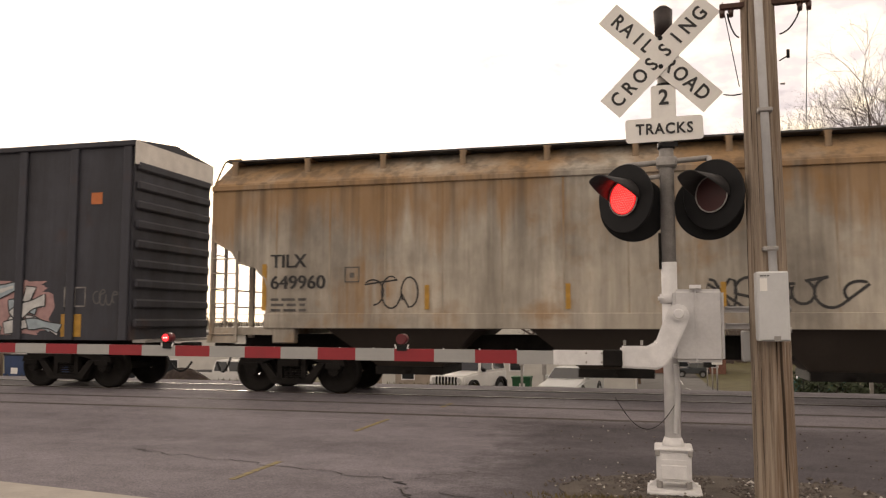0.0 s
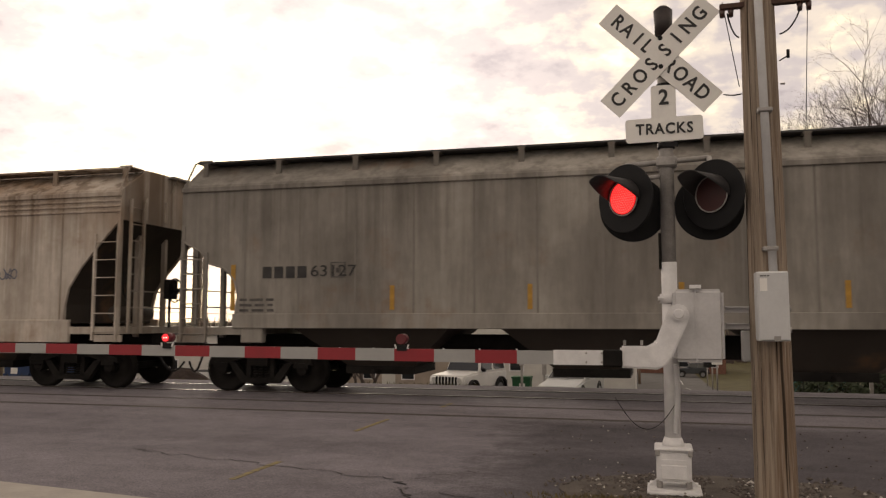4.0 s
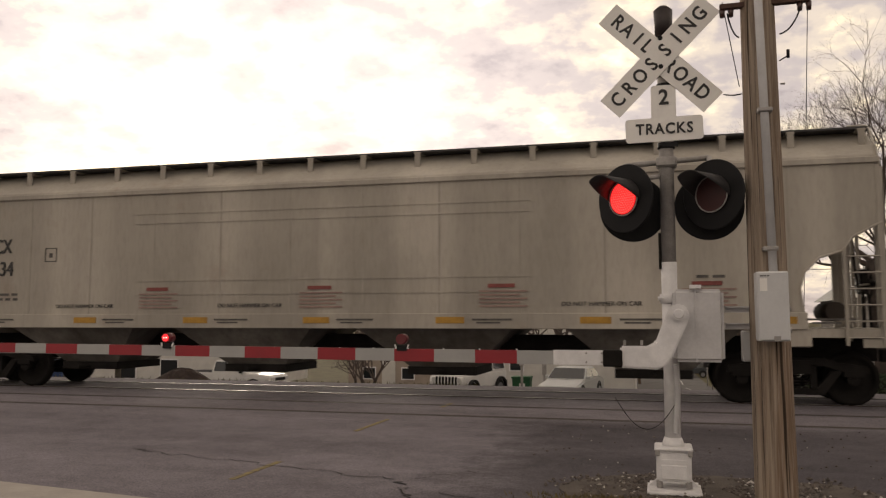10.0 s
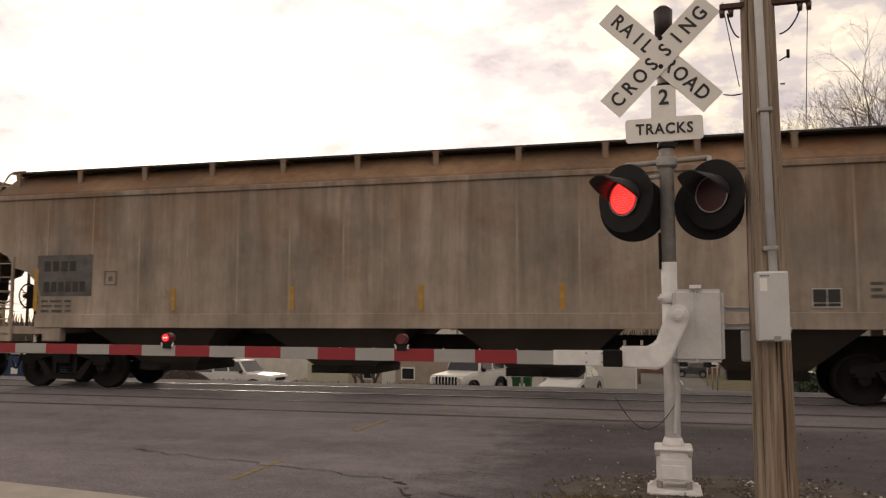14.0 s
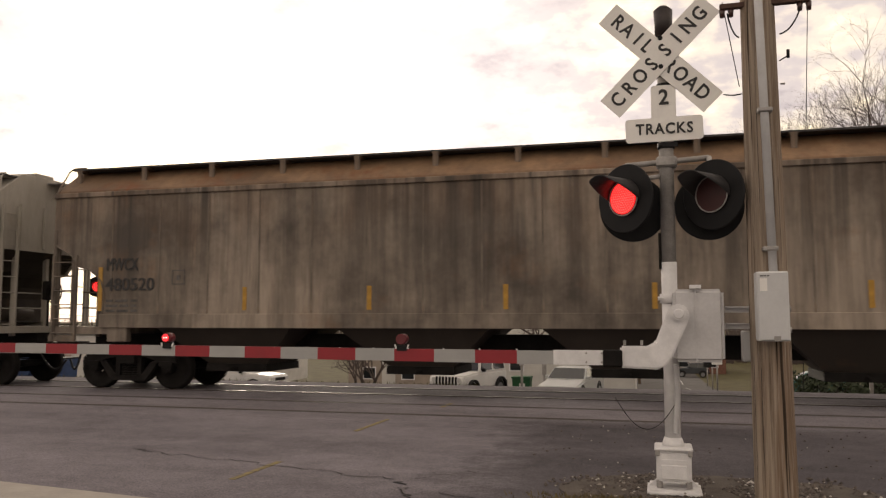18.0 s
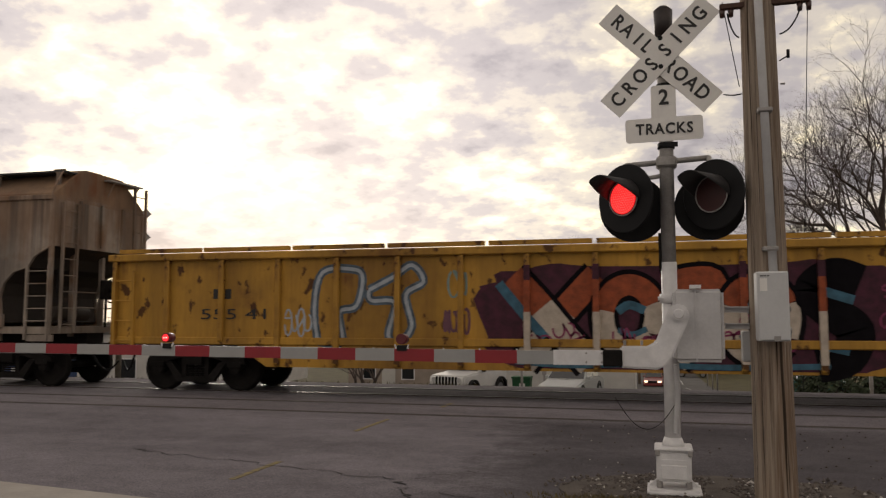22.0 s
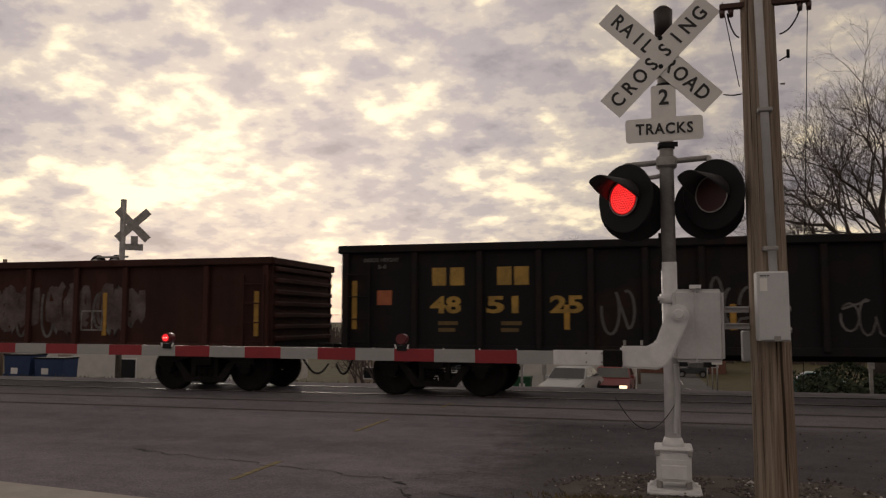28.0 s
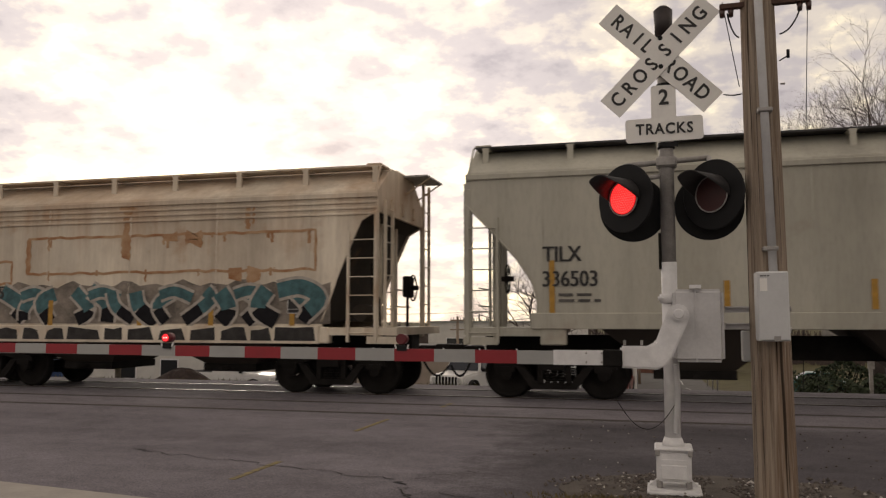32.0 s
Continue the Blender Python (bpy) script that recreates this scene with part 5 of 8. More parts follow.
def graffiti_band(car, x0, x1, z0, z1, seed, mats, y=SIDE - 0.007, letters=None):
    """Large sprayed lettering in wild style that spells nothing: a cloud, slanting bars with outlines, slivers of colour."""
    rnd = random.Random(seed)
    W, Hh = x1 - x0, z1 - z0
    n = letters or max(3, int(W / (Hh * 0.72)))
    m = 90
    pts = []
    for i in range(m):
        a = 2 * math.pi * i / m
        r = 1 + 0.035 * math.sin(7 * a + seed) + 0.03 * math.sin(17 * a) + 0.02 * math.sin(31 * a + 2)
        c, s = math.cos(a), math.sin(a)
        pts.append(((x0 + x1) / 2 + W / 2 * r * math.copysign(abs(c) ** 0.3, c), max(z0, min(z1, (z0 + z1) / 2 + Hh / 2 * r * math.copysign(abs(s) ** 0.4, s)))))
    bm = bmesh.new()
    blob(bm, pts, y)
    part("graffiti_ground", bm, mats[0], car)
    fills, line = mats[1:-1] or mats[1:], mats[-1]
    step = 0.0

    def bar(cx, cz, ln, wd, ang, curl):
        """A bent tapering bar as a closed outline."""
        up, dn = [], []
        k = 9
        for i in range(k + 1):
            t = i / k - 0.5
            a = ang + curl * t
            px, pz = cx + ln * t * math.cos(ang) - curl * 0.25 * ln * (t * t - 0.08) * math.sin(ang), cz + ln * t * math.sin(ang) + curl * 0.25 * ln * (t * t - 0.08) * math.cos(ang)
            w = wd * (0.62 + 0.5 * abs(t) + 0.2 * math.sin(6 * t + cx))
            ox, oz = -math.sin(a) * w / 2, math.cos(a) * w / 2
            up.append((px + ox, max(z0, min(z1, pz + oz))))
            dn.append((px - ox, max(z0, min(z1, pz - oz))))
        return up + dn[::-1]

    for i in range(n):
        cx = x0 + W * (i + 0.5) / n
        lw = W / n
        for j in range(6):
            ang = rnd.choice((1.15, 1.35, 1.75, 2.0, 0.35, -0.25)) + rnd.uniform(-0.2, 0.2)
            tall = abs(math.sin(ang)) > 0.6
            ln = Hh * rnd.uniform(0.75, 0.98) if tall else lw * rnd.uniform(0.7, 1.05)
            px = cx + rnd.uniform(-0.38, 0.38) * lw
            pz = (z0 + z1) / 2 + (rnd.uniform(-0.06, 0.06) if tall else rnd.choice((-0.32, 0.0, 0.32))) * Hh
            q = bar(px, pz, ln, Hh * rnd.uniform(0.18, 0.30), ang, rnd.uniform(-0.9, 0.9))
            step += 0.00022
            bm = bmesh.new()
            ribbon(bm, q + [q[0]], 0.055, y - 0.003 - step)
            part("graffiti_outline", bm, line, car)
            step += 0.00022
            bm = bmesh.new()
            blob(bm, q, y - 0.003 - step)
            part("graffiti_letter", bm, fills[(i + j * 2 + rnd.randrange(2)) % len(fills)], car)
            if j < 3:
                step += 0.00022
                q2 = bar(px + rnd.uniform(-0.1, 0.1), pz + rnd.uniform(-0.2, 0.2) * Hh, ln * rnd.uniform(0.25, 0.5), Hh * rnd.uniform(0.05, 0.1), ang, rnd.uniform(-0.9, 0.9))
                bm = bmesh.new()
                blob(bm, q2, y - 0.003 - step)
                part("graffiti_fill", bm, fills[(i + j + 1) % len(fills)] if j else line, car)


def smooth_line(pts, steps=5):
    """A line of points rounded off by Catmull-Rom."""
    out = []
    n = len(pts)
    for i in range(n - 1):
        p0, p1, p2, p3 = (pts[max(0, min(n - 1, i + k))] for k in (-1, 0, 1, 2))
        for j in range(steps):
            t = j / steps
            out.append(tuple(0.5 * (2 * p1[k] + (p2[k] - p0[k]) * t + (2 * p0[k] - 5 * p1[k] + 4 * p2[k] - p3[k]) * t * t + (3 * p1[k] - p0[k] - 3 * p2[k] + p3[k]) * t ** 3) for k in (0, 1)))
    return out + [pts[-1]]


def bubbles(car, shapes, fill, line, t, y=SIDE - 0.007):
    """Rounded closed forms with a fill and an outline."""
    for k, pts in enumerate(shapes):
        q = smooth_line(pts + [pts[0]])
        bm = bmesh.new()
        blob(bm, q[:-1], y - 0.001 * k)
        part("graffiti_fill", bm, fill, car)
        bm = bmesh.new()
        ribbon(bm, q, t, y - 0.001 * k - 0.0006)
        part("graffiti_outline", bm, line, car)


def ring(cx, cz, rx, rz, a0, a1):
    return [(cx + rx * math.cos(radians(a0 + (a1 - a0) * i / 9)), cz + rz * math.sin(radians(a0 + (a1 - a0) * i / 9))) for i in range(10)]


def fat_strokes(car, strokes, y, upper, lower, line, split, edge):
    """Fat outlined strokes, one colour above the height split and another below it. Returns the depth that it reached."""
    at = y
    for pts, w, two in strokes:
        q = smooth_line(pts)
        bm = bmesh.new()
        ribbon(bm, q, w + edge, at)
        part("graffiti_outline", bm, line, car)
        at -= 0.0006
        for above, mm in ((False, lower), (True, upper)) if two else ():
            piece, bm = [], bmesh.new()
            for p in q + [None]:
                if p and (p[1] > split) == above:
                    piece.append(p)
                elif piece:
                    if p:
                        piece.append(p)
                    if len(piece) > 1:
                        ribbon(bm, piece, w, at - (0.0004 if above else 0.0))
                    piece = []
            part("graffiti_letter", bm, mm, car)
        at -= 0.0012
    return at


def mural(car, y):
    """A large sprayed piece: a purple cloud, fat strokes in orange over bone with black outlines, blue shades, pink lines, a black last form."""
    purple, orange, bone, sky = mat("purple_spray", (0.085, 0.014, 0.035), 0.8, 0, 0.3), mat("orange_red_spray", (0.40, 0.085, 0.025), 0.8, 0, 0.25), mat("bone_spray", (0.56, 0.48, 0.39), 0.8, 0, 0.15), mat("sky_spray", (0.06, 0.17, 0.25), 0.8, 0, 0.25)
    black, pink = dull(mat("deep_black_spray", (0.010, 0.009, 0.011), 0.9)), mat("magenta_spray", (0.26, 0.04, 0.11), 0.8)
    bm = bmesh.new()
    m = 80
    blob(bm, [(11.55 + 3.6 * (1 + 0.03 * math.sin(9 * a) + 0.02 * math.sin(23 * a)) * math.copysign(abs(math.cos(a)) ** 0.35, math.cos(a)),
               max(0.6, 1.5 + 0.97 * (1 + 0.05 * math.sin(11 * a)) * math.copysign(abs(math.sin(a)) ** 0.4, math.sin(a)))) for a in (2 * math.pi * i / m for i in range(m))], y)
    part("graffiti_ground", bm, purple, car)
    strokes = [([(10.1, 2.28), (9.6, 1.75), (9.2, 1.25), (8.75, 0.68)], 0.46, True), ([(8.55, 2.28), (9.0, 1.8), (9.45, 1.25), (9.95, 0.68)], 0.48, True),
               (ring(10.65, 1.52, 0.46, 0.58, -30, 325), 0.38, True), ([(11.25, 2.08), (11.75, 2.2), (12.1, 2.12), (11.85, 1.5), (11.4, 0.7)], 0.4, True),
               (ring(12.8, 1.48, 0.48, 0.6, -30, 322), 0.4, True), ([(14.4, 2.1), (14.0, 2.22), (13.65, 1.95), (13.95, 1.6), (14.3, 1.3), (14.15, 0.85), (13.7, 0.72)], 0.42, False)]
    at = fat_strokes(car, strokes, y - 0.002, orange, bone, black, 1.72, 0.17)
    for pts, w in (([(8.3, 2.15), (8.75, 1.6), (9.15, 1.15)], 0.18), ([(10.45, 1.62), (10.65, 1.74), (10.92, 1.64)], 0.15), ([(10.45, 1.3), (10.7, 1.22), (10.95, 1.32)], 0.1), ([(11.45, 1.75), (11.75, 1.3)], 0.16), ([(12.55, 1.62), (12.8, 1.74), (13.05, 1.66)], 0.15), ([(12.5, 1.14), (12.85, 1.26), (13.3, 1.2)], 0.13), ([(13.85, 1.95), (14.3, 1.8)], 0.16), ([(13.75, 1.05), (14.2, 0.95)], 0.14), ([(8.6, 0.72), (9.6, 0.66), (10.8, 0.7), (12.2, 0.66), (13.9, 0.7)], 0.1)):
        bm = bmesh.new()
        ribbon(bm, smooth_line(pts), w, at)
        part("graffiti_fill", bm, sky, car)
    for k, (x, z) in enumerate(((8.85, 0.95), (9.3, 1.15), (9.6, 0.95), (10.35, 1.05), (10.85, 0.92), (11.55, 0.9), (12.5, 1.3), (13.0, 0.95), (14.7, 1.3), (14.7, 1.8), (12.2, 1.0))):
        scrawl(car, x, z, 0.4, 0.3, pink, 60 + k, 2, 0.035, y=at - 0.001)


def boxcar():
    """High box car; its right end lies at local x = L."""
    L, top, bot = 18.2, 5.33, 1.05
    p = weathered("boxcar_blue_black", (0.045, 0.046, 0.056), dirt=(0.02, 0.019, 0.02), rust=(0.08, 0.035, 0.02), amount=0.35, rusty=0.1, seed=15.5)
    car = thing("boxcar", "dark blue-black high box car with white end band and graffiti", "box car", "box cars of the train")
    bm = bmesh.new()
    prism_x(bm, [(-1.5, bot), (1.5, bot), (1.5, top - 0.1), (0, top + 0.08), (-1.5, top - 0.1)], 0, L)
    part("body", bm, p, car)
    bm = bmesh.new()
    prism_x(bm, [(-1.58, top - 0.16), (1.58, top - 0.16), (1.58, top - 0.04), (0, top + 0.14), (-1.58, top - 0.04)], -0.03, L + 0.03)
    part("roof", bm, p, car, bevel=0.02)
    me = mesh_of("side_post", box_bm(-0.1, 0.1, -1.57, -1.5, bot, top - 0.16), p, 0.015)
    for k in range(14):
        place("side_post", me, car, (L - 0.15 - k * 1.32, 0, 0))
    for k in range(9):
        bm = bmesh.new()
        z = bot + 0.25 + k * 0.42
        box(bm, L - 0.01, L + 0.08, -1.45, 1.45, z, z + 0.2)
        part("end_corrugation", bm, p, car, bevel=0.04)
    bm = bmesh.new()
    box(bm, L + 0.03, L + 0.06, -1.55, 1.55, top - 0.55, top - 0.05)
    part("end_band", bm, mat("white_end_band", (0.66, 0.62, 0.57), 0.6, 0, 0.12, 3), car, "white painted band with faint lettering")
    bm = bmesh.new()
    box(bm, L - 1.05, L - 0.78, -1.508, -1.5, 3.95, 4.2)
    part("warning_sticker", bm, mat("orange_sticker", (0.55, 0.16, 0.04), 0.6), car)
    graffiti_band(car, L - 7.0, L - 2.0, 1.15, 2.35, 71, [mat("pink_spray", (0.42, 0.25, 0.24), 0.6), mat("pale_blue_spray", (0.33, 0.40, 0.44), 0.6), mat("white_spray", (0.55, 0.55, 0.54), 0.6), mat("black_spray", (0.012, 0.012, 0.014), 0.6)], y=-1.505)
    consolidated_stencil_at(car, L - 1.65, 1.75, -1.505)
    bm = bmesh.new()
    box(bm, L - 1.7, L - 1.2, -1.51, -1.5, 1.12, 1.6)
    part("reflector", bm, YELLOW, car)
    scrawl(car, L - 0.9, 1.75, 0.6, 0.4, GREY_BAR, 8, 4, 0.03, y=-1.509)
    bm = bmesh.new()
    box(bm, 0.1, L - 0.1, -0.3, 0.3, 0.72, 1.06)
    part("centre_sill", bm, STEEL_DARK, car)
    bm = bmesh.new()
    box(bm, L, L + 0.3, -1.4, 1.4, 1.0, 1.06)
    part("end_platform", bm, GALV, car)
    for x in (1.75, L - 1.9):
        truck(car, x)
    coupler(car, L, 1)
    TRAIN.append((car, -10.67 - L))


def box_bm(*a):
    bm = bmesh.new()
    box(bm, *a)
    return bm

# ---- ground, road and tracks ----


def asphalt_mat(name="old_asphalt", dark=(0.108, 0.099, 0.107, 1), light=(0.248, 0.229, 0.249, 1), stain=False):
    m, nt, b = base_mat(name)
    N, Lk = nt.nodes.new, nt.links.new
    tc = N("ShaderNodeTexCoord")
    def nz(scale, detail, rough=0.6, st=(1, 1, 1)):
        mp, n = N("ShaderNodeMapping"), N("ShaderNodeTexNoise")
        mp.inputs["Scale"].default_value = st
        Lk(tc.outputs["Object"], mp.inputs["Vector"])
        n.inputs["Scale"].default_value, n.inputs["Detail"].default_value, n.inputs["Roughness"].default_value = scale, detail, rough
        Lk(mp.outputs["Vector"], n.inputs["Vector"])
        return n.outputs["Fac"]
    big, mid, fine = nz(0.35, 5, 0.6, (0.6, 1.4, 1)), nz(2.2, 8, 0.72), nz(60, 4, 0.75)
    r = N("ShaderNodeValToRGB")
    e = r.color_ramp.elements
    e[0].position, e[0].color = 0.32, dark
    e[1].position, e[1].color = 0.68, light
    mx = N("ShaderNodeMix")
    mx.inputs["Factor"].default_value = 0.4
    Lk(big, mx.inputs[2])
    Lk(mid, mx.inputs[3])
    Lk(mx.outputs[0], r.inputs["Fac"])
    sp = N("ShaderNodeMapRange")
    sp.inputs["From Min"].default_value, sp.inputs["From Max"].default_value, sp.inputs["To Min"].default_value, sp.inputs["To Max"].default_value = 0.3, 0.72, 0.46, 1.54
    Lk(fine, sp.inputs["Value"])
    sc = N("ShaderNodeVectorMath")
    sc.operation = "SCALE"
    Lk(r.outputs["Color"], sc.inputs[0])
    Lk(sp.outputs["Result"], sc.inputs["Scale"])
    if stain:
        # a darker, newer layer of asphalt beside the signal with a frayed edge
        def rng(src, lo, hi, to0, to1):
            k = N("ShaderNodeMapRange")
            k.interpolation_type = "SMOOTHSTEP"
            k.inputs["From Min"].default_value, k.inputs["From Max"].default_value, k.inputs["To Min"].default_value, k.inputs["To Max"].default_value = lo, hi, to0, to1
            Lk(src, k.inputs["Value"])
            return k.outputs["Result"]

        def calc(op, p, q, third=0.0):
            k = N("ShaderNodeMath")
            k.operation = op
            for i, v in enumerate((p, q, third)):
                if isinstance(v, float):
                    k.inputs[i].default_value = v
                else:
                    Lk(v, k.inputs[i])
            return k.outputs[0]
        xyz = N("ShaderNodeSeparateXYZ")
        Lk(tc.outputs["Object"], xyz.inputs["Vector"])
        frayed = calc("MULTIPLY_ADD", nz(1.7, 9, 0.8), 3.4, xyz.outputs["X"])
        cover = calc("MULTIPLY", rng(frayed, -0.75, 0.55, 0.0, 1.0), rng(xyz.outputs["Y"], 11.7, 12.7, 1.0, 0.0))
        worn = calc("MULTIPLY_ADD", cover, -0.46, 1.0)
        Lk(calc("MULTIPLY", sp.outputs["Result"], worn), sc.inputs["Scale"])
    Lk(sc.outputs["Vector"], b.inputs["Base Color"])
    b.inputs["Roughness"].default_value = 1.0
    b.inputs["Specular IOR Level"].default_value = 0.08
    bp = N("ShaderNodeBump")
    bp.inputs["Strength"].default_value, bp.inputs["Distance"].default_value = 0.5, 0.01
    Lk(fine, bp.inputs["Height"])
    Lk(bp.outputs["Normal"], b.inputs["Normal"])
    return m


ASPHALT = asphalt_mat(stain=True)
GRASS_GROUND = dull(mat("winter_grass", (0.105, 0.10, 0.05), 0.95, 0, 0.25, 0.8, 0.6, (0.07, 0.058, 0.034)))
CONCRETE = mat("pale_concrete", (0.38, 0.35, 0.31), 0.85, 0, 0.12, 2.5, 0.25)
GRAVEL = mat("gravel_soil", (0.12, 0.10, 0.085), 0.95, 0, 0.3, 5, 0.8, (0.06, 0.05, 0.042))
FAR_ROAD = dull(mat("worn_far_road", (0.13, 0.125, 0.12), 0.95, 0, 0.15, 0.8, 0.2))
YELLOW_PAINT = mat("worn_yellow_paint", (0.30, 0.23, 0.06), 0.85, 0, 0.3, 14, 0.1, (0.12, 0.1, 0.07))
CRACK = mat("tar_crack", (0.02, 0.018, 0.018), 0.9, 0, 0.2, 8, 0.1)

TAR_JOINT = mat("dusty_tar_joint", (0.075, 0.068, 0.068), 0.95, 0, 0.45, 2.5, 0.3, (0.13, 0.12, 0.12))


LOT = [(-500, -0.06), (18.6, -0.06), (21, -0.3), (25, -0.9), (30, -1.38), (36, -1.98), (42, -2.62), (60, -3.3), (110, -4.5), (200, -6.0), (3000, -6.0)]
HILL = [(-500, -0.06), (18.6, -0.06), (21, -0.3), (25, -0.92), (30, -1.45), (34, -1.78), (40, -2.2), (51, -2.9), (60, -3.5), (82, -5.0), (120, -6.0), (200, -6.0), (3000, -6.0)]


def ground_z(x, y):
    """Level up to the tracks; beyond them a lot on the left and a street that runs downhill."""
    def at(rows):
        for (y0, z0), (y1, z1) in zip(rows, rows[1:]):
            if y <= y1:
                return z0 + (z1 - z0) * (y - y0) / (y1 - y0)
        return rows[-1][1]
    k = max(0.0, min(1.0, (x + 11) / 6))
    k = k * k * (3 - 2 * k)
    return at(LOT) * (1 - k) + at(HILL) * k


def sheet(name, xs, ys, material, lift=0.0):
    bm = bmesh.new()
    g = [[bm.verts.new((x, y, ground_z(x, y) + lift)) for x in xs] for y in ys]
    for r0, r1 in zip(g, g[1:]):
        for i in range(len(xs) - 1):
            f = bm.faces.new((r0[i], r0[i + 1], r1[i + 1], r1[i]))
            f.smooth = True
    return new(name, mesh_of(name, bm, material))


def build_ground():
    ys = [-400, -60, -20, 0, 10, 18.6] + [18.6 + 0.8 * k for k in range(1, 52)] + [65, 70, 80, 90, 100, 110, 120, 150, 200, 300, 700, 2500]
    xs = [-2500, -600, -200, -80, -40, -20] + [-14 + k for k in range(12)] + [0, 8, 20, 40, 80, 200, 600, 2500]
    g = sheet("ground", xs, ys, GRASS_GROUND)
    tagged(g, "dry winter grass and bare soil", "ground", kind="structure")
    # broad asphalt on the near side
    bm = bmesh.new()
    box(bm, -60, 40, -30, 18.3, -0.3, -0.012)
    road = new("road", mesh_of("road", bm, ASPHALT))
    tagged(road, "patched dark asphalt with cracks and worn yellow marks", "road", kind="structure")
    # far side of the road, running downhill and on
    yy = [18.3, 18.6] + [18.6 + 0.8 * k for k in range(1, 52)] + [65, 70, 80, 90, 100, 110, 120, 150, 200, 300]
    fr = sheet("road", [-4.4, -4, -3, -2, 0, 4.8], yy, FAR_ROAD, 0.02)
    tagged(fr, "worn grey street beyond the tracks", "road", kind="structure")
    lot = sheet("pavement", [-60, -30, -20, -14] + [-13 + 0.5 * k for k in range(18)], [29.2 + 0.8 * k for k in range(22)], FAR_ROAD, 0.015)
    tagged(lot, "pale grey parking lot", "pavement", kind="structure")
    # yellow dashes of the centre line
    for y0, y1, x in ((7.0, 8.0, -3.88), (10.4, 11.75, -3.95), (13.6, 14.3, -3.6)):
        bm = bmesh.new()
        box(bm, x - 0.035, x + 0.035, y0, y1, -0.0112, -0.0072)
        tagged(new("road_marking", mesh_of("road_marking", bm, YELLOW_PAINT)), "worn yellow dash painted on the asphalt", "road marking", "yellow dashes", "structure")
    # cracks
    rnd = random.Random(5)

    def crack(x0, y0, x1, y1, w, n=26, wob=0.07):
        bm = bmesh.new()
        prev = None
        for i in range(n + 1):
            a = i / n
            x = x0 + (x1 - x0) * a + rnd.uniform(-wob, wob)
            y = y0 + (y1 - y0) * a + rnd.uniform(-wob, wob)
            ww = w * rnd.uniform(0.2, 0.75)
            cur = (bm.verts.new((x - ww * 0.3, y - ww, -0.0065)), bm.verts.new((x + ww * 0.3, y + ww, -0.0065)))
            if prev:
                bm.faces.new((prev[0], prev[1], cur[1], cur[0]))
            prev = cur
        tagged(new("crack", mesh_of("crack", bm, CRACK)), "dark crack in the asphalt", "crack", "cracks in the asphalt", "structure")
    crack(-5.9, 8.3, -2.35, 7.35, 0.018)
    crack(-2.35, 7.35, -1.9, 6.3, 0.025, 14)
    crack(-2.35, 7.35, -1.7, 8.0, 0.016, 12)
    crack(-1.9, 6.9, -0.9, 6.5, 0.014, 12)
    crack(-1.2, 9.6, 0.4, 9.0, 0.012, 14)
    crack(-6.5, 11.6, -1.0, 10.9, 0.012, 26)
    crack(-0.9, 9.2, -0.3, 10.5, 0.012, 12)
    # concrete apron in the foreground
    bm = bmesh.new()
    prism_z(bm, [(-9.5, 6.75), (-5.86, 6.33), (-4.08, 6.06), (-3.3, 5.7), (-3.0, 4.5), (-9.5, 4.5)], -0.2, 0.004)
    tagged(new("pavement", mesh_of("pavement", bm, CONCRETE, 0.01)), "pale concrete pavement slab", "pavement", kind="structure")
    # gravel bed round the signal base
    bm = bmesh.new()
    pts = []
    for i in range(40):
        a = 2 * math.pi * i / 40
        r = 1 + 0.07 * math.sin(3 * a) + rnd.uniform(-0.05, 0.05)
        pts.append((0.5 + 1.35 * r * math.cos(a), 7.15 + 1.2 * r * math.sin(a)))
    prism_z(bm, pts, -0.05, 0.0)
    tagged(new("ground", mesh_of("ground", bm, GRAVEL)), "bare soil and gravel at the foot of the signal", "ground", kind="structure")
    bm = bmesh.new()
    for i in range(4200):
        a, r = rnd.uniform(0, 6.283), rnd.random() ** 0.6
        r *= 1 + 0.1 * math.sin(3 * a) + 0.08 * math.sin(7 * a + 1) + rnd.uniform(-0.08, 0.12)
        x, y = 0.5 + 1.35 * r * math.cos(a), 7.15 + 1.2 * r * math.sin(a)
        if noise.noise((x * 3.1, y * 3.1, 4.0)) < -0.22:
            continue
        s = rnd.uniform(0.006, 0.019) * (2.0 if rnd.random() < 0.05 else 1)
        stone(bm, x, y, 0.0 + s * 0.3, s, rnd)
    tagged(new("gravel", mesh_of("gravel", bm, stone_mat())), "loose grey and brown gravel stones", "gravel", kind="stuff")
    bm = bmesh.new()
    for i in range(170):
        x, y = rnd.uniform(-1.4, 3.0), rnd.uniform(7.8, 12.5)
        s = rnd.uniform(0.006, 0.02)
        stone(bm, x, y, -0.012 + s * 0.3, s, rnd)
    tagged(new("gravel", mesh_of("gravel", bm, stone_mat())), "scattered pebbles on the asphalt", "gravel", kind="stuff")
    v, f = [], []
    for i in range(900):
        x, y = rnd.gauss(-0.45, 0.3), rnd.uniform(6.55, 7.05)
        h, lx, ly = rnd.uniform(0.015, 0.05), rnd.uniform(-0.03, 0.03), rnd.uniform(-0.03, 0.03)
        b0 = len(v)
        v += [(x - 0.006, y, 0.0), (x + 0.006, y, 0.0), (x + lx, y + ly, h)]
        f.append((b0, b0 + 1, b0 + 2))
    me = bpy.data.meshes.new("grass")
    me.from_pydata(v, [], f)
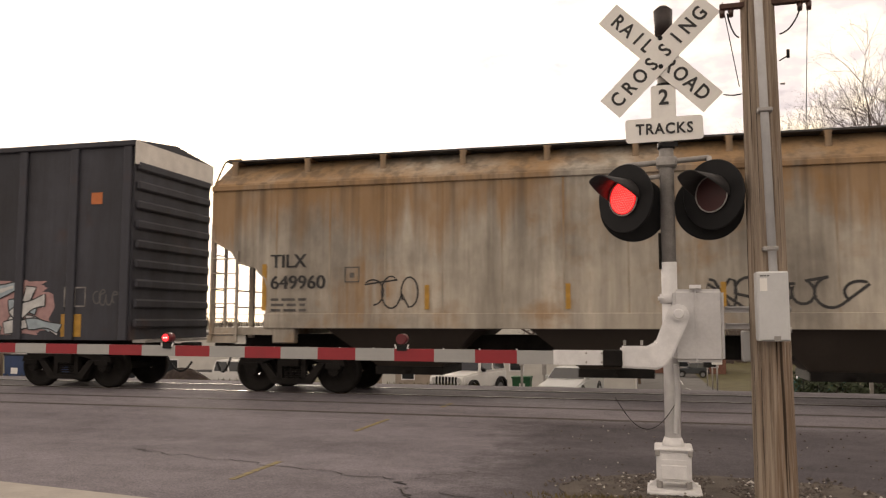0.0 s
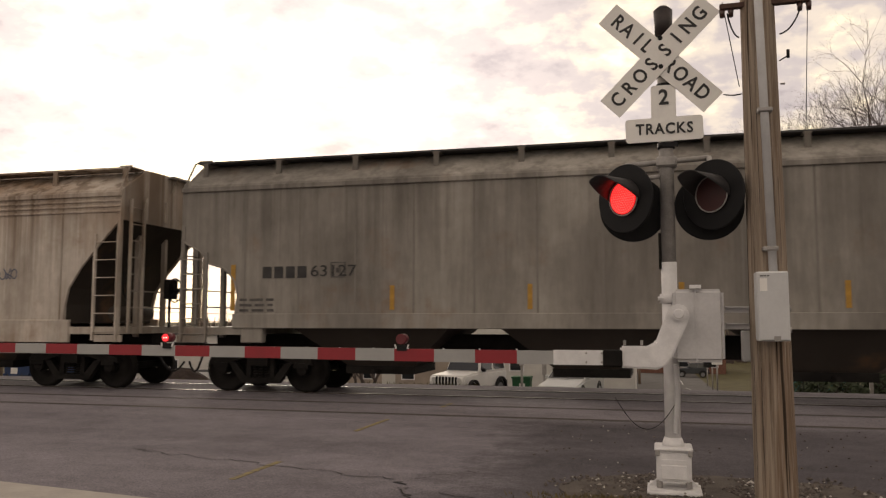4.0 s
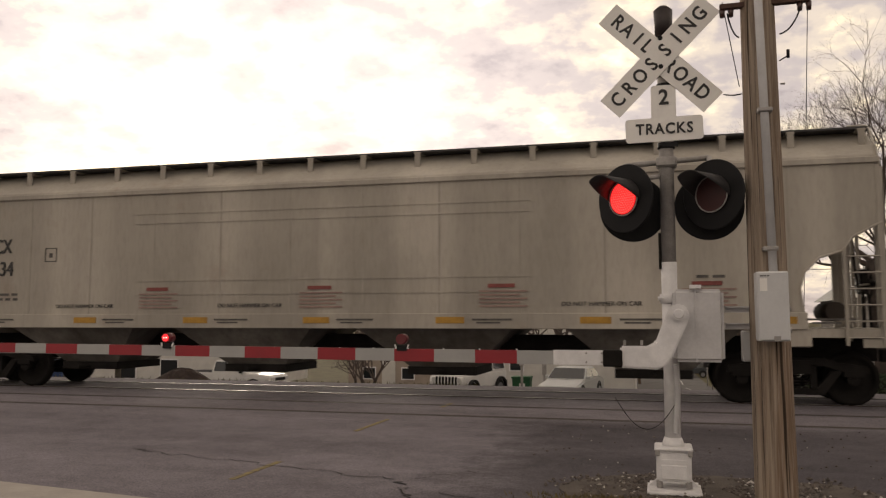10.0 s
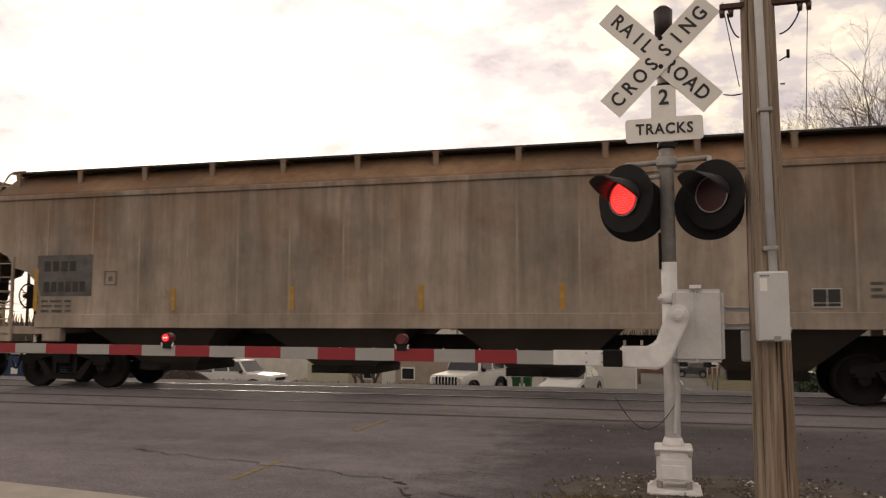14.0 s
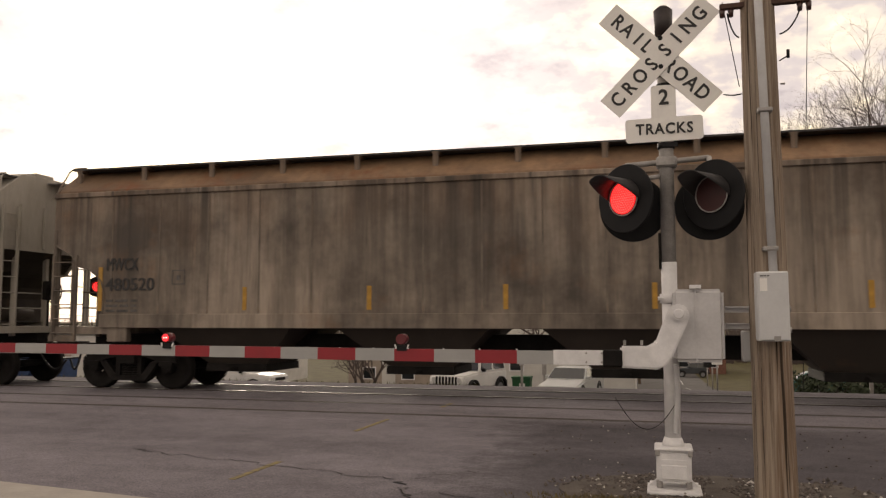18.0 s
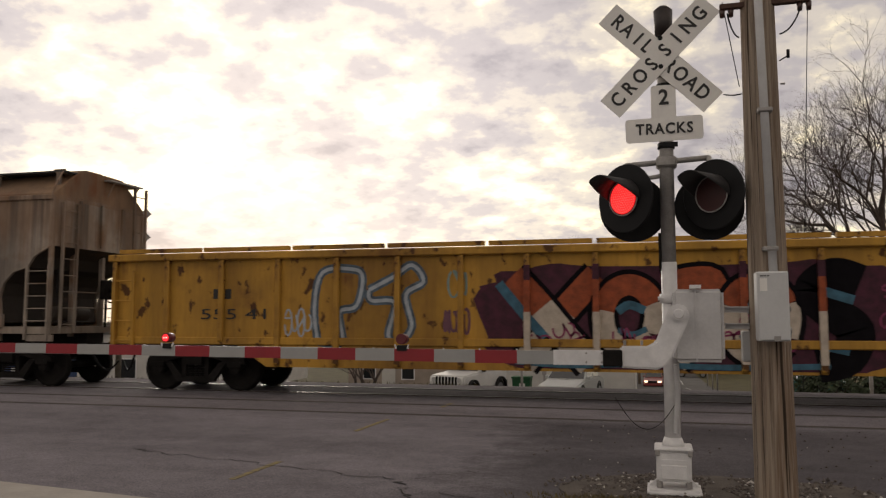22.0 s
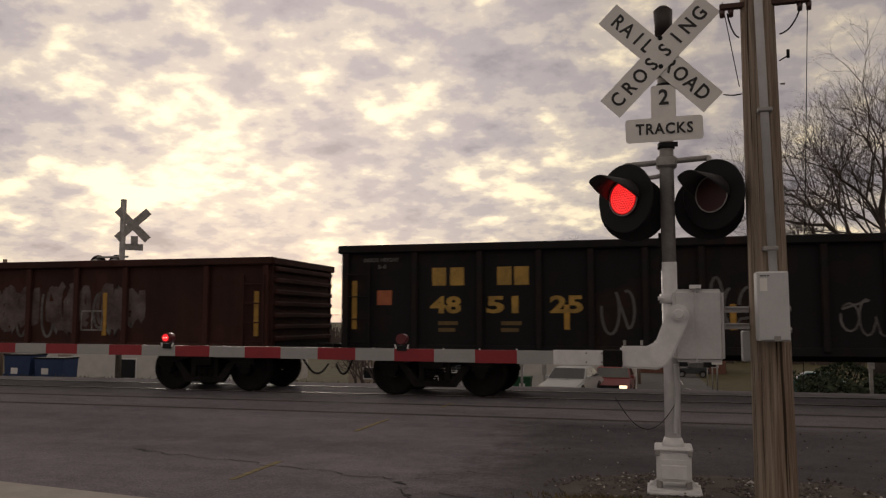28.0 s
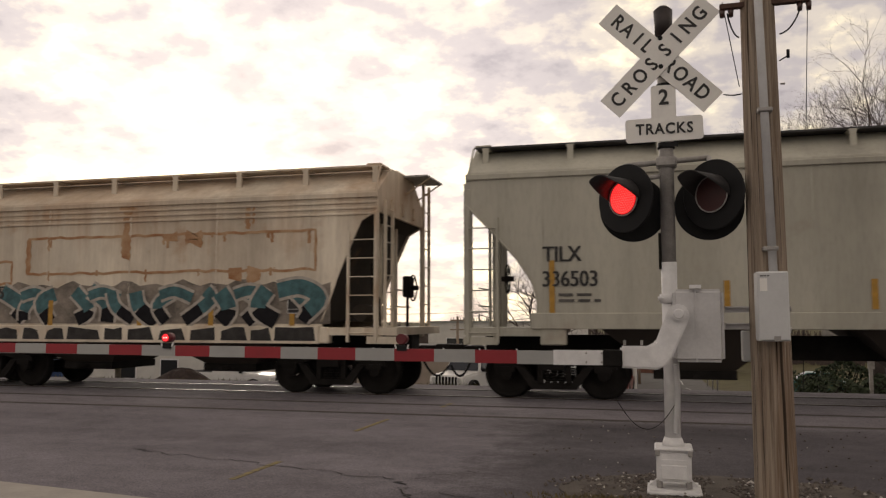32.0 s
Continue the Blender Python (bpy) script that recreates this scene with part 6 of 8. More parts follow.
    me.materials.append(mat("tan_grass_blade", (0.20, 0.155, 0.07), 0.95, 0, 0.3, 3, 0))
    tagged(new("grass", me), "thin tan grass at the edge of the gravel", "grass", kind="stuff")
    # tracks: rails of the train's track stand proud of the ballast side, near track is set in asphalt
    for yc, proud, nm in ((TRACK_Y, True, "railway_track"), (13.2, False, "railway_track")):
        tr = thing(nm, "steel rails set in the asphalt of the crossing", "railway track", "railway tracks", kind="structure")
        for s in (-1, 1):
            y = yc + s * 0.7525
            z = 0.0 if proud else -0.006
            bm = bmesh.new()
            box(bm, -400, 400, y - 0.037, y + 0.037, z - 0.035, z)
            part("rail_head", bm, RAIL_RUST, tr)
            if proud:
                bm = bmesh.new()
                box(bm, -400, 400, y - s * 0.012 - 0.018, y - s * 0.012 + 0.018, z - 0.002, z + 0.002)
                part("running_band", bm, STEEL_RAIL, tr, "polished wheel band on the rail")
            bm = bmesh.new()
            box(bm, -400, 400, y - 0.012, y + 0.012, z - 0.16, z - 0.035)
            box(bm, -400, 400, y - 0.07, y + 0.07, z - 0.18, z - 0.16)
            part("rail_web", bm, RAIL_RUST, tr)
            bm = bmesh.new()
            f = y - s * 0.085
            w = 0.05 if proud else 0.028
            box(bm, -60, 40, f - w, f + w, -0.0115, -0.007)
            part("flangeway", bm, CRACK if proud else TAR_JOINT, tr)
            if not proud:
                bm = bmesh.new()
                f = y + s * 0.07
                box(bm, -60, 40, f - 0.03, f + 0.03, -0.0115, -0.0085)
                part("joint_strip", bm, TAR_JOINT, tr)


def prism_z(bm, pts, z0, z1):
    a = [bm.verts.new((x, y, z0)) for x, y in pts]
    c = [bm.verts.new((x, y, z1)) for x, y in pts]
    bm.faces.new(a[::-1])
    bm.faces.new(c)
    n = len(pts)
    for i in range(n):
        j = (i + 1) % n
        bm.faces.new((a[i], a[j], c[j], c[i]))


def stone_mat():
    if "gravel_stone" in MATS:
        return MATS["gravel_stone"]
    m, nt, b = base_mat("gravel_stone")
    g, r = nt.nodes.new("ShaderNodeNewGeometry"), nt.nodes.new("ShaderNodeValToRGB")
    e = r.color_ramp.elements
    e[0].color, e[1].color = (0.06, 0.05, 0.045, 1), (0.52, 0.49, 0.45, 1)
    k = r.color_ramp.elements.new(0.86)
    k.color = (0.14, 0.115, 0.098, 1)
    nt.links.new(g.outputs["Random Per Island"], r.inputs["Fac"])
    nt.links.new(r.outputs["Color"], b.inputs["Base Color"])
    b.inputs["Roughness"].default_value = 0.9
    MATS["gravel_stone"] = m
    return m


def stone(bm, x, y, z, s, rnd):
    vs = [bm.verts.new((x + s * dx * rnd.uniform(0.6, 1.2), y + s * dy * rnd.uniform(0.6, 1.2), z + s * dz * rnd.uniform(0.5, 0.9))) for dx, dy, dz in ((1, 0, 0), (-1, 0, 0), (0, 1, 0), (0, -1, 0), (0, 0, 1), (0, 0, -1))]
    for a, b2, c in ((0, 2, 4), (2, 1, 4), (1, 3, 4), (3, 0, 4), (2, 0, 5), (1, 2, 5), (3, 1, 5), (0, 3, 5)):
        bm.faces.new((vs[a], vs[b2], vs[c]))


# ---- crossing signal and gate ----
MX, MY = 0.105, 7.45
FLASH = []


def disc(bm, c, r, y0, y1, n=32, rx=None):
    rx = rx or r
    a = [bm.verts.new((c[0] + rx * math.cos(2 * math.pi * i / n), y0, c[1] + r * math.sin(2 * math.pi * i / n))) for i in range(n)]
    b2 = [bm.verts.new((c[0] + rx * math.cos(2 * math.pi * i / n), y1, c[1] + r * math.sin(2 * math.pi * i / n))) for i in range(n)]
    bm.faces.new(a)
    bm.faces.new(b2[::-1])
    for i in range(n):
        j = (i + 1) % n
        bm.faces.new((a[j], a[i], b2[i], b2[j]))


def flasher(parent, x, z, phase, yaw=0.0, y=-0.30):
    """Flashing light: round background, lens ring, hood, diodes that come forward when lit."""
    unit = new("flashing_light")
    unit.parent = parent
    unit.matrix_basis = pose(x, y, z, 0, 0, yaw)
    tagged(unit, "round black flashing light with a hooded red lens")
    bm = bmesh.new()
    disc(bm, (0, 0), 0.305, 0.0, 0.02, 40)
    part("background", bm, BLACK, unit, bevel=0.006)
    bm = bmesh.new()
    tube(bm, (0, 0.02, 0), (0, 0.2, 0), 0.17, 0.13, 24)
    part("housing", bm, BLACK, unit)
    bm = bmesh.new()
    disc(bm, (0, 0), 0.150, -0.02, 0.0, 36)
    part("lens", bm, LENS_OFF, unit)
    bm = bmesh.new()
    n = 40
    for i in range(n):
        a, b2 = 2 * math.pi * i / n, 2 * math.pi * (i + 1) / n
        tube(bm, (0.155 * math.cos(a), -0.022, 0.155 * math.sin(a)), (0.155 * math.cos(b2), -0.022, 0.155 * math.sin(b2)), 0.006, n=5, caps=False)
    part("lens_ring", bm, GALV, unit)
    # hood: open half cone above the lens, longest at the top
    bm = bmesh.new()
    n = 28
    rows = []
    for t in (0, 1):
        row = []
        for i in range(n + 1):
            a = math.pi * (-0.06 + 1.12 * i / n)
            ln = 0.33 * (0.06 + 0.94 * max(0.0, min(1.0, 1.1 * math.sin(a) + 0.22)))
            row.append([bm.verts.new((rr * math.cos(a) * (1 - 0.04 * t), -0.005 - ln * t, rr * math.sin(a) * (1 - 0.1 * t) + 0.02 * t)) for rr in (0.172, 0.166)])
        rows.append(row)
    for i in range(n):
        for k in (0, 1):
            f = bm.faces.new((rows[0][i][k], rows[0][i + 1][k], rows[1][i + 1][k], rows[1][i][k]))
            f.smooth = True
        bm.faces.new((rows[1][i][0], rows[1][i + 1][0], rows[1][i + 1][1], rows[1][i][1]))
    part("hood", bm, mat("black_hood_paint", (0.03, 0.028, 0.028), 0.5, 0, 0.1, 8, 0.05), unit)
    # diode array
    bm = bmesh.new()
    disc(bm, (0, 0), 0.142, -0.004, 0.0, 36)
    led = part("diode_plate", bm, LED_ON, unit, "lit red diode array")
    rnd = random.Random(3)
    bm = bmesh.new()
    for r in range(7):
        for i in range(max(1, r * 6)):
            a = 2 * math.pi * i / max(1, r * 6)
            p = (0.021 * r * math.cos(a), 0.021 * r * math.sin(a))
            disc(bm, p, 0.0068, -0.0075, -0.0035, 6)
    tagged(part("diode_cluster", bm, glow("diode_glow", (1.0, 0.055, 0.045), 1.7), led), kind="stuff")
    FLASH.append((led, phase, (0, -0.0215, 0), (0, 0.01, 0)))
    return unit


def sign_plate(bm, w, h, r, t=0.004):
    n = 5
    pts = []
    for cx, cz, a0 in ((w / 2 - r, h / 2 - r, 0), (-w / 2 + r, h / 2 - r, 90), (-w / 2 + r, -h / 2 + r, 180), (w / 2 - r, -h / 2 + r, 270)):
        for i in range(n):
            a = radians(a0 + 90 * i / (n - 1))
            pts.append((cx + r * math.cos(a), cz + r * math.sin(a)))
    prism(bm, pts, -t, 0)


def crossbuck(parent, x, y, z, size=1.22, letters=True, yaw=0.0, back=False):
    for ang, word in ((-44.5, ("RAIL", "ROAD")), (45.5, ("CROS", "SING"))):
        blade = new("crossbuck_blade")
        bm = bmesh.new()
        box(bm, -size / 2, size / 2, -0.004, 0.004, -size * 0.094, size * 0.094)
        me = mesh_of("crossbuck_blade", bm, SIGN_WHITE if not back else GALV, 0.0015)
        bpy.data.objects.remove(blade)
        blade = new("crossbuck_blade", me)
        blade.parent = parent
        blade.matrix_basis = pose(x, y + (0.0 if ang < 0 else -0.011), z, 0, 0, yaw) @ pose(0, 0, 0, 0, -ang, 0)
        if letters:
            for i, wd in enumerate(word):
                for j, ch in enumerate(wd):
                    px = -0.5 + 0.117 * j if i == 0 else 0.118 + 0.127 * j
                    if word[0] == "CROS":
                        px = -0.52 + 0.142 * j if i == 0 else 0.075 + 0.142 * j
                        if ch == "I":
                            px += 0.0
                    if ch == "I" and word[0] == "RAIL":
                        px += 0.01
                    me = text_mesh(ch, 0.178, LETTER, 0.0015, bold=0.0035)
                    for v in me.vertices:
                        v.co.x *= 0.86
                    place("letter", me, blade, (px, -0.006, 0), (math.pi / 2, 0, 0))


def build_signal():
    sig = thing("crossing_signal", "railroad crossing signal with crossbuck, track sign and flashing lights", "crossing signal", m=pose(MX, MY, 0))
    bm = bmesh.new()
    tube(bm, (0, 0, 0.36), (0, 0, 1.98), 0.068, n=20)
    part("mast_lower", bm, WHITE, sig, "white painted lower mast")
    bm = bmesh.new()
    tube(bm, (0, 0, 1.98), (0, 0, 4.08), 0.064, n=20)
    part("mast_upper", bm, GALV, sig, "bare galvanised upper mast")
    # cast base with junction box
    bm = bmesh.new()
    box(bm, -0.145, 0.145, -0.155, 0.13, 0.14, 0.40)
    part("junction_box", bm, WHITE, sig, "white junction box at the foot", bevel=0.02, segments=2)
    bm = bmesh.new()
    box(bm, -0.158, 0.158, -0.17, 0.15, 0.40, 0.43)
    part("box_lid", bm, WHITE, sig, bevel=0.01)
    bm = bmesh.new()
    box(bm, -0.105, 0.105, -0.166, -0.15, 0.165, 0.285)
    part("box_door", bm, WHITE, sig, bevel=0.006)
    for sx in (-1, 1):
        bm = bmesh.new()
        box(bm, sx * 0.135 - 0.02, sx * 0.135 + 0.02, -0.175, -0.15, 0.36, 0.41)
        part("lid_latch", bm, GALV, sig, bevel=0.005)
        bm = bmesh.new()
        prism(bm, [(sx * 0.13, 0.085), (sx * 0.21, 0.085), (sx * 0.13, 0.16)], -0.03, 0.0)
        part("foot_gusset", bm, WHITE, sig)
    bm = bmesh.new()
    box(bm, -0.1, 0.1, -0.162, -0.155, 0.30, 0.33)
    part("embossed_bar", bm, WHITE, sig)
    bm = bmesh.new()
    tube(bm, (0, 0, 0.42), (0, 0, 0.5), 0.1, 0.075, 16)
    part("collar", bm, WHITE, sig)
    bm = bmesh.new()
    box(bm, -0.225, 0.225, -0.22, 0.22, 0.03, 0.085)
    part("base_flange", bm, WHITE, sig, bevel=0.02, segments=2)
    bm = bmesh.new()
    box(bm, -0.19, 0.19, -0.19, 0.19, -0.1, 0.03)
    part("base_foot", bm, WHITE, sig, bevel=0.02)
    for k in range(4):
        bm = bmesh.new()
        sx, sy = (-1, 1)[k % 2], (-1, 1)[k // 2]
        tube(bm, (0.12 * sx, 0.12 * sy, 0.09), (0.12 * sx, 0.12 * sy, 0.145), 0.028, n=6)
        part("anchor_bolt", bm, GALV, sig)
    for ob in sig.children:
        if ob.name.split(".")[0] in ("junction_box", "box_lid", "box_door", "lid_latch", "foot_gusset", "embossed_bar", "collar", "base_flange", "base_foot", "anchor_bolt"):
            ob.location.z = -0.04
    # flexible conduit and hanging cable
    bm = bmesh.new()
    cable(bm, [(0.02 + 0.025 * math.sin(k / 40), -0.088, 0.5 + k * 0.006) for k in range(100)], [0.028 if k % 3 else 0.018 for k in range(100)], 10)
    part("flexible_conduit", bm, ALUMINIUM_SHADED_WHITE, sig)
    bm = bmesh.new()
    cable(bm, [(-0.48 + 0.53 * i / 16, -0.09, 0.95 - 0.42 * math.sin(math.pi * (0.12 + 0.76 * i / 16))) for i in range(17)], 0.0032, 5)
    part("loose_cable", bm, BLACK, sig)
    # signs
    crossbuck(sig, -0.04, -0.1, 3.81, 1.255)
    pl = sig
    bm = bmesh.new()
    sign_plate(bm, 0.215, 0.36, 0.03)
    me = mesh_of("number_plate", bm, SIGN_WHITE)
    tagged(place("track_count_sign", me, pl, (-0.015, -0.088, 3.375)), "white plate with a black figure two")
    bm = bmesh.new()
    sign_plate(bm, 0.665, 0.215, 0.03)
    tagged(place("tracks_sign", mesh_of("tracks_sign", bm, SIGN_WHITE), pl, (-0.015, -0.095, 3.155), (0, radians(-1.0), 0)), "white plate with black letters")
    lettering("2", 0.19, LETTER, pl, (-0.012, -0.094, 3.44), 0.085, bold=0.004)
    lettering("TRACKS", 0.135, LETTER, pl, (-0.012, -0.101, 3.157), 0.49, bold=0.003, spacing=1.15)
    for z in (3.67, 3.97, 3.56, 3.02):
        bm = bmesh.new()
        tube(bm, (0, 0, z - 0.025), (0, 0, z + 0.025), 0.075, n=16)
        box(bm, -0.03, 0.1, -0.09, -0.06, z - 0.02, z + 0.02)
        part("clamp", bm, BLACK, sig)
    bm = bmesh.new()
    for z in (3.72, 3.98):
        disc(bm, (-0.03, z), 0.022, -0.118, -0.112, 10)
    part("bolt_head", bm, BLACK, sig)
    # bell on top
    bm = bmesh.new()
    tube(bm, (0, -0.02, 4.02), (0, -0.02, 4.26), 0.075, 0.085, 16)
    tube(bm, (0, -0.02, 4.26), (0, -0.02, 4.30), 0.085, 0.04, 16)
    part("bell_housing", bm, mat("bell_dark_red", (0.03, 0.017, 0.016), 0.5, 0, 0.3, 12, 0.1), sig, "dark weathered bell housing")
    # crossarm and lights
    bm = bmesh.new()
    tube(bm, (-0.36, 0.0, 2.86), (0.36, 0.0, 2.90), 0.026, n=10)
    tube(bm, (-0.36, 0.0, 2.86), (-0.36, -0.1, 2.72), 0.026, n=10)
    tube(bm, (0.36, 0.0, 2.90), (0.36, -0.1, 2.78), 0.026, n=10)
    tube(bm, (0, 0, 2.76), (-0.25, -0.05, 2.72), 0.02, n=8)
    part("crossarm", bm, GALV, sig)
    bm = bmesh.new()
    box(bm, -0.09, 0.09, -0.09, 0.09, 2.82, 2.92)
    part("crossarm_clamp", bm, GALV, sig, bevel=0.02)
    flasher(sig, -0.365, 2.54, "L", -38, -0.16)
    flasher(sig, 0.375, 2.548, "R", -38, -0.16)
    # a second pair behind, for the other way
    for x in (-0.30, 0.36):
        bm = bmesh.new()
        disc(bm, (x, 2.48), 0.30, 0.12, 0.14, 36)
        tube(bm, (x, 0.0, 2.5), (x, 0.12, 2.5), 0.14, n=20)
        part("rear_light", bm, BLACK, sig)
    bm = bmesh.new()
    box(bm, -0.085, -0.06, -0.03, 0.03, 1.92, 2.24)
    part("hinge_plate", bm, STEEL_DARK, sig)

    # gate mechanism and arm
    gate = thing("gate_mechanism", "white crossing gate machine clamped to the signal mast", "gate mechanism", m=pose(MX, MY, 0))
    # white housing in a greyer paint: its shading against the bracket is in the colour
    bm = bmesh.new()
    box(bm, 0.02, 0.43, -0.30, 0.05, 1.12, 1.73)
    part("housing", bm, ALUMINIUM_SHADED_WHITE, gate, bevel=0.03, segments=3)
    bm = bmesh.new()
    box(bm, 0.20, 0.212, -0.312, 0.06, 1.12, 1.75)
    part("door_seam", bm, ALUMINIUM_SHADED_WHITE, gate)
    bm = bmesh.new()
    box(bm, 0.16, 0.25, -0.33, -0.2, 1.735, 1.765)
    part("hasp", bm, WHITE, gate)
    for z in (1.3, 1.66):
        bm = bmesh.new()
        tube(bm, (0, 0, z - 0.04), (0, 0, z + 0.04), 0.085, n=16)
        tube(bm, (-0.1, -0.05, z), (0.12, -0.05, z), 0.018, n=6)
        part("mast_clamp", bm, WHITE, gate)
    # bent channel that carries the arm
    bm = bmesh.new()
    pts = [(-0.42, 1.07), (-0.42, 1.255), (-0.2, 1.255), (-0.13, 1.29), (-0.045, 1.5), (-0.02, 1.56), (0.03, 1.605), (0.09, 1.605), (0.14, 1.565), (0.15, 1.5), (0.13, 1.44), (0.0, 1.15), (-0.05, 1.09), (-0.12, 1.06)]
    prism(bm, pts, -0.40, -0.36)
    part("arm_bracket", bm, WHITE, gate, "white bent support arm", bevel=0.015, segments=2)
    bm = bmesh.new()
    disc(bm, (0.062, 1.522), 0.066, -0.425, -0.4, 28)
    part("pivot_cap", bm, WHITE, gate, bevel=0.012, segments=2)
    bm = bmesh.new()
    disc(bm, (0.062, 1.522), 0.042, -0.435, -0.42, 24)
    tube(bm, (0.062, -0.36, 1.522), (0.062, -0.2, 1.522), 0.055, n=16)
    part("pivot_pin", bm, WHITE, gate, bevel=0.006)
    for x in (-0.38, -0.24):
        bm = bmesh.new()
        tube(bm, (x, -0.38, 1.26), (x, -0.38, 1.30), 0.012, n=6)
        part("bolt", bm, GALV, gate)
    arm = thing("crossing_gate", "lowered crossing gate with red and silver bands and lamps", "crossing gate", m=pose(MX, MY - 0.38, 0))
    # metal sleeve
    bm = bmesh.new()
    box(bm, -0.98, -0.545, -0.016, 0.016, 1.09, 1.215)
    part("sleeve", bm, WHITE, arm)
    for x, z in ((-0.70, 1.19), (-0.70, 1.115), (-0.57, 1.19), (-0.57, 1.115)):
        bm = bmesh.new()
        disc(bm, (x, z), 0.009, -0.024, -0.016, 8)
        part("rivet", bm, GALV, arm)
    bm = bmesh.new()
    box(bm, -0.56, -0.40, -0.05, 0.05, 1.08, 1.22)
    part("arm_socket", bm, STEEL_DARK, arm, bevel=0.01)
    # bands alternate silver and red, each about 0.37 m, the arm thins towards its tip
    x = -0.923
    k = 0
    while x > -9.0:
        w = 0.3737
        f0, f1 = 1 - 0.02 * k / 2, 1 - 0.02 * (k + 1) / 2
        h = 0.058 * (1 - 0.012 * k)
        zc = 1.15 + 0.0025 * k
        bm = bmesh.new()
        box(bm, x - w, x, -0.012, 0.012, zc - h, zc + h)
        part("reflective_band", bm, GREY_SHEET if k % 2 == 0 else RED_SHEET, arm)
        x -= w
        k += 1
    bm = bmesh.new()
    box(bm, -9.3, -0.9, 0.012, 0.03, 1.13, 1.17)
    part("stiffener", bm, GALV, arm)
    for x, ph in ((-2.345, "R"), (-4.745, "L")):
        lamp = new("arm_lamp", mesh_of("arm_lamp", arm_lamp_bm(), LENS_OFF_ARM))
        lamp.parent = arm
        lamp.location = (x, 0, 1.215)
        tagged(lamp, "small red lamp on the gate arm")
        bm = bmesh.new()
        box(bm, -0.045, 0.045, -0.03, 0.03, -0.02, 0.03)
        part("lamp_foot", bm, BLACK, lamp)
        for sx in (-1, 1):
            bm = bmesh.new()
            tube(bm, (sx * 0.05, -0.02, 0.0), (sx * 0.065, -0.02, 0.035), 0.008, n=6)
            part("lamp_clip", bm, WHITE, lamp)
        bm = bmesh.new()
        disc(bm, (0, 0.085), 0.034, -0.006, 0.0, 20)
        led = part("lamp_glow", bm, LED_ARM, lamp, "lit red lamp face")
        bm = bmesh.new()
        for sx in (-1, 1):
            disc(bm, (sx * 0.014, 0.086), 0.008, -0.011, -0.005, 10)
        part("filament", bm, mat("lamp_core", (1.0, 0.35, 0.28), 0.5, 0, 0, 6, 0, emit=1.6), led)
        FLASH.append((led, ph, (0, -0.052, 0), (0, 0.0, 0)))
    for k in range(24):
        bm = bmesh.new()
        x = -1.3 - k * 0.33
        tube(bm, (x, 0.0, 1.2), (x, 0.0, 1.222), 0.007, n=6)
        part("cable_clip", bm, WHITE, arm)


LENS_OFF_ARM = mat("red_plastic_lens", (0.12, 0.01, 0.015), 0.3, 0, 0.1, 20, 0)


def arm_lamp_bm():
    bm = bmesh.new()
    tube(bm, (0, -0.05, 0.085), (0, 0.05, 0.085), 0.047, n=20)
    return bm


# ---- beyond the tracks and beside them ----
def pole_wood():
    """Grey weathered timber: broad brown zones, long grain, dark drying cracks."""
    m, nt, b = base_mat("weathered_pole_wood")
    N, Lk = nt.nodes.new, nt.links.new
    tc = N("ShaderNodeTexCoord")

    def grain(sx, sz, detail, lo, hi):
        mp, n, r = N("ShaderNodeMapping"), N("ShaderNodeTexNoise"), N("ShaderNodeMapRange")
        mp.inputs["Scale"].default_value = (sx, sx, sz)
        n.inputs["Scale"].default_value, n.inputs["Detail"].default_value, n.inputs["Roughness"].default_value = 1.0, detail, 0.62
        r.inputs["From Min"].default_value, r.inputs["From Max"].default_value = lo, hi
        Lk(tc.outputs["Object"], mp.inputs["Vector"])
        Lk(mp.outputs["Vector"], n.inputs["Vector"])
        Lk(n.outputs["Fac"], r.inputs["Value"])
        return r.outputs["Result"]

    def over(fac, under, top):
        mx = N("ShaderNodeMix")
        mx.data_type = "RGBA"
        Lk(fac, mx.inputs["Factor"])
        if isinstance(under, tuple):
            mx.inputs[6].default_value = under
        else:
            Lk(under, mx.inputs[6])
        mx.inputs[7].default_value = top
        return mx.outputs[2]

    zone, long, fine, split = grain(5, 0.35, 4, 0.38, 0.62), grain(26, 0.7, 5, 0.45, 0.72), grain(110, 3.0, 3, 0.5, 0.8), grain(17, 0.28, 3, 0.62, 0.68)
    c = over(zone, (0.345, 0.285, 0.225, 1), (0.235, 0.165, 0.115, 1))
    c = over(long, c, (0.135, 0.095, 0.066, 1))
    c = over(fine, c, (0.38, 0.32, 0.26, 1))
    c = over(split, c, (0.045, 0.032, 0.024, 1))
    Lk(c, b.inputs["Base Color"])
    b.inputs["Roughness"].default_value = 0.95
    b.inputs["Specular IOR Level"].default_value = 0.15
    bp = N("ShaderNodeBump")
    bp.inputs["Strength"].default_value, bp.inputs["Distance"].default_value = 0.8, 0.02
    bp.invert = True
    Lk(long, bp.inputs["Height"])
    Lk(bp.outputs["Normal"], b.inputs["Normal"])
    return m


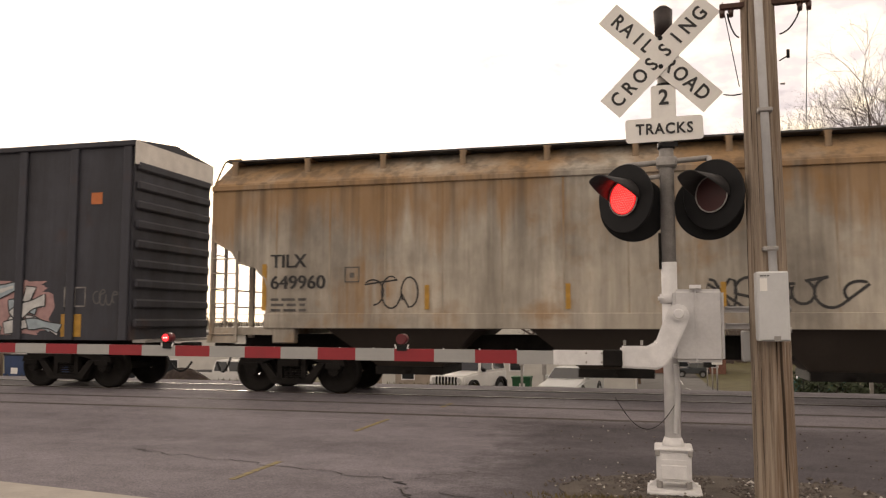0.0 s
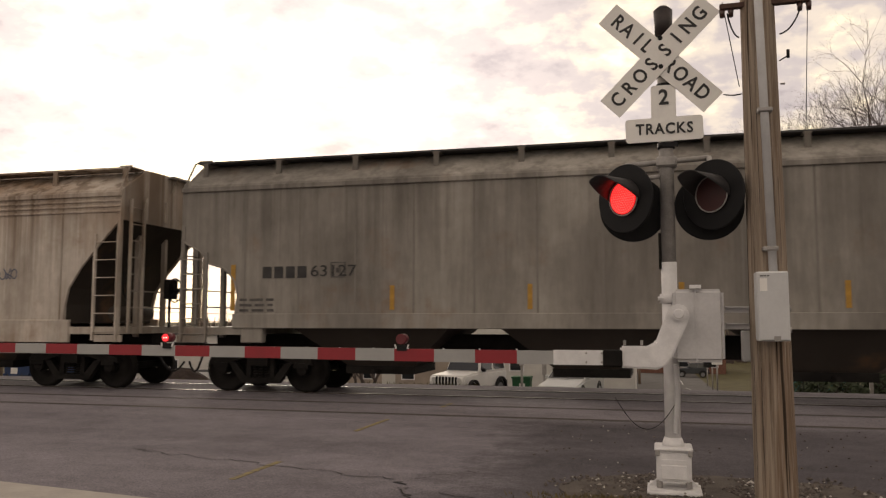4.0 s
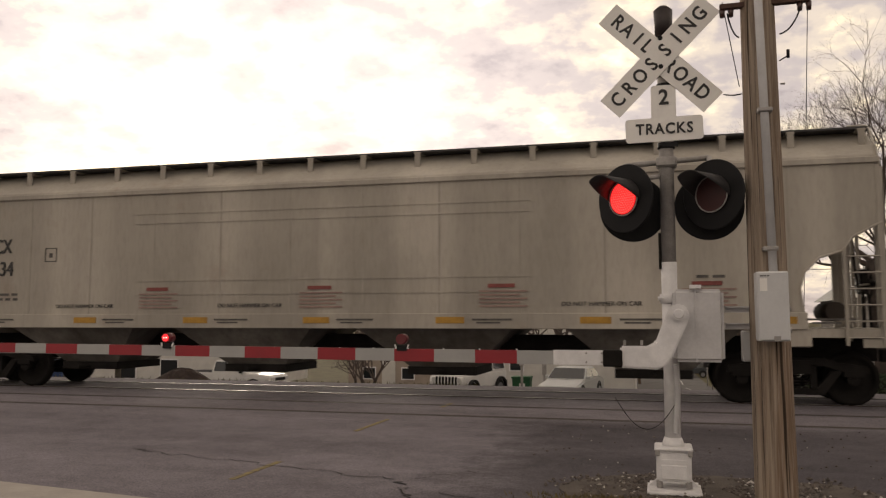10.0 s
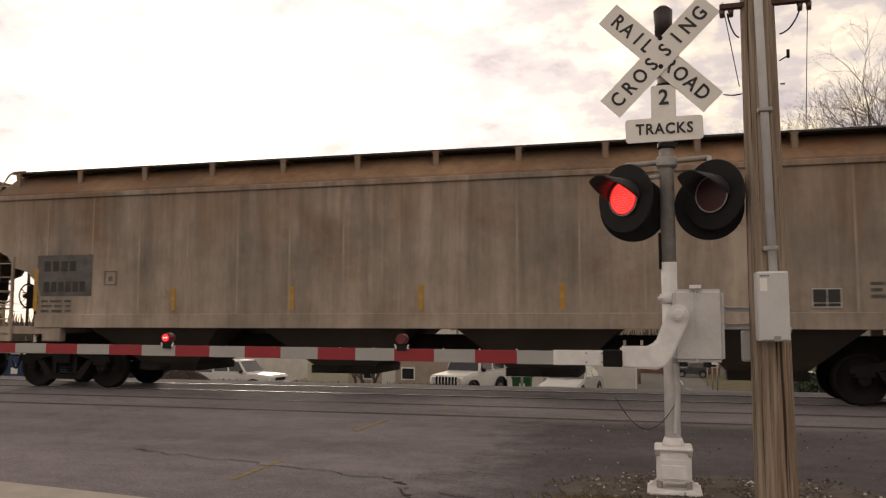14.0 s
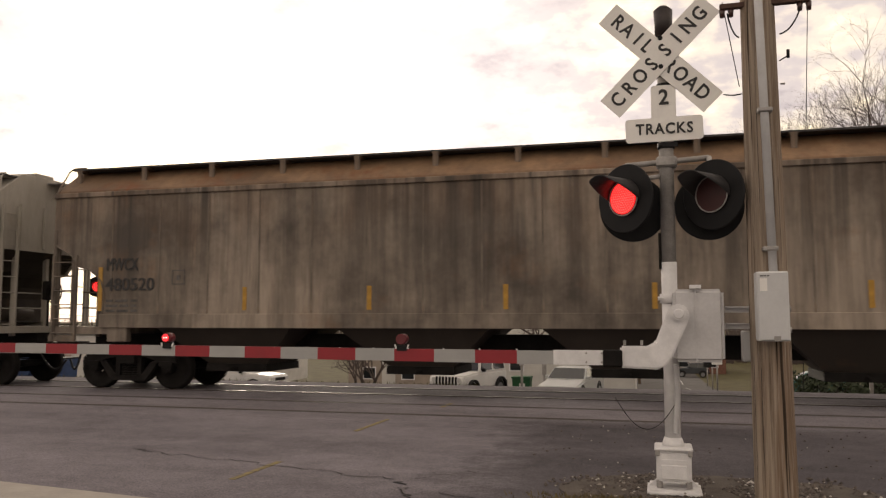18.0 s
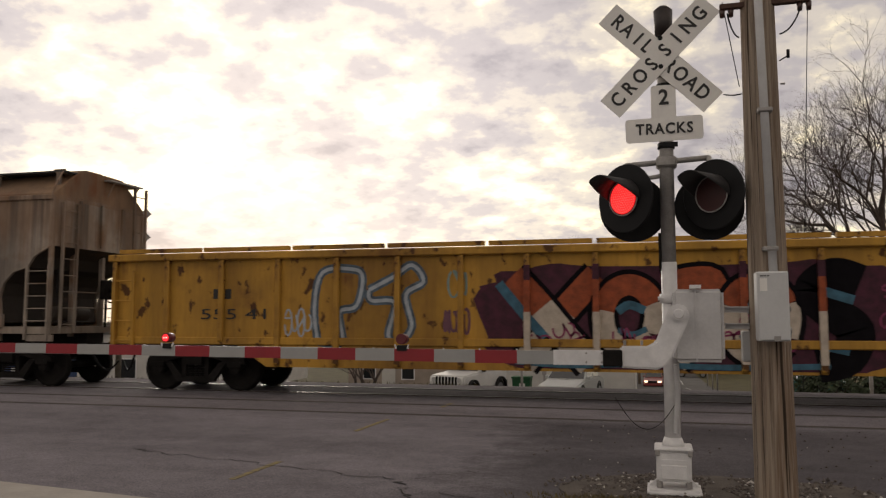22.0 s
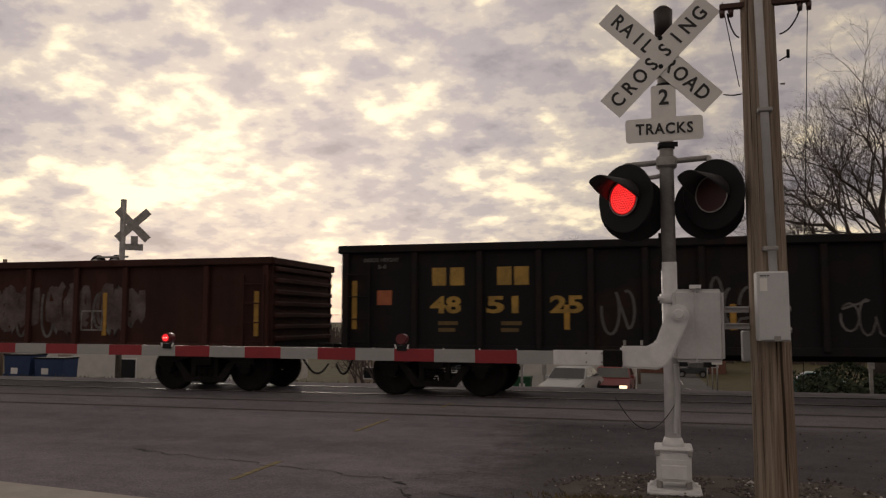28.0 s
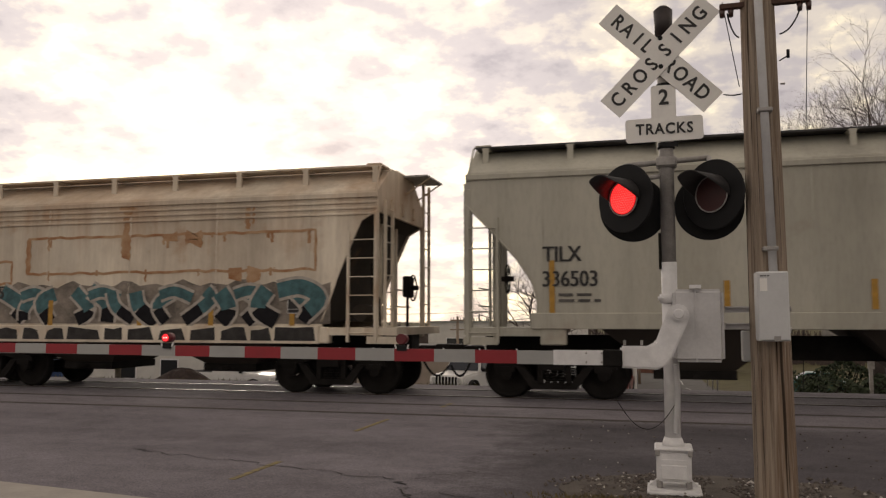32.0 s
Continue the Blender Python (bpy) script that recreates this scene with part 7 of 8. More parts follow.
POLE_WOOD = pole_wood()
BARK = mat("bare_bark", (0.075, 0.058, 0.050), 0.95, 0, 0.25, 5, 0.4)
TWIG = mat("bare_twigs", (0.115, 0.088, 0.077), 0.95, 0, 0.2, 5, 0)
PVC = mat("grey_conduit", (0.60, 0.60, 0.60), 0.55, 0, 0.08, 6, 0.05)
BOX_GREY = mat("grey_enclosure_paint", (0.57, 0.575, 0.575), 0.5, 0, 0.06, 4, 0.05)
CAR_GLASS = mat("car_glass", (0.02, 0.022, 0.025), 0.08, 0, 0.05, 4, 0)
TYRE = mat("tyre_rubber", (0.015, 0.015, 0.015), 0.85, 0, 0.1, 8, 0.1)
RIM = mat("wheel_rim", (0.35, 0.35, 0.36), 0.35, 0.8, 0.1, 8, 0)
LEAF_GREEN = mat("evergreen_leaves", (0.045, 0.065, 0.025), 0.8, 0, 0.3, 4, 0)


def grow(verts, faces, p, d, length, r, depth, rnd, limit, spread, up, sides):
    """One limb as a bent tapering tube, then its children."""
    segs = 3
    pts = [p.copy()]
    q, dd = p.copy(), d.copy()
    for i in range(segs):
        dd = (dd + Vector((rnd.uniform(-1, 1), rnd.uniform(-1, 1), rnd.uniform(-1, 1))) * 0.2 + Vector((0, 0, up * 0.06))).normalized()
        q = q + dd * (length / segs)
        pts.append(q.copy())
    n = sides if depth > 1 else 3
    base = len(verts)
    for i, c in enumerate(pts):
        rr = r * (1 - 0.42 * i / segs)
        u = dd.orthogonal().normalized()
        w = dd.cross(u)
        for k in range(n):
            a = 2 * math.pi * k / n
            verts.append(tuple(c + (u * math.cos(a) + w * math.sin(a)) * rr))
    for i in range(segs):
        for k in range(n):
            a, b2 = base + i * n + k, base + i * n + (k + 1) % n
            faces.append((a, b2, b2 + n, a + n))
    if depth <= 0 or r < limit:
        return
    kids = 3 if depth > 2 else rnd.choice((2, 3, 3))
    for k in range(kids):
        ang = rnd.uniform(0.35, 0.85) * spread
        az = 2 * math.pi * (k + rnd.uniform(-0.25, 0.25)) / kids
        u = dd.orthogonal().normalized()
        w = dd.cross(u)
        nd = (dd * math.cos(ang) + (u * math.cos(az) + w * math.sin(az)) * math.sin(ang)).normalized()
        at = pts[-1] if k == 0 else pts[rnd.choice((2, 3))]
        grow(verts, faces, at, nd, length * rnd.uniform(0.66, 0.86), r * rnd.uniform(0.5, 0.62), depth - 1, rnd, limit, spread, up, sides)


def bare_tree(x, y, z, height, trunk_r, seed, label, depth=6, spread=1.0, lean=(0, 0), stems=1, fork=0.35, limb=0.5, limbs=None, group="bare winter trees"):
    rnd = random.Random(seed)
    t = thing("bare_tree", label, "tree", group, pose(x, y, z))
    for s in range(stems):
        az = 2 * math.pi * s / max(1, stems) + rnd.uniform(-0.3, 0.3)
        off = Vector((math.cos(az), math.sin(az), 0)) * (0.35 if stems > 1 else 0)
        d0 = Vector((lean[0] + off.x, lean[1] + off.y, 1)).normalized()
        v, f = [], []
        hgt = height * fork
        top = off * 0.3 + d0 * hgt
        bm = bmesh.new()
        tube(bm, off * 0.3, off * 0.3 + d0 * hgt * 0.5, trunk_r, trunk_r * 0.82, 10)
        tube(bm, off * 0.3 + d0 * hgt * 0.48, top, trunk_r * 0.83, trunk_r * 0.68, 10)
        part("trunk", bm, BARK, t)
        for lx, lz, size in limbs or ():
            nd = Vector((lx, rnd.uniform(-0.35, 0.35), lz)).normalized()
            v, f = [], []
            grow(v, f, top - d0 * rnd.uniform(0.0, 0.25) * hgt, nd, size, trunk_r * limb * (0.62 + 0.22 * size), depth, rnd, 0.0022, spread, 0.35, 5)
            me = bpy.data.meshes.new("limb")
            me.from_pydata(v, [], f)
            me.materials.append(TWIG)
            ob = new("limb", me)
            ob.parent = t
        for k in range(0 if limbs else 4):
            a = 2 * math.pi * (k + rnd.uniform(-0.2, 0.2)) / 4
            tilt = rnd.uniform(0.35, 0.75) * spread if k else 0.12
            nd = (d0 * math.cos(tilt) + Vector((math.cos(a), math.sin(a), 0)) * math.sin(tilt)).normalized()
            v, f = [], []
            grow(v, f, top - d0 * (0.08 * k * hgt), nd, height * 0.24, trunk_r * limb, depth, rnd, 0.0025, spread, 1.0, 5)
            me = bpy.data.meshes.new("limb")
            me.from_pydata(v, [], f)
            me.materials.append(TWIG)
            ob = new("limb", me)
            ob.parent = t
    return t


def vehicle(name, kind, colour, m, label, group="parked vehicles"):
    """A road vehicle; local x runs from tail (-) to nose (+), origin on the ground under its middle."""
    paint = mat("car_paint_" + colour[0], colour[1], 0.3, 0.0, 0.05, 3, 0)
    v = thing(name, label, "car" if kind == "sedan" else "truck" if kind == "pickup" else "car", group, m)
    spec = {
        "sedan": dict(L=4.8, W=1.8, low=[(-2.4, 0.35), (2.35, 0.3), (2.42, 0.55), (2.3, 0.72), (0.95, 0.92), (-1.55, 0.95), (-2.38, 0.88), (-2.44, 0.6)], cab=[(-1.75, 0.93), (0.95, 0.92), (0.15, 1.42), (-1.1, 1.42)], wheel=0.33, axle=1.42),
        "pickup": dict(L=5.8, W=1.95, low=[(-2.9, 0.5), (2.85, 0.45), (2.9, 0.8), (2.82, 1.08), (1.2, 1.18), (-2.9, 1.18)], cab=[(-0.95, 1.18), (1.35, 1.16), (0.75, 1.86), (-0.8, 1.86)], wheel=0.4, axle=1.8),
        "jeep": dict(L=4.2, W=1.75, low=[(-1.95, 0.5), (1.95, 0.5), (1.98, 0.85), (1.9, 1.1), (0.6, 1.2), (-1.95, 1.2)], cab=[(-1.9, 1.18), (0.65, 1.18), (0.35, 1.82), (-1.86, 1.84)], wheel=0.41, axle=1.25),
    }[kind]
    W = spec["W"]
    bm = bmesh.new()
    prism(bm, spec["low"], -W / 2, W / 2)
    body = part("body", bm, paint, v, bevel=0.07, segments=2)
    bm = bmesh.new()
    c = spec["cab"]
    n = len(c)
    a = [bm.verts.new((x, -W / 2 * (0.96 if z < 1.25 else 0.82), z)) for x, z in c]
    b2 = [bm.verts.new((x, W / 2 * (0.96 if z < 1.25 else 0.82), z)) for x, z in c]
    bm.faces.new(a)
    bm.faces.new(b2[::-1])
    for i in range(n):
        j = (i + 1) % n
        bm.faces.new((a[j], a[i], b2[i], b2[j]))
    part("cabin", bm, paint, v, bevel=0.04, segments=2)

    def quad(nm, pts, material, grow_by=0.012):
        bm = bmesh.new()
        cen = sum((Vector(p) for p in pts), Vector()) / len(pts)
        nr = (Vector(pts[1]) - Vector(pts[0])).cross(Vector(pts[2]) - Vector(pts[0])).normalized()
        if nr.dot(cen - Vector((-0.3, 0, 1.0))) < 0:
            nr = -nr
        f0 = [bm.verts.new(Vector(p) + nr * grow_by) for p in pts]
        f1 = [bm.verts.new(Vector(p) - nr * 0.02) for p in pts]
        bm.faces.new(f0)
        bm.faces.new(f1[::-1])
        for i in range(len(pts)):
            j = (i + 1) % len(pts)
            bm.faces.new((f0[j], f0[i], f1[i], f1[j]))
        part(nm, bm, material, v)

    (x0, z0), (x1, z1), (x2, z2), (x3, z3) = c
    wl, wh = W / 2 * 0.9, W / 2 * 0.76

    def lerp(p, q, t):
        return tuple(p[i] + (q[i] - p[i]) * t for i in range(3))
    quad("windscreen", [lerp((x1, -wl, z1), (x2, -wh, z2), 0.1), lerp((x1, wl, z1), (x2, wh, z2), 0.1), lerp((x1, wl, z1), (x2, wh, z2), 0.92), lerp((x1, -wl, z1), (x2, -wh, z2), 0.92)], CAR_GLASS)
    quad("rear_window", [lerp((x0, -wl, z0), (x3, -wh, z3), 0.15), lerp((x0, wl, z0), (x3, wh, z3), 0.15), lerp((x0, wl, z0), (x3, wh, z3), 0.9), lerp((x0, -wl, z0), (x3, -wh, z3), 0.9)], CAR_GLASS)
    for s in (-1, 1):
        yb, yt = s * W / 2 * 0.96, s * W / 2 * 0.82
        for t0, t1 in ((0.06, 0.47), (0.53, 0.93)):
            bl, br = x0 + (x1 - x0) * t0, x0 + (x1 - x0) * t1
            tl, tr = x3 + (x2 - x3) * t0, x3 + (x2 - x3) * t1
            quad("side_window", [lerp((bl, yb, z0), (tl, yt, z3), 0.12), lerp((br, yb, z0), (tr, yt, z3), 0.12), lerp((br, yb, z0), (tr, yt, z3), 0.88), lerp((bl, yb, z0), (tl, yt, z3), 0.88)], CAR_GLASS)
        bm = bmesh.new()
        box(bm, x1 - 0.45, x1 - 0.28, s * (W / 2 + 0.02) - 0.08, s * (W / 2 + 0.02) + 0.08, z1 + 0.02, z1 + 0.17)
        part("mirror", bm, BLACK if kind != "sedan" else paint, v, bevel=0.03)
        for sx in (-1, 1):
            r = spec["wheel"]
            bm = bmesh.new()
            tube(bm, (sx * spec["axle"], s * (W / 2 - 0.2), r), (sx * spec["axle"], s * (W / 2 + 0.02), r), r, n=20)
            wheel = part("wheel", bm, TYRE, v, bevel=0.03)
            bm = bmesh.new()
            tube(bm, (sx * spec["axle"], s * (W / 2 - 0.05), r), (sx * spec["axle"], s * (W / 2 + 0.03), r), r * 0.6, n=16)
            part("rim", bm, RIM, wheel)
            # arch
            bm = bmesh.new()
            k = 10
            pts = [(sx * spec["axle"] + (r + 0.1) * math.cos(math.pi * i / k), r + (r + 0.1) * math.sin(math.pi * i / k)) for i in range(k + 1)]
            pts += [(sx * spec["axle"] + (r + 0.01) * math.cos(math.pi * i / k), r + (r + 0.01) * math.sin(math.pi * i / k)) for i in range(k, -1, -1)]
            prism(bm, pts, s * W / 2 - 0.02, s * (W / 2 + (0.12 if kind == "jeep" else 0.012)))
            part("wheel_arch", bm, BLACK, v)
    xf = spec["L"] / 2
    fx = {"sedan": 2.42, "pickup": 2.9, "jeep": 1.98}[kind]
    zf = {"sedan": 0.64, "pickup": 0.88, "jeep": 0.92}[kind]
    for s in (-1, 1):
        bm = bmesh.new()
        if kind == "jeep":
            tube(bm, (fx - 0.02, s * 0.62, zf), (fx + 0.02, s * 0.62, zf), 0.1, n=16)
        else:
            box(bm, fx - 0.1, fx + 0.015, s * (W / 2 - 0.27) - 0.17, s * (W / 2 - 0.27) + 0.17, zf - 0.07, zf + 0.08)
        part("headlight", bm, HEADLIGHT_ON if colour[0] == "red" else HEADLIGHT, v)
        bm = bmesh.new()
        box(bm, -fx - 0.02, -fx + 0.08, s * (W / 2 - 0.2) - 0.1, s * (W / 2 - 0.2) + 0.1, zf, zf + 0.2)
        part("tail_light", bm, LENS_OFF_ARM, v)
    if kind == "jeep":
        for k in range(7):
            bm = bmesh.new()
            y = -0.48 + 0.16 * k
            box(bm, fx - 0.02, fx + 0.012, y - 0.045, y + 0.045, 0.72, 1.05)
            part("grille_slot", bm, BLACK, v)
    else:
        bm = bmesh.new()
        box(bm, fx - 0.05, fx + 0.012, -W * 0.26, W * 0.26, zf - 0.1, zf + 0.07)
        part("grille", bm, BLACK, v)
    for e in (-1, 1):
        bm = bmesh.new()
        xb = e * (fx + 0.02)
        box(bm, xb - 0.1, xb + 0.1, -W / 2 + 0.05, W / 2 - 0.05, zf - 0.38, zf - 0.2)
        part("bumper", bm, BLACK if kind == "jeep" else paint, v, bevel=0.03)
    if kind == "pickup":
        bm = bmesh.new()
        box(bm, -2.85, -1.0, -W / 2 + 0.08, W / 2 - 0.08, 1.185, 1.2)
        part("bed_liner", bm, BLACK, v)
    return v


HEADLIGHT = mat("headlight_glass", (0.55, 0.55, 0.54), 0.15, 0, 0.05, 9, 0)
HEADLIGHT_ON = mat("lit_headlight", (1.0, 0.75, 0.45), 0.3, 0, 0.0, 6, 0, emit=2.0)


def wire(name, p0, p1, sag, r=0.008, label="thin dark overhead wire", n=14):
    bm = bmesh.new()
    pts = []
    for i in range(n + 1):
        a = i / n
        q = Vector(p0).lerp(Vector(p1), a)
        q.z -= sag * 4 * a * (1 - a)
        pts.append(q)
    cable(bm, pts, r, 5)
    tagged(new(name, mesh_of(name, bm, BLACK)), label, "wire", "overhead wires")


def far_pole(x, y, h, arms=2, half=1.1):
    z = ground_z(x, y)
    t = thing("utility_pole", "distant wooden utility pole with crossarms", "utility pole", "distant utility poles", pose(x, y, z))
    bm = bmesh.new()
    tube(bm, (0, 0, -0.2), (0, 0, h), 0.15, 0.1, 8)
    part("pole", bm, POLE_WOOD, t)
    for k in range(arms):
        bm = bmesh.new()
        box(bm, -half, half, -0.16, -0.06, h - 0.4 - 0.8 * k, h - 0.28 - 0.8 * k)
        part("crossarm", bm, POLE_WOOD, t)
        for i in (-0.9 * half, -0.5 * half, 0.5 * half, 0.9 * half):
            bm = bmesh.new()
            tube(bm, (i, -0.11, h - 0.28 - 0.8 * k), (i, -0.11, h - 0.1 - 0.8 * k), 0.045, n=6)
            part("insulator", bm, BOX_GREY, t)
    return t


def bush(x, y, w, h, d, seed, label, n=900):
    rnd = random.Random(seed)
    t = thing("bush", label, "bush", "evergreen bushes", pose(x, y, ground_z(x, y)))
    v, f = [], []
    for i in range(n):
        a, b2, r = rnd.uniform(0, 6.283), rnd.uniform(0.0, 1.0), rnd.uniform(0.75, 1.05)
        zz = b2
        k = math.sqrt(max(0.05, 1 - (2 * zz - 0.9) ** 2)) if zz > 0.45 else 1.0
        c = Vector((math.cos(a) * w / 2 * r * k, math.sin(a) * d / 2 * r * k, zz * h))
        s = rnd.uniform(0.05, 0.11)
        u = Vector((rnd.uniform(-1, 1), rnd.uniform(-1, 1), rnd.uniform(-1, 1))).normalized()
        e = u.orthogonal().normalized()
        b0 = len(v)
        v += [tuple(c + u * s), tuple(c + e * s * 0.6), tuple(c - u * s), tuple(c - e * s * 0.6)]
        f.append((b0, b0 + 1, b0 + 2, b0 + 3))
    me = bpy.data.meshes.new("foliage")
    me.from_pydata(v, [], f)
    me.materials.append(LEAF_GREEN)
    ob = new("foliage", me)
    ob.parent = t
    for k in range(5):
        bm = bmesh.new()
        tube(bm, (rnd.uniform(-0.1, 0.1), 0, -0.05), (rnd.uniform(-w / 3, w / 3), rnd.uniform(-d / 3, d / 3), h * 0.8), 0.03, 0.012, 6)
        part("stem", bm, BARK, t)


def building(name, x0, x1, y0, y1, h, wall, roof_m, label, windows=(), doors=(), gable=0.0, z=None):
    z = ground_z((x0 + x1) / 2, y0) - 0.1 if z is None else z
    t = thing(name, label, "building", "", pose(x0, y0, z))
    W, D = x1 - x0, y1 - y0
    bm = bmesh.new()
    box(bm, 0, W, 0, D, 0, h)
    part("wall", bm, wall, t)
    bm = bmesh.new()
    if gable:
        prism(bm, [(-0.3, h), (W + 0.3, h), (W / 2, h + gable)], -0.3, D + 0.3)
    else:
        box(bm, -0.15, W + 0.15, -0.15, D + 0.15, h, h + 0.18)
    part("roof", bm, roof_m, t)
    for wx, wz, ww, wh in windows:
        bm = bmesh.new()
        box(bm, wx, wx + ww, -0.03, 0.02, wz, wz + wh)
        win = part("window", bm, WHITE, t)
        bm = bmesh.new()
        box(bm, wx + 0.07, wx + ww - 0.07, -0.045, -0.03, wz + 0.07, wz + wh - 0.07)
        part("pane", bm, CAR_GLASS, win)
    for wx, ww, wh, dm in doors:
        bm = bmesh.new()
        box(bm, wx, wx + ww, -0.04, 0.02, 0.1, 0.1 + wh)
        part("door", bm, dm, t)
    return t


def build_surroundings():
    # near utility pole with conduit and enclosure
    px, py = 0.905, 7.25
    t = thing("utility_pole", "weathered wooden utility pole with grey conduit and enclosure", "utility pole", m=pose(px, py, -0.1, 0, -0.3, 0))
    bm = bmesh.new()
    n, hs = 22, [0, 0.6, 1.2, 2.0, 2.8, 3.6, 4.4, 5.4, 7.5]
    rings = []
    rnd = random.Random(11)
    wob = [rnd.uniform(-0.006, 0.006) for _ in range(n)]
    for z in hs:
        r = 0.171 - 0.0072 * z
        rings.append([bm.verts.new(((r + wob[i]) * math.cos(2 * math.pi * i / n), (r + wob[i]) * math.sin(2 * math.pi * i / n), z)) for i in range(n)])
    for a, b2 in zip(rings, rings[1:]):
        for i in range(n):
            f = bm.faces.new((a[i], a[(i + 1) % n], b2[(i + 1) % n], b2[i]))
            f.smooth = True
    bm.faces.new(rings[-1])
    part("pole", bm, POLE_WOOD, t)
    for k in range(9):
        bm = bmesh.new()
        a = radians(-150 + 14 * k + rnd.uniform(-4, 4))
        r = 0.191
        z0 = rnd.uniform(0.1, 2.4)
        prev = None
        for i in range(10):
            z = z0 + i * rnd.uniform(0.08, 0.16)
            aa = a + rnd.uniform(-0.012, 0.012)
            rr = 0.173 - 0.0072 * z + 0.001
            w = 0.012 * math.sin(math.pi * (i + 0.5) / 10)
            cur = (bm.verts.new((rr * math.cos(aa - w), rr * math.sin(aa - w), z)), bm.verts.new((rr * math.cos(aa + w), rr * math.sin(aa + w), z)))
            if prev:
                bm.faces.new((prev[0], prev[1], cur[1], cur[0]))
            prev = cur
        part("split", bm, CRACK, t)
    bm = bmesh.new()
    tube(bm, (0.02, -0.19, 1.95), (-0.035, -0.168, 6.0), 0.034, n=14)
    part("conduit", bm, PVC, t, "grey plastic conduit")
    for z in (3.3, 2.15):
        bm = bmesh.new()
        box(bm, -0.055, 0.065, -0.232, -0.13, z - 0.018, z + 0.018)
        part("conduit_strap", bm, GALV, t, bevel=0.008)
    bm = bmesh.new()
    box(bm, -0.13, 0.105, -0.38, -0.165, 1.405, 1.955)
    enc = part("enclosure", bm, BOX_GREY, t, "grey electrical enclosure", bevel=0.008)
    bm = bmesh.new()
    box(bm, -0.122, 0.097, -0.392, -0.38, 1.415, 1.945)
    part("enclosure_door", bm, BOX_GREY, enc, bevel=0.004)
    bm = bmesh.new()
    box(bm, -0.02, 0.03, -0.4, -0.38, 1.405, 1.445)
    part("latch", bm, GALV, enc)
    for z in (1.49, 1.66):
        bm = bmesh.new()
        tube(bm, (0.105, -0.28, z), (0.128, -0.28, z), 0.022, n=10)
        part("knockout", bm, GALV, enc)
    for dx, w in ((-0.105, 0.025), (-0.078, 0.018), (-0.055, 0.018)):
        bm = bmesh.new()
        box(bm, dx, dx + w, -0.3945, -0.391, 1.915, 1.925)
        part("label_bar", bm, GREY_BAR, enc)
    bm = bmesh.new()
    box(bm, -0.11, -0.055, -0.3945, -0.391, 1.80, 1.90)
    part("sticker", bm, SIGN_WHITE, enc)
    # upper bracket with insulators
    bm = bmesh.new()
    box(bm, -0.31, 0.41, -0.09, -0.03, 4.235, 4.275)
    part("crossarm", bm, mat("rusty_crossarm", (0.10, 0.05, 0.035), 0.8, 0, 0.2, 8, 0.2), t)
    for x in (-0.29, -0.22, 0.33, 0.40):
        bm = bmesh.new()
        tube(bm, (x, -0.06, 4.165), (x, -0.06, 4.235), 0.02, 0.026, 8)
        part("insulator", bm, mat("brown_porcelain", (0.06, 0.025, 0.02), 0.3, 0, 0.1, 8, 0), t)
    for x0, x1, s in ((-0.25, -0.16, 1), (0.33, 0.16, -1)):
        bm = bmesh.new()
        cable(bm, [(x0 + (x1 - x0) * (i / 8) ** 1.3, -0.08, 4.19 - 0.22 * math.sin(i / 8 * 1.5)) for i in range(9)], 0.007, 5)
        part("jumper_cable", bm, BLACK, t)
    bm = bmesh.new()
    tube(bm, (0.15, -0.08, 3.74), (0.22, -0.08, 3.78), 0.006, n=6)
    tube(bm, (0.22, -0.08, 3.76), (0.22, -0.08, 3.83), 0.013, n=8)
    part("pole_hook", bm, BLACK, t)
    bm = bmesh.new()
    tube(bm, (0.155, -0.05, 3.55), (0.19, -0.05, 3.55), 0.008, n=6)
    part("bolt", bm, GALV, t)
    wire("overhead_wire", (px - 0.31, py - 0.06, 4.2), (px - 0.19, py - 0.05, 3.45), 0.0, 0.004)
    wire("overhead_wire", (4.33, 24.0, 12.0), (3.74, 24.0, ground_z(3.74, 24.0)), 0.0, 0.011)
    wire("overhead_wire", (MX + 0.5, MY, 3.46), (px - 0.17, py, 3.40), 0.01, 0.006)
    # bracket between the gate machine and the pole
    br = thing("gate_bracket", "galvanised channel bracket between gate machine and pole", "bracket", m=pose(0, 0, 0))
    for z in (1.42, 1.56):
        bm = bmesh.new()
        box(bm, 0.55, 0.75, 7.3, 7.34, z - 0.025, z + 0.025)
        box(bm, 0.55, 0.75, 7.26, 7.3, z + 0.015, z + 0.025)
        part("channel", bm, ALUMINIUM_SHADED_WHITE, br)
    bm = bmesh.new()
    box(bm, 0.69, 0.80, 7.35, 7.5, 1.12, 1.38)
    part("relay_box", bm, BOX_GREY, br, bevel=0.01)

    # signal on the far side of the tracks, seen from behind
    fz = ground_z(-15.2, 20.7)
    fs = thing("crossing_signal", "far crossing signal seen from behind with grey crossbuck back", "crossing signal", m=pose(-15.22, 20.7, 0))
    bm = bmesh.new()
    tube(bm, (0, 0, fz - 0.1), (0, 0, 5.03), 0.085, n=12)
    part("mast", bm, GALV, fs)
    for ang in (-45, 45):
        bm = bmesh.new()
        box(bm, -0.61, 0.61, -0.006, 0.006, -0.115, 0.115)
        ob = place("crossbuck_blade", mesh_of("crossbuck_blade", bm, GALV), fs)
        ob.matrix_basis = pose(0.25, 0.12 - 0.008 * (ang > 0), 4.28, 0, 0, 40) @ pose(0, 0, 0, 0, ang, 0)
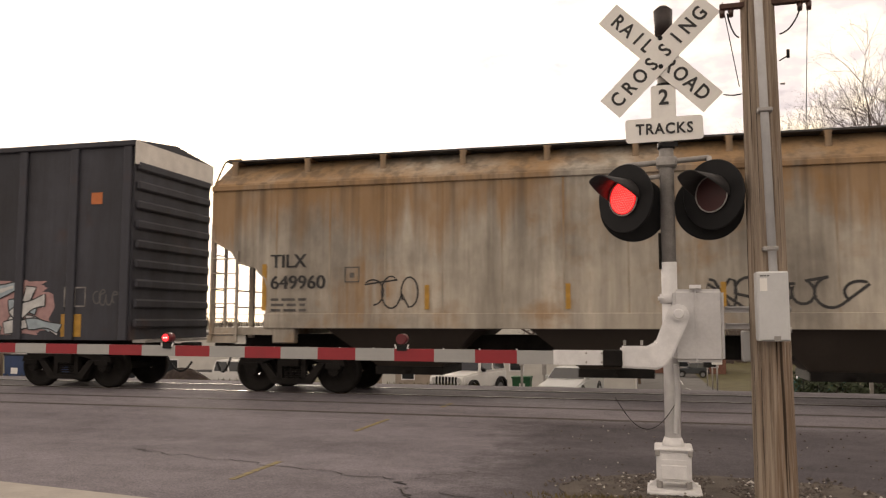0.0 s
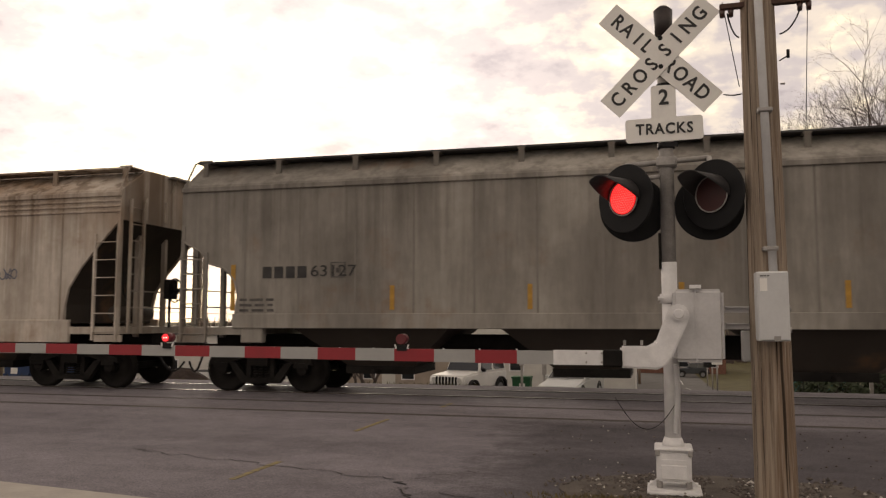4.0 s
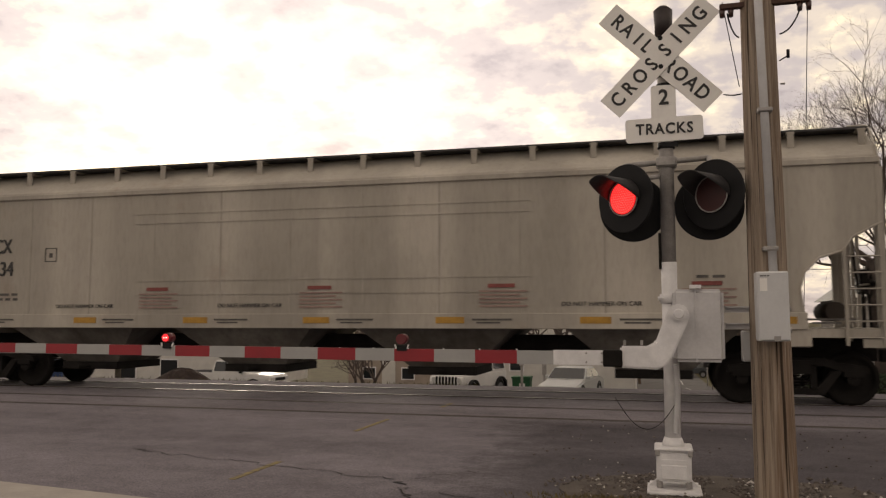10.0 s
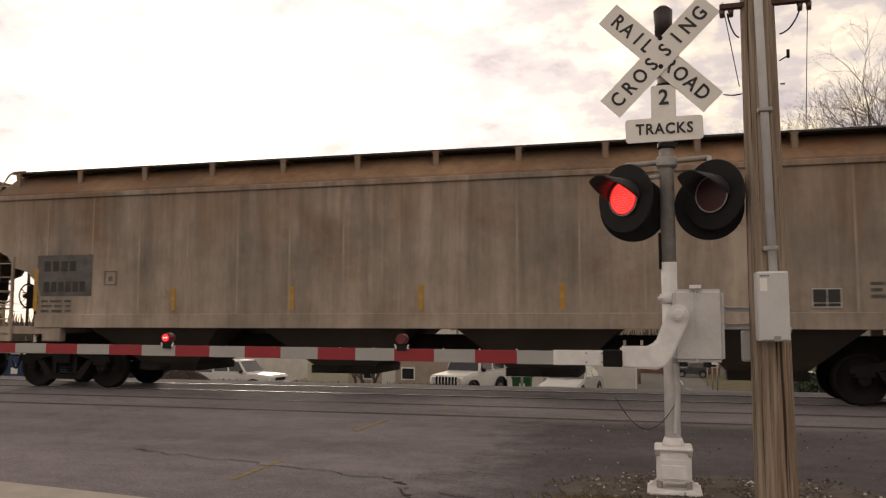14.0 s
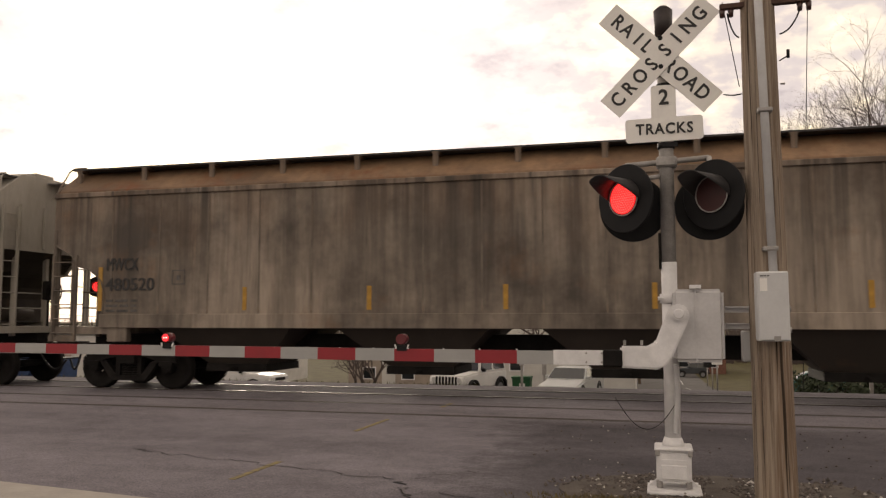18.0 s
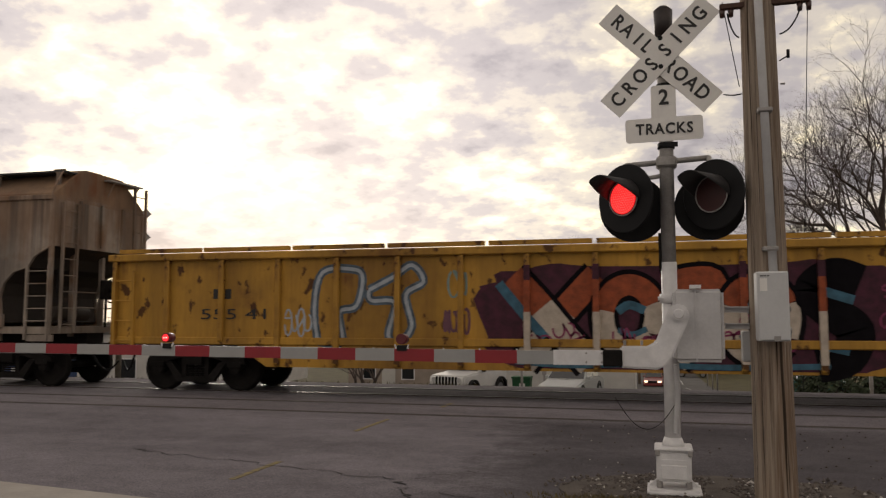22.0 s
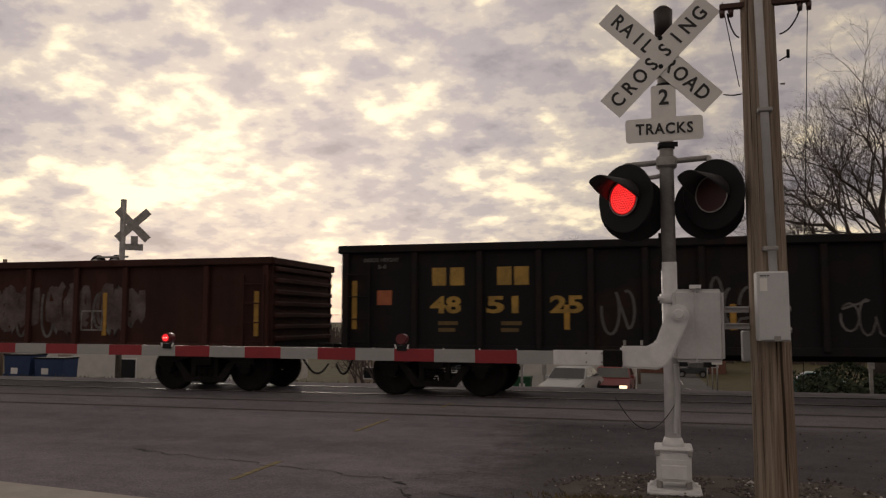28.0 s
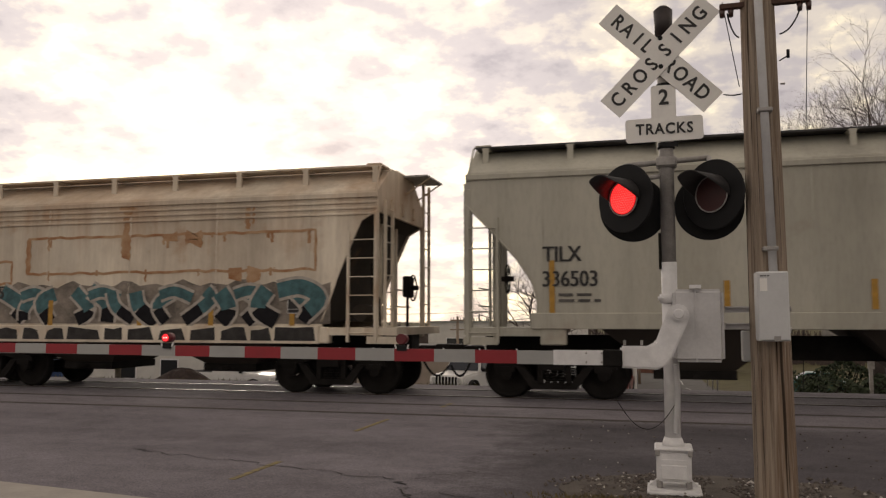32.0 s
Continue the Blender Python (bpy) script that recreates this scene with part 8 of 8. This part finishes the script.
    for w, h, z in ((0.2, 0.3, 3.8), (0.5, 0.19, 3.62)):
        bm = bmesh.new()
        box(bm, -w / 2, w / 2, -0.005, 0.005, -h / 2, h / 2)
        ob = place("track_sign", mesh_of("track_sign", bm, GALV), fs)
        ob.matrix_basis = pose(0.3, 0.14, z, 0, 0, 40)
    bm = bmesh.new()
    tube(bm, (-0.85, 0, 3.33), (0.2, 0, 3.33), 0.03, n=8)
    part("crossarm", bm, GALV, fs)
    for x in (-0.86, -0.22):
        bm = bmesh.new()
        disc(bm, (x, 3.1), 0.3, 0.05, 0.07, 32)
        lt = part("light_background", bm, BLACK, fs)
        bm = bmesh.new()
        tube(bm, (x, 0.05, 3.1), (x, -0.2, 3.1), 0.2, 0.14, 20)
        part("light_housing", bm, GALV, lt)
    for x, ph in ((-0.72, "L"), (0.32, "R")):
        flasher(fs, x, 2.45, ph, 34, -0.1)
    fb = thing("gate_mechanism", "far crossing gate machine on the other side", "gate mechanism", m=pose(-15.22, 20.7, 0))
    bm = bmesh.new()
    box(bm, 0.05, 0.5, -0.2, 0.2, 1.0, 1.6)
    part("housing", bm, WHITE, fb, bevel=0.03)
    bm = bmesh.new()
    box(bm, -0.1, 0.06, -0.1, 0.1, 1.1, 1.5)
    part("clamp", bm, WHITE, fb)

    # vehicles
    vehicle("pickup_truck", "pickup", ("white", (0.68, 0.67, 0.65)), pose(-23.2, 42.0, ground_z(-23.2, 42.0), 0, 0, -5), "white pickup truck parked behind a heap of soil")
    vehicle("off_road_car", "jeep", ("white", (0.68, 0.67, 0.65)), pose(-8.15, 35.6, ground_z(-8.15, 35.6) - 0.05, 0, 0, -107), "white off-road car with slotted grille in the lot")
    vehicle("sedan", "sedan", ("silver", (0.50, 0.51, 0.50)), pose(-3.8, 37.0, ground_z(-3.8, 37.0) - 0.05, 0, 0, -100), "silver sedan waiting beside the street")
    vehicle("suv", "jeep", ("dark", (0.05, 0.055, 0.06)), pose(4.05, 108.0, ground_z(4.05, 108), 0, 0, 178), "dark car parked across the distant street", "distant cars")
    vehicle("sedan", "sedan", ("grey", (0.2, 0.2, 0.21)), pose(-5.5, 66.0, ground_z(-5.5, 66), 0, 0, 170), "grey car parked far down the street", "distant cars")
    vehicle("sedan", "sedan", ("teal", (0.05, 0.16, 0.15)), pose(8.5, 52.0, ground_z(8.5, 52), 0, 0, 175), "dark green car parked far off", "distant cars")
    global RED_CAR
    RED_CAR = vehicle("sedan", "sedan", ("red", (0.20, 0.03, 0.028)), pose(0, 0, 0), "red car with lit headlights coming up the street", "moving cars")
    # blue bins and box
    blue = mat("blue_bin_paint", (0.02, 0.05, 0.14), 0.5, 0, 0.15, 3, 0.1)
    for x, w, h in ((-31.6, 1.6, 1.5), (-29.8, 1.7, 1.35)):
        b = thing("dumpster", "blue steel dumpster with a lid", "dumpster", "blue dumpsters", pose(x, 34.0, ground_z(x, 34.0)))
        bm = bmesh.new()
        prism(bm, [(0.1, 0.05), (w - 0.1, 0.05), (w, h), (0, h)], 0, 1.1)
        part("body", bm, blue, b, bevel=0.02)
        bm = bmesh.new()
        box(bm, -0.03, w + 0.03, -0.03, 1.13, h, h + 0.07)
        part("lid", bm, BLACK, b, bevel=0.01)
        bm = bmesh.new()
        box(bm, 0.45, 0.85, -0.01, 0.0, 0.6, 0.9)
        part("sticker", bm, SIGN_WHITE, b)
        for sx in (0.05, w - 0.15):
            bm = bmesh.new()
            box(bm, sx, sx + 0.1, -0.06, 0.2, 0.5, 0.62)
            part("side_bracket", bm, blue, b)
    g = thing("dumpster", "green steel dumpster with a pale label", "dumpster", "", pose(-6.75, 38.5, ground_z(-6.75, 38.5)))
    green = mat("green_bin_paint", (0.012, 0.10, 0.035), 0.5, 0, 0.15, 3, 0.1)
    bm = bmesh.new()
    prism(bm, [(0.05, 0.05), (0.8, 0.05), (0.85, 0.85), (0, 0.85)], 0, 0.8)
    part("body", bm, green, g, bevel=0.02)
    bm = bmesh.new()
    box(bm, -0.03, 0.88, -0.03, 0.83, 0.85, 0.93)
    part("lid", bm, green, g, bevel=0.01)
    bm = bmesh.new()
    box(bm, 0.35, 0.62, -0.005, 0.006, 0.42, 0.62)
    part("label_plate", bm, SIGN_WHITE, g)
    # heap of soil
    bm = bmesh.new()
    rnd = random.Random(9)
    n, m = 26, 7
    rows = []
    for j in range(m):
        k = j / (m - 1)
        rows.append([bm.verts.new((2.2 * k * math.cos(2 * math.pi * i / n) * rnd.uniform(0.93, 1.07), 1.1 * k * math.sin(2 * math.pi * i / n) * rnd.uniform(0.93, 1.07), 1.15 * (1 - k * k) ** 1.2 + rnd.uniform(-0.04, 0.04) - 0.05)) for i in range(n)])
    for a, b2 in zip(rows, rows[1:]):
        for i in range(n):
            bm.faces.new((a[i], a[(i + 1) % n], b2[(i + 1) % n], b2[i]))
    heap = new("soil_heap", mesh_of("soil_heap", bm, mat("dark_soil", (0.045, 0.028, 0.022), 0.95, 0, 0.3, 4, 0.8)))
    heap.location = (-22.75, 36.0, ground_z(-22.75, 36.0))
    tagged(heap, "heap of dark brown soil on the lot", "soil heap")

    # buildings, low and far
    wall_white = mat("white_siding", (0.60, 0.58, 0.54), 0.8, 0, 0.08, 1.5, 0.1)
    wall_tan = mat("tan_stucco", (0.36, 0.30, 0.25), 0.85, 0, 0.1, 1.5, 0.2)
    wall_brick = mat("far_brick", (0.20, 0.09, 0.06), 0.85, 0, 0.2, 3, 0.2)
    roof_grey = mat("grey_shingle", (0.14, 0.135, 0.13), 0.9, 0, 0.2, 4, 0.3)
    roof_pale = mat("pale_metal_roof", (0.34, 0.35, 0.33), 0.6, 0, 0.1, 2, 0.1)
    building("commercial_building", -40, -25.5, 45.5, 57, 3.4, wall_white, roof_grey, "low white building with a small window", windows=((6.5, 0.6, 1.4, 1.3), (9.6, 0.6, 1.3, 1.3)), doors=((2.0, 1.0, 2.0, wall_tan),))
    building("storage_building", -19.5, -12.5, 50, 58, 2.6, wall_tan, roof_grey, "low tan shed behind the grass", windows=((1.0, 0.7, 0.9, 0.8), (3.6, 0.7, 0.9, 0.8)), doors=((2.3, 0.9, 1.9, wall_white),))
    building("trailer_building", -8.2, -1.2, 42.5, 47, 3.0, wall_white, roof_pale, "long white trailer building beside the street", windows=((0.6, 1.4, 0.8, 0.8),), z=-2.6)
    building("house", 8.2, 19.0, 35, 46, 2.6, mat("brown_siding", (0.10, 0.085, 0.07), 0.85, 0, 0.15, 2, 0.2), roof_pale, "house with a pale gabled roof behind the tree", windows=((1.2, 0.9, 1.2, 1.2), (5.0, 0.9, 1.2, 1.2)), gable=4.2, z=-0.2)
    building("brick_store", -3.0, 9.0, 120, 132, 4.5, wall_brick, roof_grey, "distant brown brick store at the end of the street", windows=((1, 1, 2, 1.5), (5, 1, 2, 1.5), (9, 1, 2, 1.5)))
    building("warehouse", -24, -9, 85, 110, 4.2, wall_white, roof_pale, "distant pale warehouse with a low roof", windows=((2, 1.2, 2, 1.4), (8, 1.2, 2, 1.4)), z=-3.0)
    # trees
    bare_tree(7.35, 30.5, ground_z(7.35, 30.5), 10.0, 0.33, 4, "large bare tree with spreading arching limbs behind the tracks", 7, 0.9, (-0.05, 0), fork=0.5, limb=0.30,
              limbs=((-1.0, 0.22, 1.25), (-1.0, 0.55, 1.6), (-0.75, 0.9, 1.9), (-0.4, 1.0, 2.2), (0.1, 1.0, 2.3), (0.6, 1.0, 2.1), (1.0, 0.6, 1.9)))
    bare_tree(8.6, 32.0, ground_z(8.6, 32), 11.0, 0.32, 8, "tall bare tree with dense twigs", 7, 0.9, (0.0, 0), fork=0.45, limb=0.28,
              limbs=((-0.8, 0.7, 1.7), (-0.35, 1.0, 2.2), (0.0, 1.0, 2.5), (0.5, 1.0, 2.2), (1.0, 0.7, 1.9)))
    bare_tree(-5.6, 47.5, ground_z(-5.6, 47.5), 8.6, 0.28, 15, "bare tree behind the white trailer building", 6, 1.0, (0.02, 0), fork=0.25)
    bare_tree(-3.2, 49.0, ground_z(-3.2, 49), 8.9, 0.26, 16, "slender bare tree behind the white trailer building", 6, 0.95, (0.03, 0), fork=0.25)
    bare_tree(-12.7, 35.0, ground_z(-12.7, 35), 2.6, 0.10, 23, "small forked bare tree on the grass", 4, 1.0, stems=2, fork=0.3)
    bare_tree(-15.2, 40.0, ground_z(-15.2, 40), 2.8, 0.09, 24, "small bare tree on the grass", 4, 1.0, fork=0.3)
    bush(5.3, 28.5, 1.9, 1.0, 1.2, 2, "rounded dark green evergreen bush")
    bush(7.0, 29.4, 1.5, 1.1, 1.1, 3, "dark green evergreen bush beside a post")
    bush(4.9, 34.5, 2.2, 1.3, 1.3, 6, "dark green evergreen bush farther back")
    bush(8.6, 28.6, 2.6, 1.7, 1.4, 12, "tall dark green evergreen bush in front of the house", 1800)
    bush(11.2, 29.0, 2.8, 1.9, 1.5, 13, "tall dark green evergreen bush in front of the house", 1800)
    bush(6.2, 31.0, 2.4, 1.6, 1.4, 14, "rounded dark green evergreen bush behind the post", 1500)
    # signs and posts
    for x, y, h, lab in ((-5.95, 36.5, 1.9, "thin metal sign post seen edge-on"), (-5.0, 37.0, 1.5, "short dark post with a small round sign"), (6.35, 28.0, 1.7, "pale square post beside the bush")):
        p = thing("sign_post", lab, "post", "roadside posts", pose(x, y, ground_z(x, y)))
        bm = bmesh.new()
        box(bm, -0.05, 0.05, -0.05, 0.05, -0.1, h)
        part("post", bm, GALV, p)
        bm = bmesh.new()
        box(bm, -0.1, 0.1, -0.07, -0.05, h - 0.5, h - 0.02)
        part("sign_panel", bm, GALV, p)
    # street furniture far down the road
    for x, y in ((3.9, 60), (4.3, 72), (4.6, 85)):
        p = thing("street_sign", "far roadside sign post with a dark panel", "sign", "far street signs", pose(x, y, ground_z(x, y)))
        bm = bmesh.new()
        tube(bm, (0, 0, -0.1), (0, 0, 2.9), 0.06, n=8)
        part("post", bm, GALV, p)
        bm = bmesh.new()
        box(bm, -0.35, 0.35, -0.08, -0.04, 1.9, 2.8)
        part("panel", bm, BLACK if y != 60 else SIGN_WHITE, p)
    far_pole(-33.2, 35.5, 6.6, 0)
    far_pole(-16.6, 68.0, 5.3, half=0.6)
    far_pole(6.65, 47.0, 7.6, half=0.8)
    far_pole(-2.0, 88.0, 11.0)
    for z0, z1 in ((5.2, 4.3), (4.5, 3.6)):
        wire("overhead_wire", (-60, 62.0, z0 - 2.0), (-16.6, 68.0, z0 - 3.1), 0.6, 0.02)
        wire("overhead_wire", (-16.6, 68.0, z0 - 3.1), (6.65, 47.0, z1 + 0.6), 0.8, 0.02)
        wire("overhead_wire", (6.65, 47.0, z1 + 0.6), (40, 40.0, z1 + 2.0), 0.6, 0.02)
    # road lines of the far street
    for x, w, mm in ((0.72, 0.1, YELLOW_PAINT), (0.95, 0.1, YELLOW_PAINT), (2.35, 0.1, WHITE_BAR)):
        ys = [20 + 2 * k for k in range(40)]
        bm = bmesh.new()
        prev = None
        for y in ys:
            cur = (bm.verts.new((x - w / 2, y, ground_z(x, y) + 0.035)), bm.verts.new((x + w / 2, y, ground_z(x, y) + 0.035)))
            if prev:
                bm.faces.new((prev[0], prev[1], cur[1], cur[0]))
            prev = cur
        tagged(new("road_marking", mesh_of("road_marking", bm, mm)), "painted line along the far street", "road marking", "painted lines of the far street", "structure")
    # distant belt of bare woods
    v, f = [], []
    rnd = random.Random(77)
    for i in range(5200):
        a = radians(rnd.uniform(-62, 32))
        d = rnd.uniform(150, 190)
        x, y = d * math.sin(a), d * math.cos(a)
        z0 = ground_z(x, y)
        h = 5.6 + 0.9 * math.sin(a * 23) + 0.6 * math.sin(a * 57 + 1) + rnd.uniform(-1.6, 1.2)
        b0 = len(v)
        w = rnd.uniform(0.08, 0.3)
        lx = rnd.uniform(-1.5, 1.5)
        v += [(x - w, y, z0), (x + w, y, z0), (x + lx + w * 0.2, y, z0 + h), (x + lx - w * 0.2, y, z0 + h)]
        f.append((b0, b0 + 1, b0 + 2, b0 + 3))
    me = bpy.data.meshes.new("woods")
    me.from_pydata(v, [], f)
    me.materials.append(TWIG)
    tagged(new("woods", me), "belt of bare grey-brown woods in the distance", "woods", kind="stuff")
    # grass tufts behind the tracks
    v, f = [], []
    for i in range(9000):
        x, y = rnd.uniform(-24, 8), rnd.uniform(19.2, 34)
        if -4.2 < x < 5:
            continue
        z = ground_z(x, y)
        h = rnd.uniform(0.04, 0.13)
        b0 = len(v)
        dx, dy = rnd.uniform(-0.05, 0.05), rnd.uniform(-0.03, 0.03)
        v += [(x - 0.02, y, z), (x + 0.02, y, z), (x + dx, y + dy, z + h)]
        f.append((b0, b0 + 1, b0 + 2))
    me = bpy.data.meshes.new("grass")
    me.from_pydata(v, [], f)
    me.materials.append(mat("dry_grass_blade", (0.17, 0.15, 0.07), 0.9, 0, 0.3, 0.7, 0))
    tagged(new("grass", me), "short dry yellowish grass behind the tracks", "grass", kind="stuff")


build_ground()
build_train()
build_signal()
build_surroundings()


# ---- what moves ----


def motions():
    ts = [2.0 * k for k in range(17)]
    for car, start in TRAIN:
        walk(car, [(t, pose(start - run(t), TRACK_Y, 0)) for t in ts])
    starts = dict((car.name, start) for car, start in TRAIN)
    for w, x, dx, car in AXLES:
        rows = []
        for k in range(0, 32 * 30 + 1):
            t = k / 30
            at = starts[car.name] + x - run(t)
            if -20.0 < at < 7.5 or k in (0, 960):
                rows.append((t, pose(dx, 0, WR) @ Matrix.Rotation(-run(t) / WR, 4, "Y")))
        walk(w, rows)
    # the red car comes up the street and stops
    spots = ((0, -0.4, 150), (20.0, -0.5, 105), (22.2, -0.52, 82), (22.9, -0.50, 76), (24.6, -1.12, 58), (25.4, -1.42, 51), (26.6, -1.85, 44.5), (28.0, -2.13, 40.5), (29.0, -2.16, 40.0), (32.0, -2.16, 40.0))
    walk(RED_CAR, [(t, pose(x, y, ground_z(x, y) + 0.03, 0, 0, -92)) for t, x, y in spots])
    # the lights flash in turn, 1.397 s to the cycle
    period, first, right_on = 1.397, 0.26, 0.66
    for led, phase, on, off in FLASH:
        rows = []
        lit_first = phase == "L"
        rows.append((0.0, pose(*(on if lit_first else off))))
        k = 0
        while first + period * k < 32.0:
            for t, right in ((first + period * k, True), (first + period * k + right_on, False)):
                if t >= 31.95:
                    continue
                was, now = (off, on) if right == (phase == "R") else (on, off)
                rows.append((t - 1 / 30, pose(*was)))
                rows.append((t, pose(*now)))
            k += 1
        rows.append((32.0, rows[-1][1]))
        walk(led, rows)


motions()
